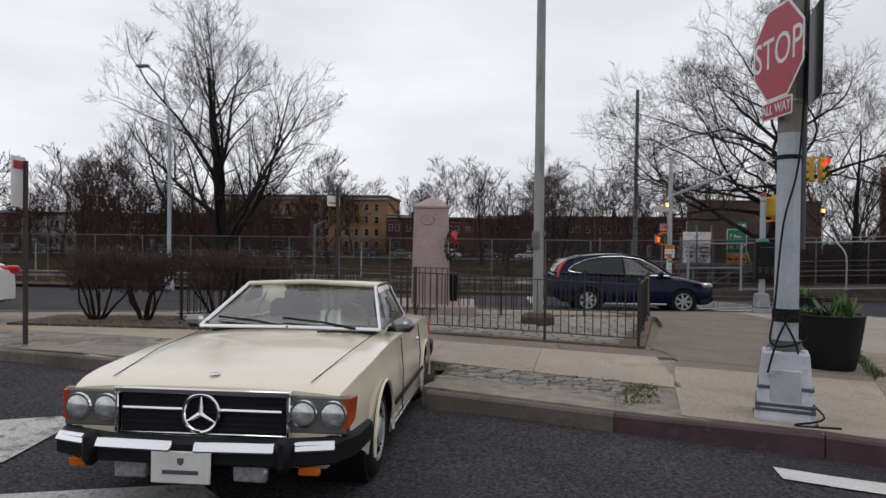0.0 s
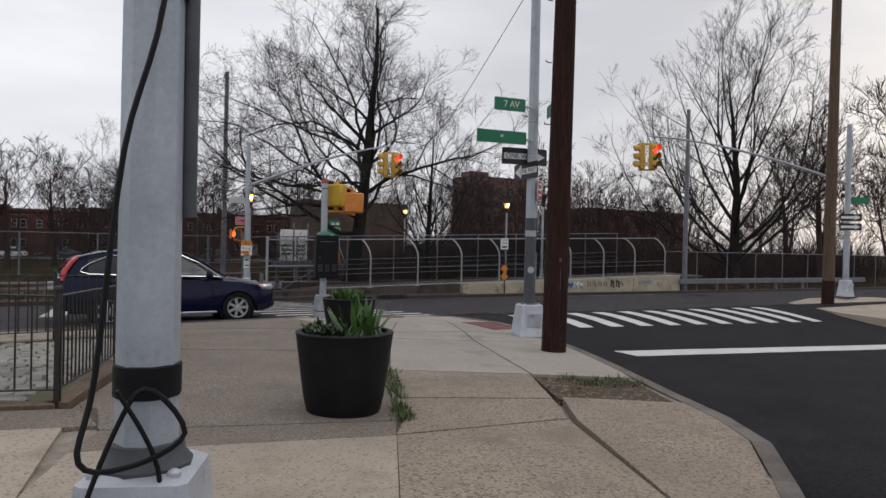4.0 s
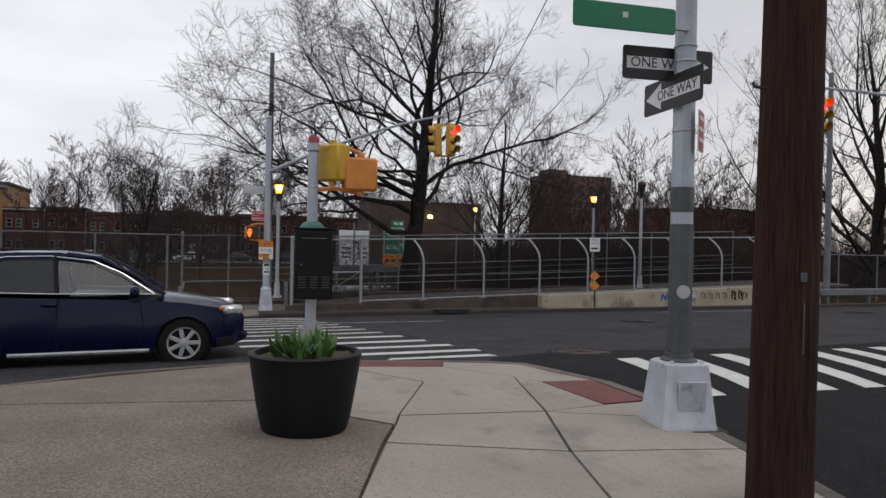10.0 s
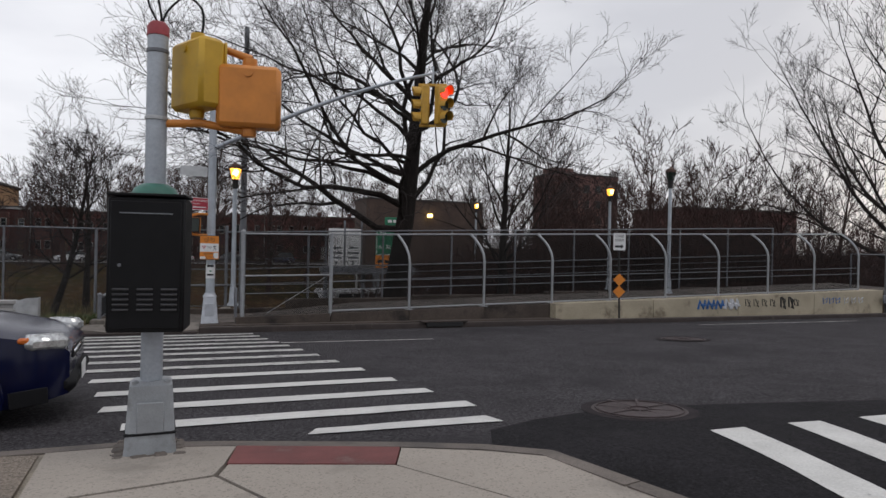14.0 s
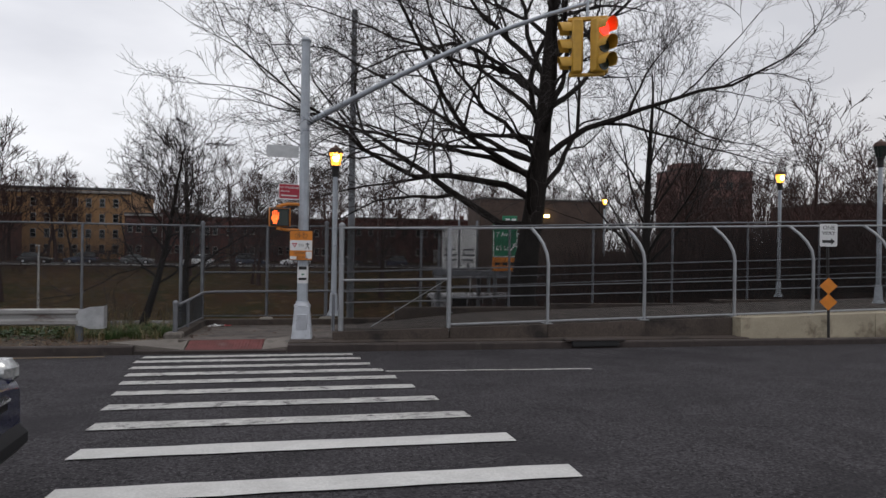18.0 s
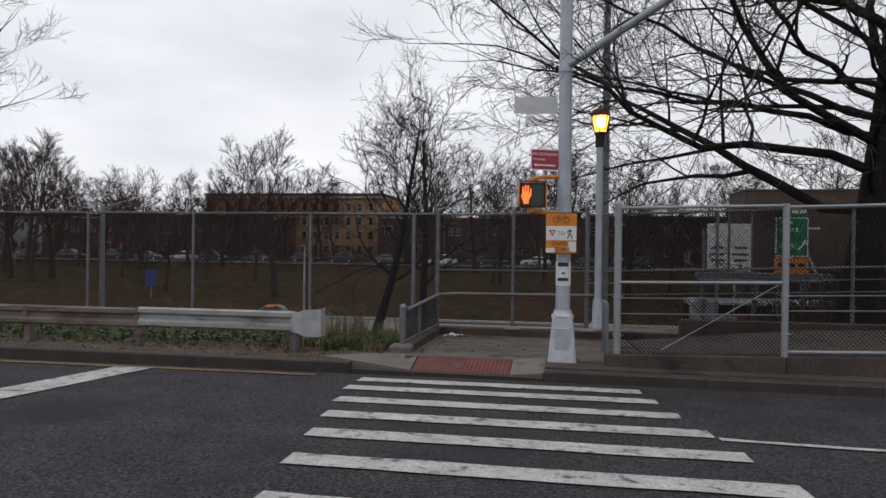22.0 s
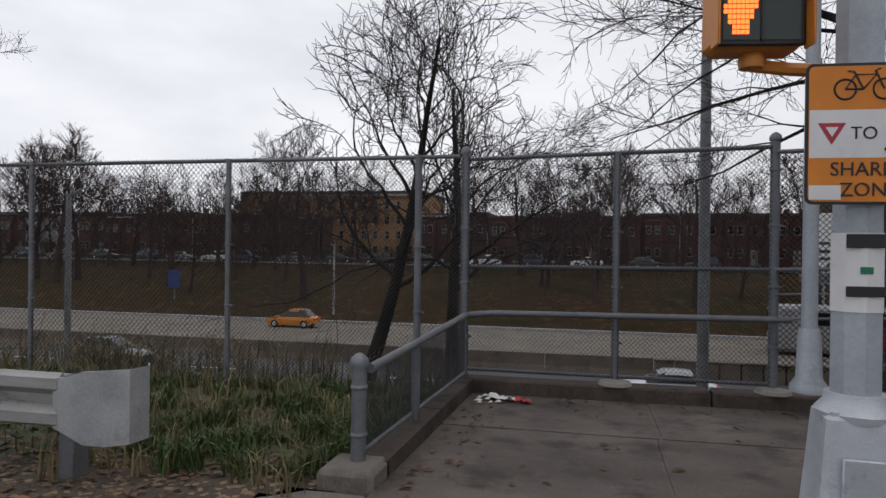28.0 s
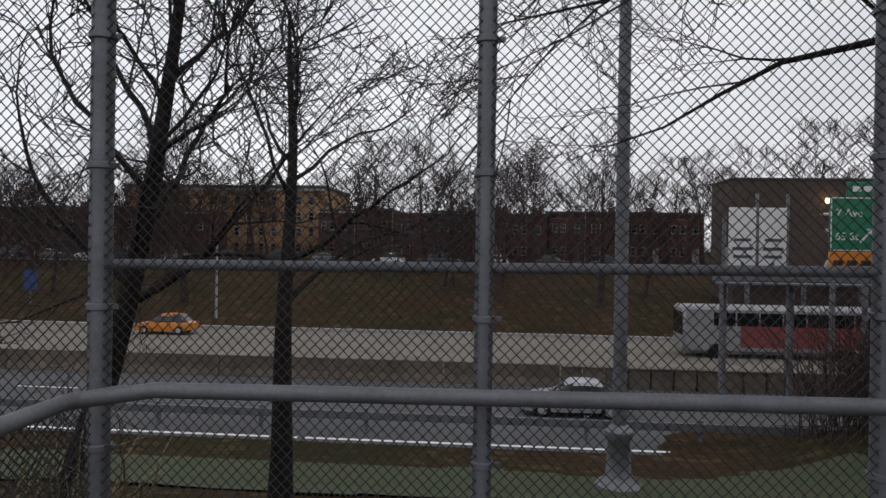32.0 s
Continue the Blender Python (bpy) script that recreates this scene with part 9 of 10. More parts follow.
for k in range(14):
    for f in range(4):
        window_unit(tan, 5.0 + k * 2.2, -0.05, 2.0 + f * 2.7, 0.9, 1.5)
# red brick with the distance haze put into its colour, so paler and pinker
M_BRICK_HAZED = mat("haze_paled_brick", (0.150, 0.080, 0.072), 0.9, vary=0.2, scale=0.4, fine=0.15, fine_scale=5)
big = thing("apartment_building", "tall plain red brick apartment block in the distance", "building", at=pose(72, 122, -2))
part("wall", Geo().box((7.25, 4, 8), (14.5, 8, 19.2)), M_BRICK_HAZED, big, smooth=False)
part("roof", Geo().box((7.25, 4, 17.7), (14.7, 8.2, 0.3), None, 0.05), M_ROOF, big)
part("bulkhead", Geo().box((3.2, 4, 18.4), (4.6, 4, 1.3), None, 0.05), M_BRICK_HAZED, big)
for k in range(5):
    for f in range(5):
        window_unit(big, 2.0 + k * 2.6, -0.05, 3.0 + f * 3.0, 1.3, 1.5, M_ROOF)
big2 = thing("apartment_building", "long low red brick block among distant trees", "building", at=pose(95, 112, -2))
part("wall", Geo().box((14, 8, 5), (28, 16, 13)), M_BRICK_HOUSE, big2, smooth=False)
part("roof", Geo().box((14, 8, 11.6), (28.4, 16.4, 0.4), None, 0.06), M_ROOF, big2)
for k in range(9):
    for f in range(3):
        window_unit(big2, 2.2 + k * 2.9, -0.05, 2.4 + f * 3.0, 1.3, 1.5, M_ROOF)

# ---- exit sign, gantry and dark depot beyond the expressway ----
M_DEPOT = mat("brown_depot_wall", (0.06, 0.040, 0.032), 0.9, vary=0.25, scale=0.5, fine=0.15, fine_scale=5)
dep = thing("depot_building", "brown depot building beside the expressway", "building", at=pose(28.0, 93, -7))
part("wall", Geo().box((8, 3, 7.0), (16, 6, 14.2)), M_DEPOT, dep, smooth=False)
part("roof", Geo().box((8, 3, 14.15), (16.2, 6.2, 0.2), None, 0.04), M_ROOF, dep)
part("platform", Geo().box((8, -1.2, 5.9), (16, 2.4, 0.3), None, 0.03), M_DEPOT, dep)
part("lower_wall", Geo().box((8, -0.1, 2.5), (16, 0.2, 5.6)), M_DEPOT, dep, smooth=False)
for k in range(4):
    part("platform_leg", Geo().cyl((0.6 + k * 4.8, -2.2, 0), (0.6 + k * 4.8, -2.2, 5.8), 0.22, n=8), M_GALV_OLD, dep)
part("wall_lamp", Geo().box((8.4, -0.2, 12.2), (0.6, 0.4, 0.4), None, 0.06), M_GLOW_CORE, dep, "lit amber wall lamp")
ex = thing("exit_sign", "green expressway exit sign with an orange panel", "sign", at=pose(20.2, 57.0, 0))
part("board", Geo().box((0, 0, 1.6), (1.66, 0.1, 2.1), None, 0.03), M_SIGN_GREEN, ex)
for c, s in (((0, -0.06, 2.6), (1.58, 0.02, 0.04)), ((0, -0.06, 0.6), (1.58, 0.02, 0.04)), ((-0.78, -0.06, 1.6), (0.04, 0.02, 2.0)), ((0.78, -0.06, 1.6), (0.04, 0.02, 2.0))):
    part("border", Geo().box(c, s), M_SIGN_WHITE, ex, smooth=False)
lettering("7 Ave", 0.42, M_SIGN_WHITE, ex, pose(-0.12, -0.06, 2.02), depth=0.01)
lettering("65 St", 0.42, M_SIGN_WHITE, ex, pose(-0.2, -0.06, 1.12), depth=0.01)
part("arrow_stem", Geo().box((0.48, -0.07, 1.15), (0.09, 0.02, 0.6), Matrix.Rotation(radians(40), 3, "Y")), M_SIGN_WHITE, ex, smooth=False)
part("arrow_head", Geo().extrude([(0.5, 1.42), (0.74, 1.46), (0.72, 1.18)], -0.075, -0.06), M_SIGN_WHITE, ex, smooth=False)
part("orange_panel", Geo().box((0, -0.01, 0.1), (1.66, 0.09, 0.88), None, 0.02), M_SIGN_ORANGE, ex)
for k in range(3):
    part("print_bar", Geo().box((-0.5 + k * 0.5, -0.06, 0.12), (0.36, 0.02, 0.2)), M_SIGN_BLACK, ex, smooth=False)
part("tab", Geo().box((0.3, 0, 2.95), (1.0, 0.08, 0.55), None, 0.02), M_SIGN_GREEN, ex)
for k in range(2):
    part("print_bar", Geo().box((0.15 + k * 0.4, -0.05, 2.95), (0.3, 0.02, 0.2)), M_SIGN_WHITE, ex, smooth=False)
for sx in (-0.6, 0.6):
    part("leg", Geo().cyl((sx, 0.12, -6.6), (sx, 0.12, 2.5), 0.11, n=8), M_GALV_OLD, ex)
gan = thing("sign_gantry", "grey gantry beside the expressway with two white panels", "gantry", at=pose(0, 60.0, 0))
for k in range(2):
    cx = 17.22 + 1.27 * k
    pn = part("white_panel", Geo().box((cx, 0, 1.02), (1.12, 0.1, 2.75), None, 0.02), M_SIGN_WHITE, gan, "white panel with dark print")
    for j, (w, z) in enumerate(((0.7, 1.0), (0.85, 0.62), (0.75, 0.28))):
        part("print_bar", Geo().box((cx, -0.06, z), (w, 0.02, 0.13)), M_PRIMER, pn, smooth=False)
    part("arrow_stem", Geo().box((cx, -0.06, -0.1), (0.12, 0.02, 0.3)), M_PRIMER, pn, smooth=False)
    part("panel_post", Geo().box((cx + 0.64, 0.1, 1.2), (0.12, 0.12, 3.6), None, 0.01), M_GALV_OLD, gan)
part("beam", Geo().box((19.8, 0.1, -0.6), (7.4, 0.5, 0.36), None, 0.03), M_GALV_OLD, gan)
part("walkway", Geo().box((19.8, -0.5, -0.85), (7.4, 0.8, 0.1), None, 0.02), M_GALV_OLD, gan)
for x in (16.5, 19.3, 22.9):
    part("leg", Geo().cyl((x, 0.1, -6.6), (x, 0.1, -0.6), 0.16, n=10), M_GALV_OLD, gan)
part("leg", Geo().cyl((16.5, 0.1, -0.6), (16.5, 0.1, 2.0), 0.09, n=8), M_GALV_OLD, gan)
for pts in (((20.6, 0.1, -0.4), (21.6, 0.1, 2.1)), ((21.6, 0.1, 2.1), (22.6, 0.1, -0.4)), ((20.5, 0.1, 2.15), (22.8, 0.1, 2.15)), ((20.7, 0.1, 1.5), (22.2, 0.1, -0.3))):
    part("brace", Geo().cyl(pts[0], pts[1], 0.06, n=6), M_GALV, gan)

# ---- right-hand corner across the side street ----
corner = thing("pavement_corner", "pavement at the far corner of the side street", "pavement", kind="structure")
cp = [(23.0, 17.4), (21.2, 14.6), (20.4, 11.5), (20.6, 5.0), (24.5, 5.0), (29.0, 14.0), (29.5, 18.3), (26.0, 18.6)]
part("slab", Geo().prism(cp, lambda x, y: road_z(22, 14) + 0.17, lambda x, y: -1.4), M_WALK, corner, smooth=False)
gr2 = thing("guard_rail", "galvanised guard rail on the far verge", "guard rail", "")
for k in range(7):
    part("post", Geo().box((30.6 + k * 2.5, 28.6 - 0.03 * k, -0.5), (0.12, 0.14, 0.7), None, 0.01), M_GALV_OLD, gr2)
part("beam", Geo().box((38.5, 28.4, -0.28), (17, 0.08, 0.3), None, 0.03), M_GALV_OLD, gr2)
fence_far = thing("chain_link_fence", "distant chain-link fence on the far verge", "fence")
for k in range(12):
    part("post", Geo().cyl((31 + k * 2.6, 30.4, -0.9), (31 + k * 2.6, 30.4, 1.3), 0.03, n=8), M_GALV_OLD, fence_far)
part("top_rail", Geo().cyl((31, 30.4, 1.3), (62, 30.4, 1.3), 0.022, n=6), M_GALV_OLD, fence_far)
part("wire_mesh", chain_link((31, 30.4), (62, 30.4), (-0.9, -0.9), (1.3, 1.3), 0.13, 0.003), M_WIRE, fence_far, kind="stuff", smooth=False)
tpr = thing("tall_pole", "tall grey steel pole at the end of the cream wall", "pole")
part("shaft", Geo().tube([(30.7, 28.7, -1), (30.7, 28.7, 9)], [0.14, 0.1], 10), M_GALV_OLD, tpr)

# ---- verge between the far kerb and the fence ----


def verge_z(x, y):
    k = -0.765
    return k - 0.075 * max(0.0, y - 30.2) + 0.035 * noise.noise(Vector((x * 0.9, y * 0.9, 2.0))) - (0.35 if y > 33.9 else 0.0)


def ragged(lo, hi, seed):
    return lambda x, y: lo + 0.35 * noise.noise(Vector((x * 0.7, seed, 0.0))) < y < hi


soil = sheet(span(-40, 2.5, 0.35) + span(2.7, 5.1, 0.1), span(28.85, 30, 0.12) + span(30.2, 34.2, 0.3), lambda x, y: verge_z(x, y))
soil.f = [q for q in soil.f if not (min(soil.v[i][0] for i in q) > 4.15 + max(0.0, soil.v[q[0]][1] - 28.9) and max(soil.v[i][1] for i in q) < 29.66)]
solo("verge_soil", soil, M_SOIL, "bare soil and leaf litter on the verge", "ground", kind="structure")
solo("verge_grass", sheet(span(-40, 5.08, 0.35), span(29.6, 34.2, 0.3), lambda x, y: verge_z(x, y) + 0.006, ragged(30.1, 34.2, 1.7)), M_GRASS, "rough winter grass on the verge", "ground", kind="structure")
solo("slope_grass", sheet(span(-10, 16, 0.5), span(43.4, 51.6, 0.4), lambda x, y: terrain(x, y) + 0.06, lambda x, y: 43.8 + 0.8 * noise.noise(Vector((x * 0.5, 3.3, 0))) < y < 48.2 + 0.8 * noise.noise(Vector((x * 0.4, 9.3, 0)))), mat("green_slope_grass", (0.022, 0.040, 0.009), 0.95, color2=(0.035, 0.036, 0.012), scale=0.8, fine=0.4, fine_scale=18, bump=0.8, bump_scale=20), "green grass strip on the slope", "ground", kind="structure")


def blades(areas, seed, zf, w=0.006):
    """Curved grass blades, each four triangles."""
    rng = random.Random(seed)
    g = Geo()
    for x0, x1, y0, y1, h0, h1, tufts, per in areas:
        for k in range(tufts):
            cx, cy = rng.uniform(x0, x1), rng.uniform(y0, y1)
            hh = rng.uniform(h0, h1)
            for j in range(per):
                x, y = cx + rng.gauss(0, 0.06), cy + rng.gauss(0, 0.06)
                z = zf(x, y) - 0.01
                a = rng.uniform(0, 6.283)
                l = rng.uniform(0.15, 0.9)
                h = hh * rng.uniform(0.6, 1.15)
                d = Vector((math.cos(a), math.sin(a), 0))
                s = Vector((-math.sin(a), math.cos(a), 0)) * w * rng.uniform(0.7, 1.3)
                b = Vector((x, y, z))
                m_ = b + d * h * l * 0.3 + Vector((0, 0, h * 0.6))
                t = b + d * h * l + Vector((0, 0, h * (1.0 - 0.35 * l)))
                g.add([tuple(b - s), tuple(b + s), tuple(m_ + s * 0.8), tuple(m_ - s * 0.8), tuple(t)], [(0, 1, 2, 3), (3, 2, 4)])
    return g


solo("verge_grass_blades", blades(((3.5, 5.0, 29.7, 33.0, 0.09, 0.26, 110, 40), (1.2, 3.6, 30.1, 33.2, 0.08, 0.20, 120, 30), (-3, 1.2, 29.9, 33.2, 0.1, 0.22, 240, 14), (-13, -3, 29.8, 33.2, 0.1, 0.2, 260, 12), (-30, -13, 29.8, 33.2, 0.1, 0.2, 240, 10)), 21, verge_z), M_BLADE, "lush green grass tufts on the verge", "grass", kind="stuff", smooth=False)
solo("dry_grass_blades", blades(((3.3, 5.05, 29.3, 33.1, 0.12, 0.3, 70, 12), (-8, 3.5, 29.7, 33.3, 0.15, 0.5, 240, 8), (-30, -8, 29.8, 33.3, 0.15, 0.45, 200, 8), (-1, 5, 33.2, 33.9, 0.3, 0.8, 120, 7)), 22, verge_z), M_BLADE_DRY, "dry grass stalks on the verge", "grass", kind="stuff", smooth=False)


def leaves(areas, seed, zf):
    rng = random.Random(seed)
    g = Geo()
    for x0, x1, y0, y1, count in areas:
        for k in range(count):
            x, y = rng.uniform(x0, x1), rng.uniform(y0, y1)
            z = zf(x, y) + 0.008
            a, s = rng.uniform(0, 6.283), rng.uniform(0.018, 0.045)
            c_, d_ = math.cos(a) * s, math.sin(a) * s
            t = rng.uniform(0, 0.02)
            g.add([(x - c_, y - d_, z), (x + d_ * 0.5, y - c_ * 0.5, z + t), (x + c_, y + d_, z + t * 0.4), (x - d_ * 0.5, y + c_ * 0.5, z + rng.uniform(0, 0.015))], [(0, 1, 2), (0, 2, 3)])
    return g


solo("leaf_litter", leaves(((3.0, 4.25, 28.9, 30.2, 300), (4.25, 5.05, 29.7, 30.2, 90), (-6, 3.2, 28.95, 30.0, 620), (-24, -6, 29.1, 30.2, 420), (1, 4.4, 29.4, 33, 760), (4.4, 5, 29.75, 33, 140)), 23, verge_z), M_LITTER, "dead brown leaves along the kerb", "leaf litter", kind="stuff", smooth=False)
solo("leaf_litter", leaves(((5.36, 5.7, 29.6, 32.7, 70), (5.4, 8.4, 32.4, 32.75, 60), (5.6, 8.2, 29.8, 32.4, 26), (8.5, 16, 29.4, 30.2, 60)), 24, far_walk_z), M_LITTER, "scattered dead leaves on the landing", "leaf litter", kind="stuff", smooth=False)
dk = Geo()
rg = random.Random(31)
for k in range(1500):
    x, y = rg.uniform(-7, 3.2), rg.uniform(29.55, 30.3)
    z = verge_z(x, y) + rg.uniform(0.02, 0.2)
    a, s = rg.uniform(0, 6.283), rg.uniform(0.02, 0.05)
    c_, d_ = math.cos(a) * s, math.sin(a) * s
    dk.add([(x - c_, y - d_, z), (x + d_ * 0.6, y - c_ * 0.6, z + 0.02), (x + c_, y + d_, z + 0.01), (x - d_ * 0.6, y + c_ * 0.6, z - 0.01)], [(0, 1, 2), (0, 2, 3)])
solo("ivy_patch", dk, M_LEAF_DARK, "dark ivy under the guard rail", "ground cover", kind="stuff", smooth=False)

# litter on the landing
bag = thing("paper_bag", "crumpled white and red paper bag by the plinth", "litter")
for x0, x1, m in ((5.52, 5.78, M_SIGN_WHITE), (5.78, 5.94, mat("red_printed_paper", (0.36, 0.03, 0.035), 0.6, vary=0.2, scale=14))):
    g = sheet(span(x0, x1, 0.02), span(32.46, 32.60, 0.02), lambda x, y: far_walk_z(x, y) + 0.03 + 0.035 * noise.noise(Vector((x * 17, y * 19, 1.0))) + 0.02 * noise.noise(Vector((x * 45, y * 41, 2.0))))
    g.v = [(x + 0.02 * noise.noise(Vector((x * 9, y * 31, 5.0))), y + 0.05 * noise.noise(Vector((x * 8, 3.0, 5.0))) - 0.3 * (x - 5.75), z) for x, y, z in g.v]
    part("paper", g, m, bag, smooth=False)
rg = random.Random(8)
for k in range(9):
    x, y = 5.42 + rg.uniform(0, 0.22), 32.45 + rg.uniform(-0.15, 0.25)
    z = far_walk_z(x, y) + 0.012
    s_ = rg.uniform(0.02, 0.045)
    sc = solo("paper_scrap", Geo().add([(x - s_, y, z), (x, y - s_ * 0.7, z + 0.012), (x + s_, y + s_ * 0.2, z + 0.004), (x, y + s_, z + 0.02)], [(0, 1, 2), (0, 2, 3)]), M_SIGN_WHITE, "small torn scrap of white paper on the landing", "litter", "paper scraps", smooth=False)
# spray-painted tags on the cream wall
def tag(x, z, pts, r, m, nm):
    def wy(xx):
        return 28.72 - 0.012 * (xx - 17) - 0.004
    part(nm, Geo().tube([(x + a, wy(x + a), z + b) for a, b in pts], r, 6), m, wall_2, smooth=False)


M_TAG_BLUE = mat("blue_spray_paint", (0.03, 0.11, 0.30), 0.7, vary=0.2, scale=6)
M_TAG_BLACK = mat("black_spray_paint", (0.02, 0.02, 0.02), 0.7, vary=0.2, scale=6)
M_TAG_PALE = mat("pale_spray_paint", (0.46, 0.47, 0.5), 0.7, vary=0.15, scale=6)
for x, m, r in ((21.1, M_TAG_BLUE, 0.04), (21.45, M_TAG_BLUE, 0.045), (21.8, M_TAG_BLUE, 0.04), (22.15, M_TAG_PALE, 0.07), (22.4, M_TAG_PALE, 0.07)):
    tag(x + 0.9, -0.42, [(0, -0.12), (0.05, 0.14), (0.2, -0.1), (0.26, 0.15), (0.32, 0.0), (0.1, 0.02)], r, m, "spray_tag")
for i, x in enumerate((23.1, 23.45, 23.8, 24.15, 24.6, 24.95, 25.2)):
    k = 1.5 if i in (4, 5) else 1.0
    tag(x + 0.8, -0.36, [(0, 0.12 * k), (0.02, -0.1 * k), (0.14, -0.12 * k), (0.2, 0.05 * k), (0.06, 0.12 * k), (0.22, -0.14 * k)], 0.012 * k * k, M_TAG_BLACK, "spray_tag")
for x in (26.6, 26.9, 27.2, 27.6, 27.95, 28.3):
    tag(x + 0.7, -0.32, [(0, 0.1), (0.03, -0.1), (0.18, -0.06), (0.2, 0.1), (0.08, 0.02)], 0.016, M_TAG_BLUE if x < 27.4 else M_TAG_PALE, "spray_tag")
# drain inlet in the far kerb
drain = thing("storm_drain", "dark rusty storm-drain inlet in the kerb", "drain")
part("opening", Geo().box((13.4, 28.42, -0.79), (1.0, 0.08, 0.11), None, 0.01), M_SIGN_BLACK, drain)
part("lintel", Geo().box((13.4, 28.45, -0.715), (1.3, 0.16, 0.04), None, 0.012), M_KERB_DARK, drain)
# blue information sign on the far bank
bs = thing("blue_sign", "small blue sign on a post on the far bank", "sign", at=pose(-36.5, 88.5, terrain(-36.5, 88.5)))
part("post", Geo().cyl((0, 0, -0.3), (0, 0, 2.6), 0.06, n=8), M_GALV_OLD, bs)
part("plate", Geo().box((0, -0.07, 2.2), (1.4, 0.04, 1.9), None, 0.015), mat("blue_sign_sheet", (0.01, 0.03, 0.14), 0.5, vary=0.1, scale=3), bs)

# ---- trees: bare in winter ----


def bare_tree(seed, height, trunk_r, reach, clear=0.18, limbs=12, levels=4, twig=0.007, ang=(60, 35), upright=0.35, crook=0.2, lean=(0.0, 0.0), spawn=(3, 4), leader=0.85, wander=0.05, bias=1.05, extra=(), side=0.7, kids1=3, drift=0.16, fall=0.62, zig=0.13, twist=0.17, spread=(0.55, 0.95), rise=0.02):
    """Two meshes of one tree: trunk and limbs, and fine twigs. ang: degrees from the trunk of the lowest and the topmost limbs."""
    rng = random.Random(seed)
    wood, fine = Geo(), Geo()
    thin = twig > 0.015
    segs = 3 if not thin else 2

    def rnd():
        return Vector((rng.gauss(0, 1), rng.gauss(0, 1), rng.gauss(0, 1)))

    def sprig(pts, rad):
        """A twig: a slim tube, or on far trees a narrow strip."""
        if not thin:
            fine.tube(pts, rad, 3, False)
            return
        d = (Vector(pts[-1]) - Vector(pts[0])).normalized()
        w = d.cross(rnd()).normalized()
        o = len(fine.v)
        for p, r in zip(pts, rad):
            fine.v += [tuple(Vector(p) - w * r), tuple(Vector(p) + w * r)]
        for i in range(len(pts) - 1):
            fine.f.append((o + 2 * i, o + 2 * i + 1, o + 2 * i + 3, o + 2 * i + 2))

    def twigs(p, d, length, r):
        """A crooked shoot with short side shoots."""
        q, dd = p, d
        pts, rad = [p], [max(r, twig)]
        for i in range(segs):
            dd = (dd + rnd() * twist + Vector((0, 0, 0.05))).normalized()
            q = q + dd * length / segs
            pts.append(q)
            rad.append(max(r * (1 - 0.7 * (i + 1) / segs), twig * 0.6))
            if rng.random() < side:
                s1 = (dd + rnd() * 0.5 + Vector((0, 0, 0.1))).normalized()
                a = q + s1 * length * rng.uniform(0.15, 0.28)
                sprig([q, a, a + (s1 + rnd() * 0.2).normalized() * length * 0.22], [twig * 0.8, twig * 0.65, twig * 0.45])
        sprig(pts, rad)

    def limb(p, d, length, r, level, lift=None):
        """A sinuous limb; each one bends back and forth from joint to joint and forks as it goes."""
        seg = (5, 4, 3, 3)[level - 1] if thin else (10, 7, 5, 4)[level - 1]
        pts, rad, dirs = [p], [r], [d]
        dd, q = d.copy(), p.copy()
        bend = rnd() * crook * 0.3
        swing = dd.cross(rnd()).normalized()
        up = (upright if lift is None else lift) * (1.8 if level == 1 else drift * 5) / seg
        for i in range(seg):
            bend = bend * 0.45 + rnd() * crook * 0.34
            dd = (dd + bend + swing * (zig / level * (1 if i % 2 else -1)) + Vector((0, 0, up))).normalized()
            q = q + dd * length / seg
            pts.append(q)
            dirs.append(dd)
            rad.append(max(r * (1 - 0.86 * ((i + 1) / seg) ** 0.9), twig))
        if r > (0.05 if thin else 0.018):
            wood.tube(pts, rad, (4 if thin else 8) if r > 0.07 else (3 if thin or r <= 0.03 else 5), False)
        else:
            sprig(pts, rad)
        kids = rng.randint(*spawn) + (kids1 if level == 1 else 0)
        roll = rng.uniform(0, 6.28)
        for k in range(kids):
            t = min(0.97, 0.24 + 0.74 * (k + rng.uniform(0.15, 0.85)) / kids)
            i = min(int(t * seg), seg - 1)
            base = pts[i].lerp(pts[i + 1], t * seg - i)
            ax_ = dirs[i + 1]
            roll += math.pi + rng.uniform(-0.8, 0.8)
            out = Matrix.Rotation(roll, 3, ax_) @ ax_.orthogonal().normalized()
            out.z = out.z * 0.65 + 0.12
            a = rng.uniform(*spread)
            nd = (ax_ * math.cos(a) + out * math.sin(a)).normalized()
            ln = length * (0.98 - 0.58 * t) * rng.uniform(0.42, 0.78)
            rr = max(rad[i] * rng.uniform(0.45, 0.66), twig)
            if level >= levels or ln < 0.55:
                twigs(base, nd, max(ln, 0.45), min(rr, twig * 2))
            else:
                limb(base, nd, ln, rr, level + 1)
        for k in range(2):
            twigs(pts[-1], (dirs[-1] + rnd() * 0.3).normalized(), max(length * 0.18, 0.45), rad[-1])

    # trunk
    n = 10
    top = height * leader
    pts, rad = [Vector((0, 0, -0.6)), Vector((0, 0, 0)), Vector((0, 0, 0.35))], [trunk_r * 1.55, trunk_r * 1.4, trunk_r * 1.12]
    q, d = Vector((0, 0, 0.35)), Vector((lean[0], lean[1], 1)).normalized()
    for i in range(n):
        d = (d + Vector((rng.gauss(0, wander), rng.gauss(0, wander), rise))).normalized()
        q = q + d * (top - 0.35) / n
        pts.append(q.copy())
        rad.append(trunk_r * (1 - 0.9 * ((i + 1) / n) ** 0.9) + 0.01)
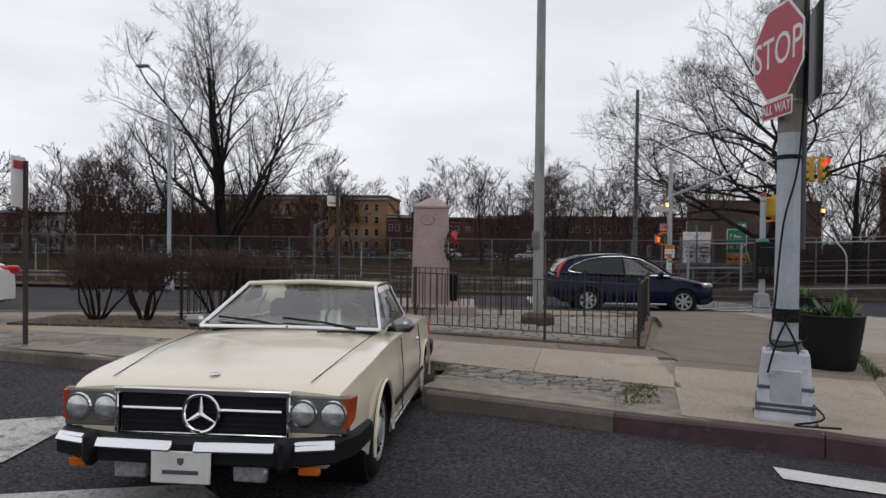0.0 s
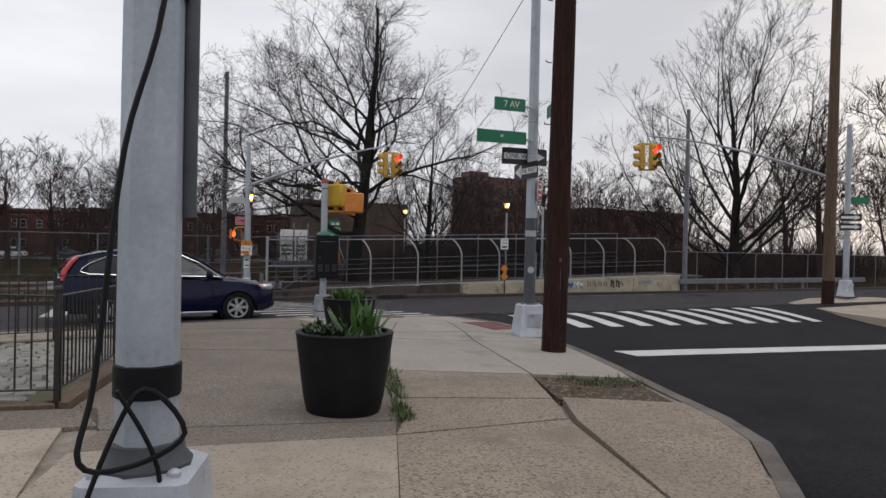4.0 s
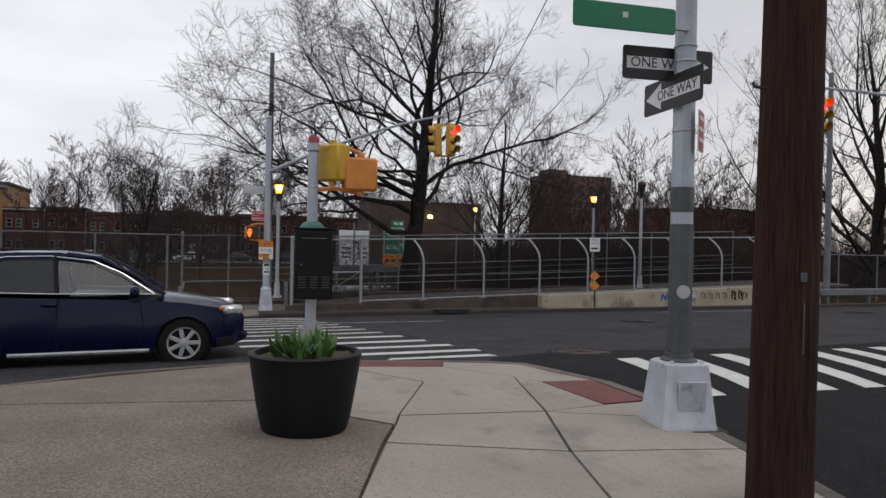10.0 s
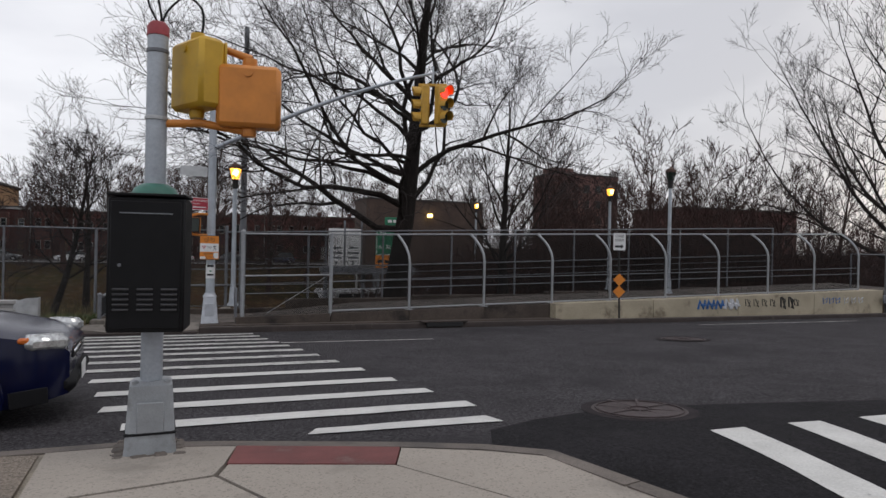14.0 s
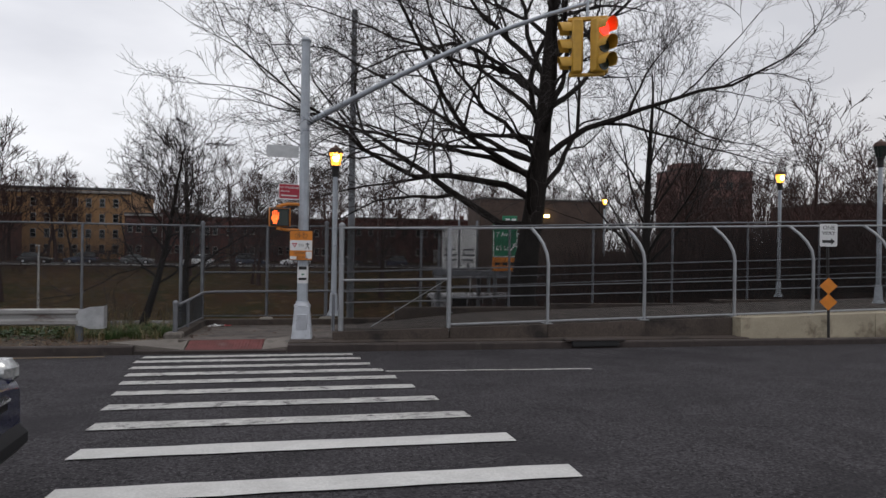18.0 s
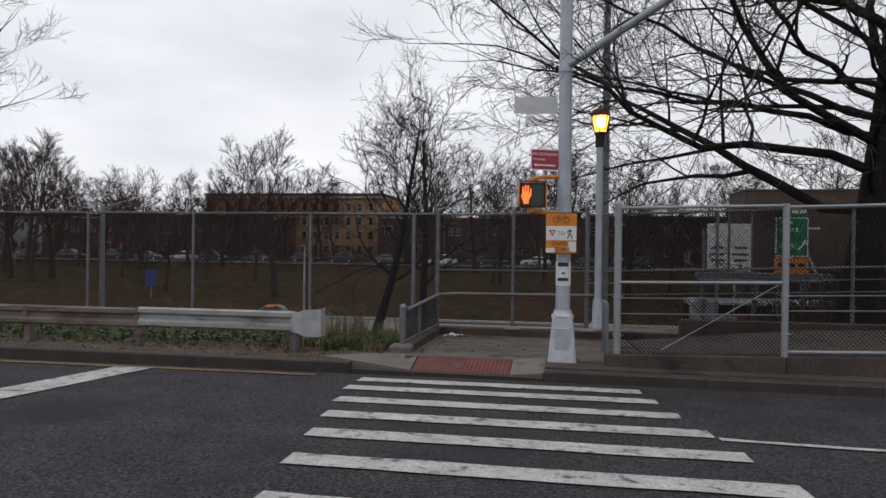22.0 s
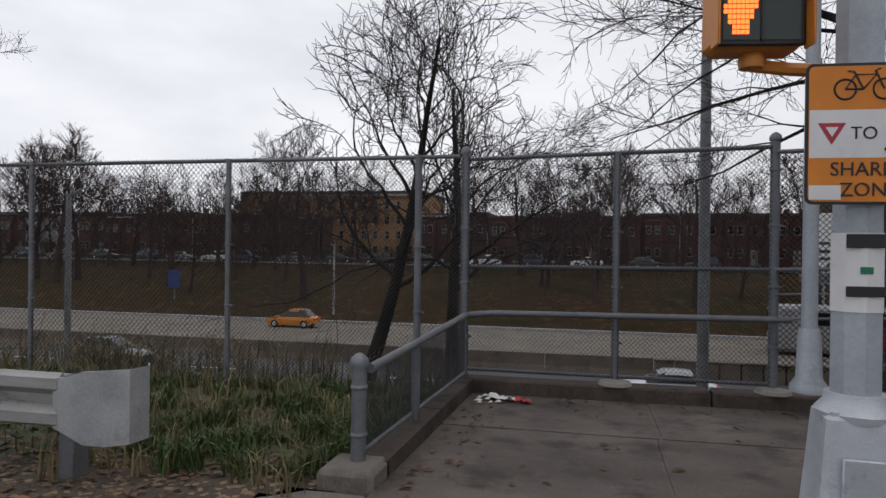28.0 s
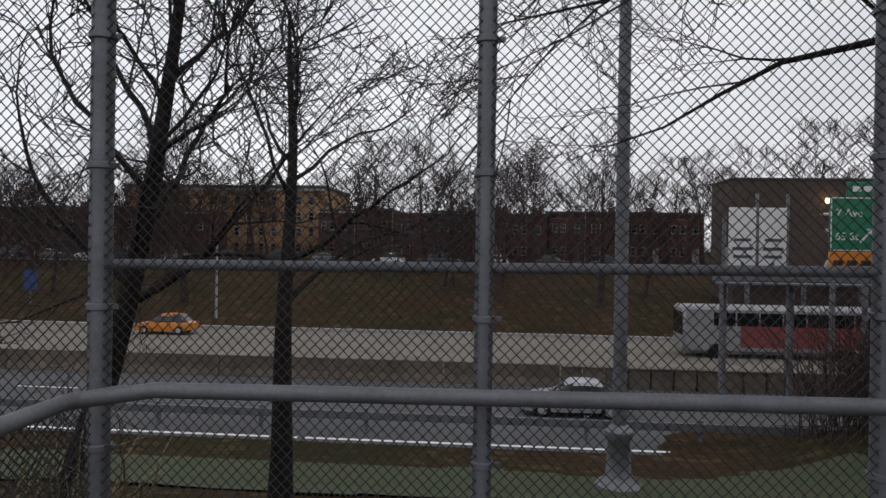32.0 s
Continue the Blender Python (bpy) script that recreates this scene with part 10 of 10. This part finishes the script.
    wood.tube(pts, rad, 12, False)
    phase = rng.uniform(0, 6.28)
    for k in range(limbs):
        t = clear + (1 - clear) * ((k + rng.uniform(0.1, 0.9)) / limbs) ** bias
        t = min(t, 0.99)
        i = 2 + min(int(t * n), n - 1)
        u = t * n - int(t * n)
        base = pts[i].lerp(pts[min(i + 1, len(pts) - 1)], u)
        r = rad[i] + (rad[min(i + 1, len(rad) - 1)] - rad[i]) * u
        az = phase + k * 2.4 + rng.uniform(-0.35, 0.35)
        an = radians(ang[0] + (ang[1] - ang[0]) * t + rng.uniform(-8, 8))
        nd = Vector((math.cos(az) * math.sin(an), math.sin(az) * math.sin(an), math.cos(an)))
        limb(base, nd, reach * (1.08 - fall * t) * rng.uniform(0.8, 1.12), min(r * rng.uniform(0.4, 0.55), trunk_r * 0.34), 1)
    for h, az, an, ln, r, up in extra:
        t = max(0.0, (h - 0.35) / (top - 0.35)) * n
        i = min(int(t), n - 1)
        base = pts[2 + i].lerp(pts[3 + i], t - i)
        az, an = radians(az), radians(an)
        limb(base, Vector((math.cos(az) * math.sin(an), math.sin(az) * math.sin(an), math.cos(an))), ln, r, 1, up)
    return wood, fine


def plant_tree(x, y, z, pair, label, group="", bark=None, twig_m=None, turn=0.0, size=1.0):
    ob = thing("tree", label, "tree", group, at=pose(x, y, z, 0, 0, turn) @ Matrix.Scale(size, 4))
    part("trunk", pair[0], bark or M_BARK, ob)
    part("crown", pair[1], twig_m or M_TWIG, ob, kind="stuff", smooth=False)
    return ob


big_limbs = ((2.6, 182, 82, 10.0, 0.14, 1.25), (3.4, 170, 66, 10.5, 0.12, 0.6), (4.0, 192, 54, 9.5, 0.11, 0.4), (3.4, 2, 52, 8.0, 0.11, 0.5), (6.2, 8, 64, 8.8, 0.10, 0.25), (4.6, -12, 40, 9.0, 0.11, 0.4), (5.4, 160, 44, 9.5, 0.11, 0.4), (2.8, 250, 66, 7.0, 0.09, 0.5), (5.8, 20, 34, 8.0, 0.10, 0.4), (7.0, 185, 50, 8.0, 0.09, 0.3), (4.6, 205, 64, 9.0, 0.09, 0.35), (5.2, 228, 76, 8.5, 0.08, -0.2), (4.2, 192, 66, 9.0, 0.09, 0.1), (5.0, 180, 70, 8.2, 0.08, -0.12), (4.6, 172, 76, 8.5, 0.07, -0.08), (5.8, 184, 64, 9.0, 0.08, -0.1), (6.6, 176, 60, 8.5, 0.08, 0.0))
main = bare_tree(23, 17.0, 0.40, 7.6, clear=0.32, limbs=11, levels=4, ang=(56, 20), upright=0.34, zig=0.2, crook=0.40, spawn=(4, 4), twig=0.0062, kids1=5, side=0.75, drift=0.07, extra=big_limbs)
plant_tree(14.36, 36.0, -0.75, main, "large bare spreading tree behind the silver fence")
left = bare_tree(6, 16.0, 0.48, 9.6, clear=0.10, limbs=17, levels=4, ang=(60, 14), upright=0.34, crook=0.2, spawn=(4, 4), twig=0.007, bias=1.7, side=0.7, zig=0.09, leader=0.78, kids1=4)
plant_tree(-15.3, 36.2, -1.7, left, "tall bare tree with a rounded crown beyond the fence")
mid = bare_tree(9, 10.5, 0.2, 6.4, clear=0.06, limbs=14, levels=4, ang=(46, 16), upright=0.34, crook=0.2, spawn=(3, 4), twig=0.0075, bias=1.6, zig=0.08)
plant_tree(20.75, 39.8, -0.8, mid, "slender bare tree beside the large one")
rgt = bare_tree(14, 17.0, 0.40, 12.0, clear=0.04, limbs=22, levels=4, ang=(60, 12), upright=0.42, crook=0.16, spawn=(3, 3), twig=0.009, bias=1.9, side=0.7, zig=0.07, kids1=5)
plant_tree(42.6, 35.0, -0.9, rgt, "broad bare tree with many rising limbs on the far verge")
# trees on the slope below the landing
slope = bare_tree(31, 9.4, 0.17, 4.6, clear=0.36, limbs=12, levels=4, ang=(86, 34), upright=0.22, crook=0.42, zig=0.22, twist=0.26, spawn=(3, 4), twig=0.0068, leader=0.82, bias=1.1, fall=0.4, wander=0.03, side=0.6)
plant_tree(3.62, 40.0, terrain(3.62, 40.0) - 0.1, slope, "crooked bare tree on the slope below the fence")
slope2 = bare_tree(37, 7.2, 0.125, 3.0, clear=0.30, limbs=16, levels=4, ang=(74, 30), upright=0.30, crook=0.42, zig=0.22, twist=0.26, spawn=(3, 4), twig=0.0080, lean=(0.42, 0.02), leader=0.84, wander=0.02, rise=0.10, side=0.6)
plant_tree(2.95, 36.1, terrain(2.95, 36.1) - 0.1, slope2, "leaning bare tree on the slope below the fence")

# distant trees: a few shapes, many places
shapes = [bare_tree(50 + k, h, r, rc, clear=c, limbs=11, levels=3, ang=(60, 20), upright=0.32, crook=0.22, spawn=(3, 4), kids1=2, side=0.6, twig=tw, bias=1.1, leader=0.72, fall=0.35, twist=0.12) for k, (h, r, rc, c, tw) in enumerate(((13, 0.26, 5.6, 0.34, 0.021), (10.5, 0.2, 5.2, 0.26, 0.021), (14, 0.3, 6.2, 0.36, 0.022), (8.5, 0.16, 4.6, 0.22, 0.020), (11.5, 0.22, 5.0, 0.28, 0.021)))]
protos = []
for k, (w_, f_) in enumerate(shapes):
    protos.append(plant_tree(-84 if k == 0 else -60 + 31 * k, 97 if k == 0 else 99, terrain(-30, 96) - 0.2, (w_, f_), "bare winter tree on the far bank", "distant trees", M_BARK_FAR, M_BARK_FAR))
rng_ = random.Random(77)
spots = []
for k in range(26):
    spots.append((-112 + k * 6.4 + rng_.uniform(-2.5, 2.5), rng_.uniform(90, 112)))
for k in range(30):
    spots.append((-130 + k * 6.6 + rng_.uniform(-3, 3), rng_.uniform(125.5, 132)))
for k in range(34):
    spots.append((-150 + k * 8 + rng_.uniform(-4, 4), rng_.uniform(147, 175)))
for k in range(10):
    spots.append((-62 + k * 4.6 + rng_.uniform(-1.5, 1.5), rng_.uniform(38, 45)))
for k in range(20):
    spots.append((27 + k * 3.6 + rng_.uniform(-1.5, 1.5), rng_.uniform(42, 58)))
for k in range(18):
    spots.append((50 + k * 5.5 + rng_.uniform(-2, 2), rng_.uniform(62, 108)))
for k in range(12):
    spots.append((50 + k * 4.6 + rng_.uniform(-2, 2), rng_.uniform(31, 40)))
for x, y, k, s_ in ((-57.2, 95, 2, 1.35), (-62.0, 97, 0, 1.4), (-48.0, 100, 4, 1.0), (-36.0, 100, 1, 1.0), (7.1, 100, 3, 1.3), (-66.5, 101, 2, 1.2), (-51, 128, 1, 1.2), (-44, 127, 4, 1.1), (-37.5, 128, 1, 1.15), (-31, 127, 3, 1.4), (6.95, 94, 1, 1.35), (21.0, 96, 3, 1.25), (-22.9, 91, 0, 1.45), (47.5, 91, 2, 1.1), (53, 90, 0, 1.25), (57.5, 95, 1, 1.5), (62, 101, 2, 1.3), (66, 108, 4, 1.5), (72, 104, 0, 1.4), (78, 108, 2, 1.3), (84, 103, 1, 1.5), (-58, 110, 2, 1.05), (-51, 109, 4, 1.25), (-45, 111, 0, 1.1), (-39, 110, 1, 1.35), (64, 92, 4, 1.35), (68, 90, 1, 1.5), (77, 92, 3, 1.7), (90, 100, 0, 1.2), (98, 104, 2, 1.2), (106, 102, 4, 1.4)):
    copy_thing(protos[k], pose(x, y, terrain(x, y) - 0.2, 0, 0, 40 * k) @ Matrix.Scale(s_, 4))
for x, y in spots:
    if -30 < x < -18 and 85 < y < 112:
        continue
    if 20 < x < 46 and 86 < y < 110 or 60 < y < 86:
        continue
    s = rng_.uniform(1.0, 1.5) * (0.72 if 26 < x < 60 and y < 60 else 1.0)
    copy_thing(rng_.choice(protos), pose(x, y, terrain(x, y) - 0.2, 0, 0, rng_.uniform(0, 360)) @ Matrix.Scale(s, 4))


def brush(name, label, areas, seed, m, r=0.02):
    """Leafless undergrowth: leaning, forking stems."""
    rng = random.Random(seed)
    g = Geo()
    for x0, x1, y0, y1, h0, h1, count in areas:
        for k in range(count):
            x, y = rng.uniform(x0, x1), rng.uniform(y0, y1)
            z = terrain(x, y) - 0.1
            h = rng.uniform(h0, h1) * (0.7 + 0.5 * noise.noise(Vector((x * 0.12, y * 0.12, 7.0))))
            dx, dy = rng.gauss(0, 0.22), rng.gauss(0, 0.22)
            mid_ = Vector((x + dx * h * 0.5, y + dy * h * 0.5, z + h * 0.55))
            g.tube([(x, y, z), mid_, (x + dx * h * 1.2, y + dy * h * 1.2, z + h)], [r, r * 0.8, r * 0.4], 3, False)
            for j in range(3):
                d = Vector((rng.gauss(0, 0.5), rng.gauss(0, 0.5), rng.uniform(0.3, 0.9))).normalized()
                p = Vector((x, y, z)).lerp(mid_, rng.uniform(0.5, 1.0))
                g.tube([p, p + d * h * rng.uniform(0.3, 0.5)], [r * 0.7, r * 0.35], 3, False)
    return solo(name, g, m, label, "undergrowth", kind="stuff", smooth=False)


brush("undergrowth", "dense leafless brown undergrowth on the far bank and behind the fences", ((-110, 24, 106, 113, 1.5, 4.0, 1300), (-120, 70, 125, 132, 2.5, 7.0, 2400), (16.5, 34, 42, 54, 2.4, 6.4, 2600), (30, 62, 35, 46, 1.8, 5.6, 2600), (30, 95, 46, 62, 2.0, 5.0, 2000), (-60, -18, 36, 46, 1.0, 2.4, 260), (60, 140, 60, 110, 2, 6, 900), (30, 60, 64, 86, 4, 8, 900)), 5, M_BARK_FAR)
brush("slope_brush", "thin bare stems and brambles on the slope below the fence", ((-8, 2.0, 33.8, 38, 0.5, 1.5, 260), (20, 30, 34.5, 41, 0.6, 2.0, 380), (-34, -8, 33.8, 39, 0.5, 1.5, 380)), 6, M_TWIG, 0.006)
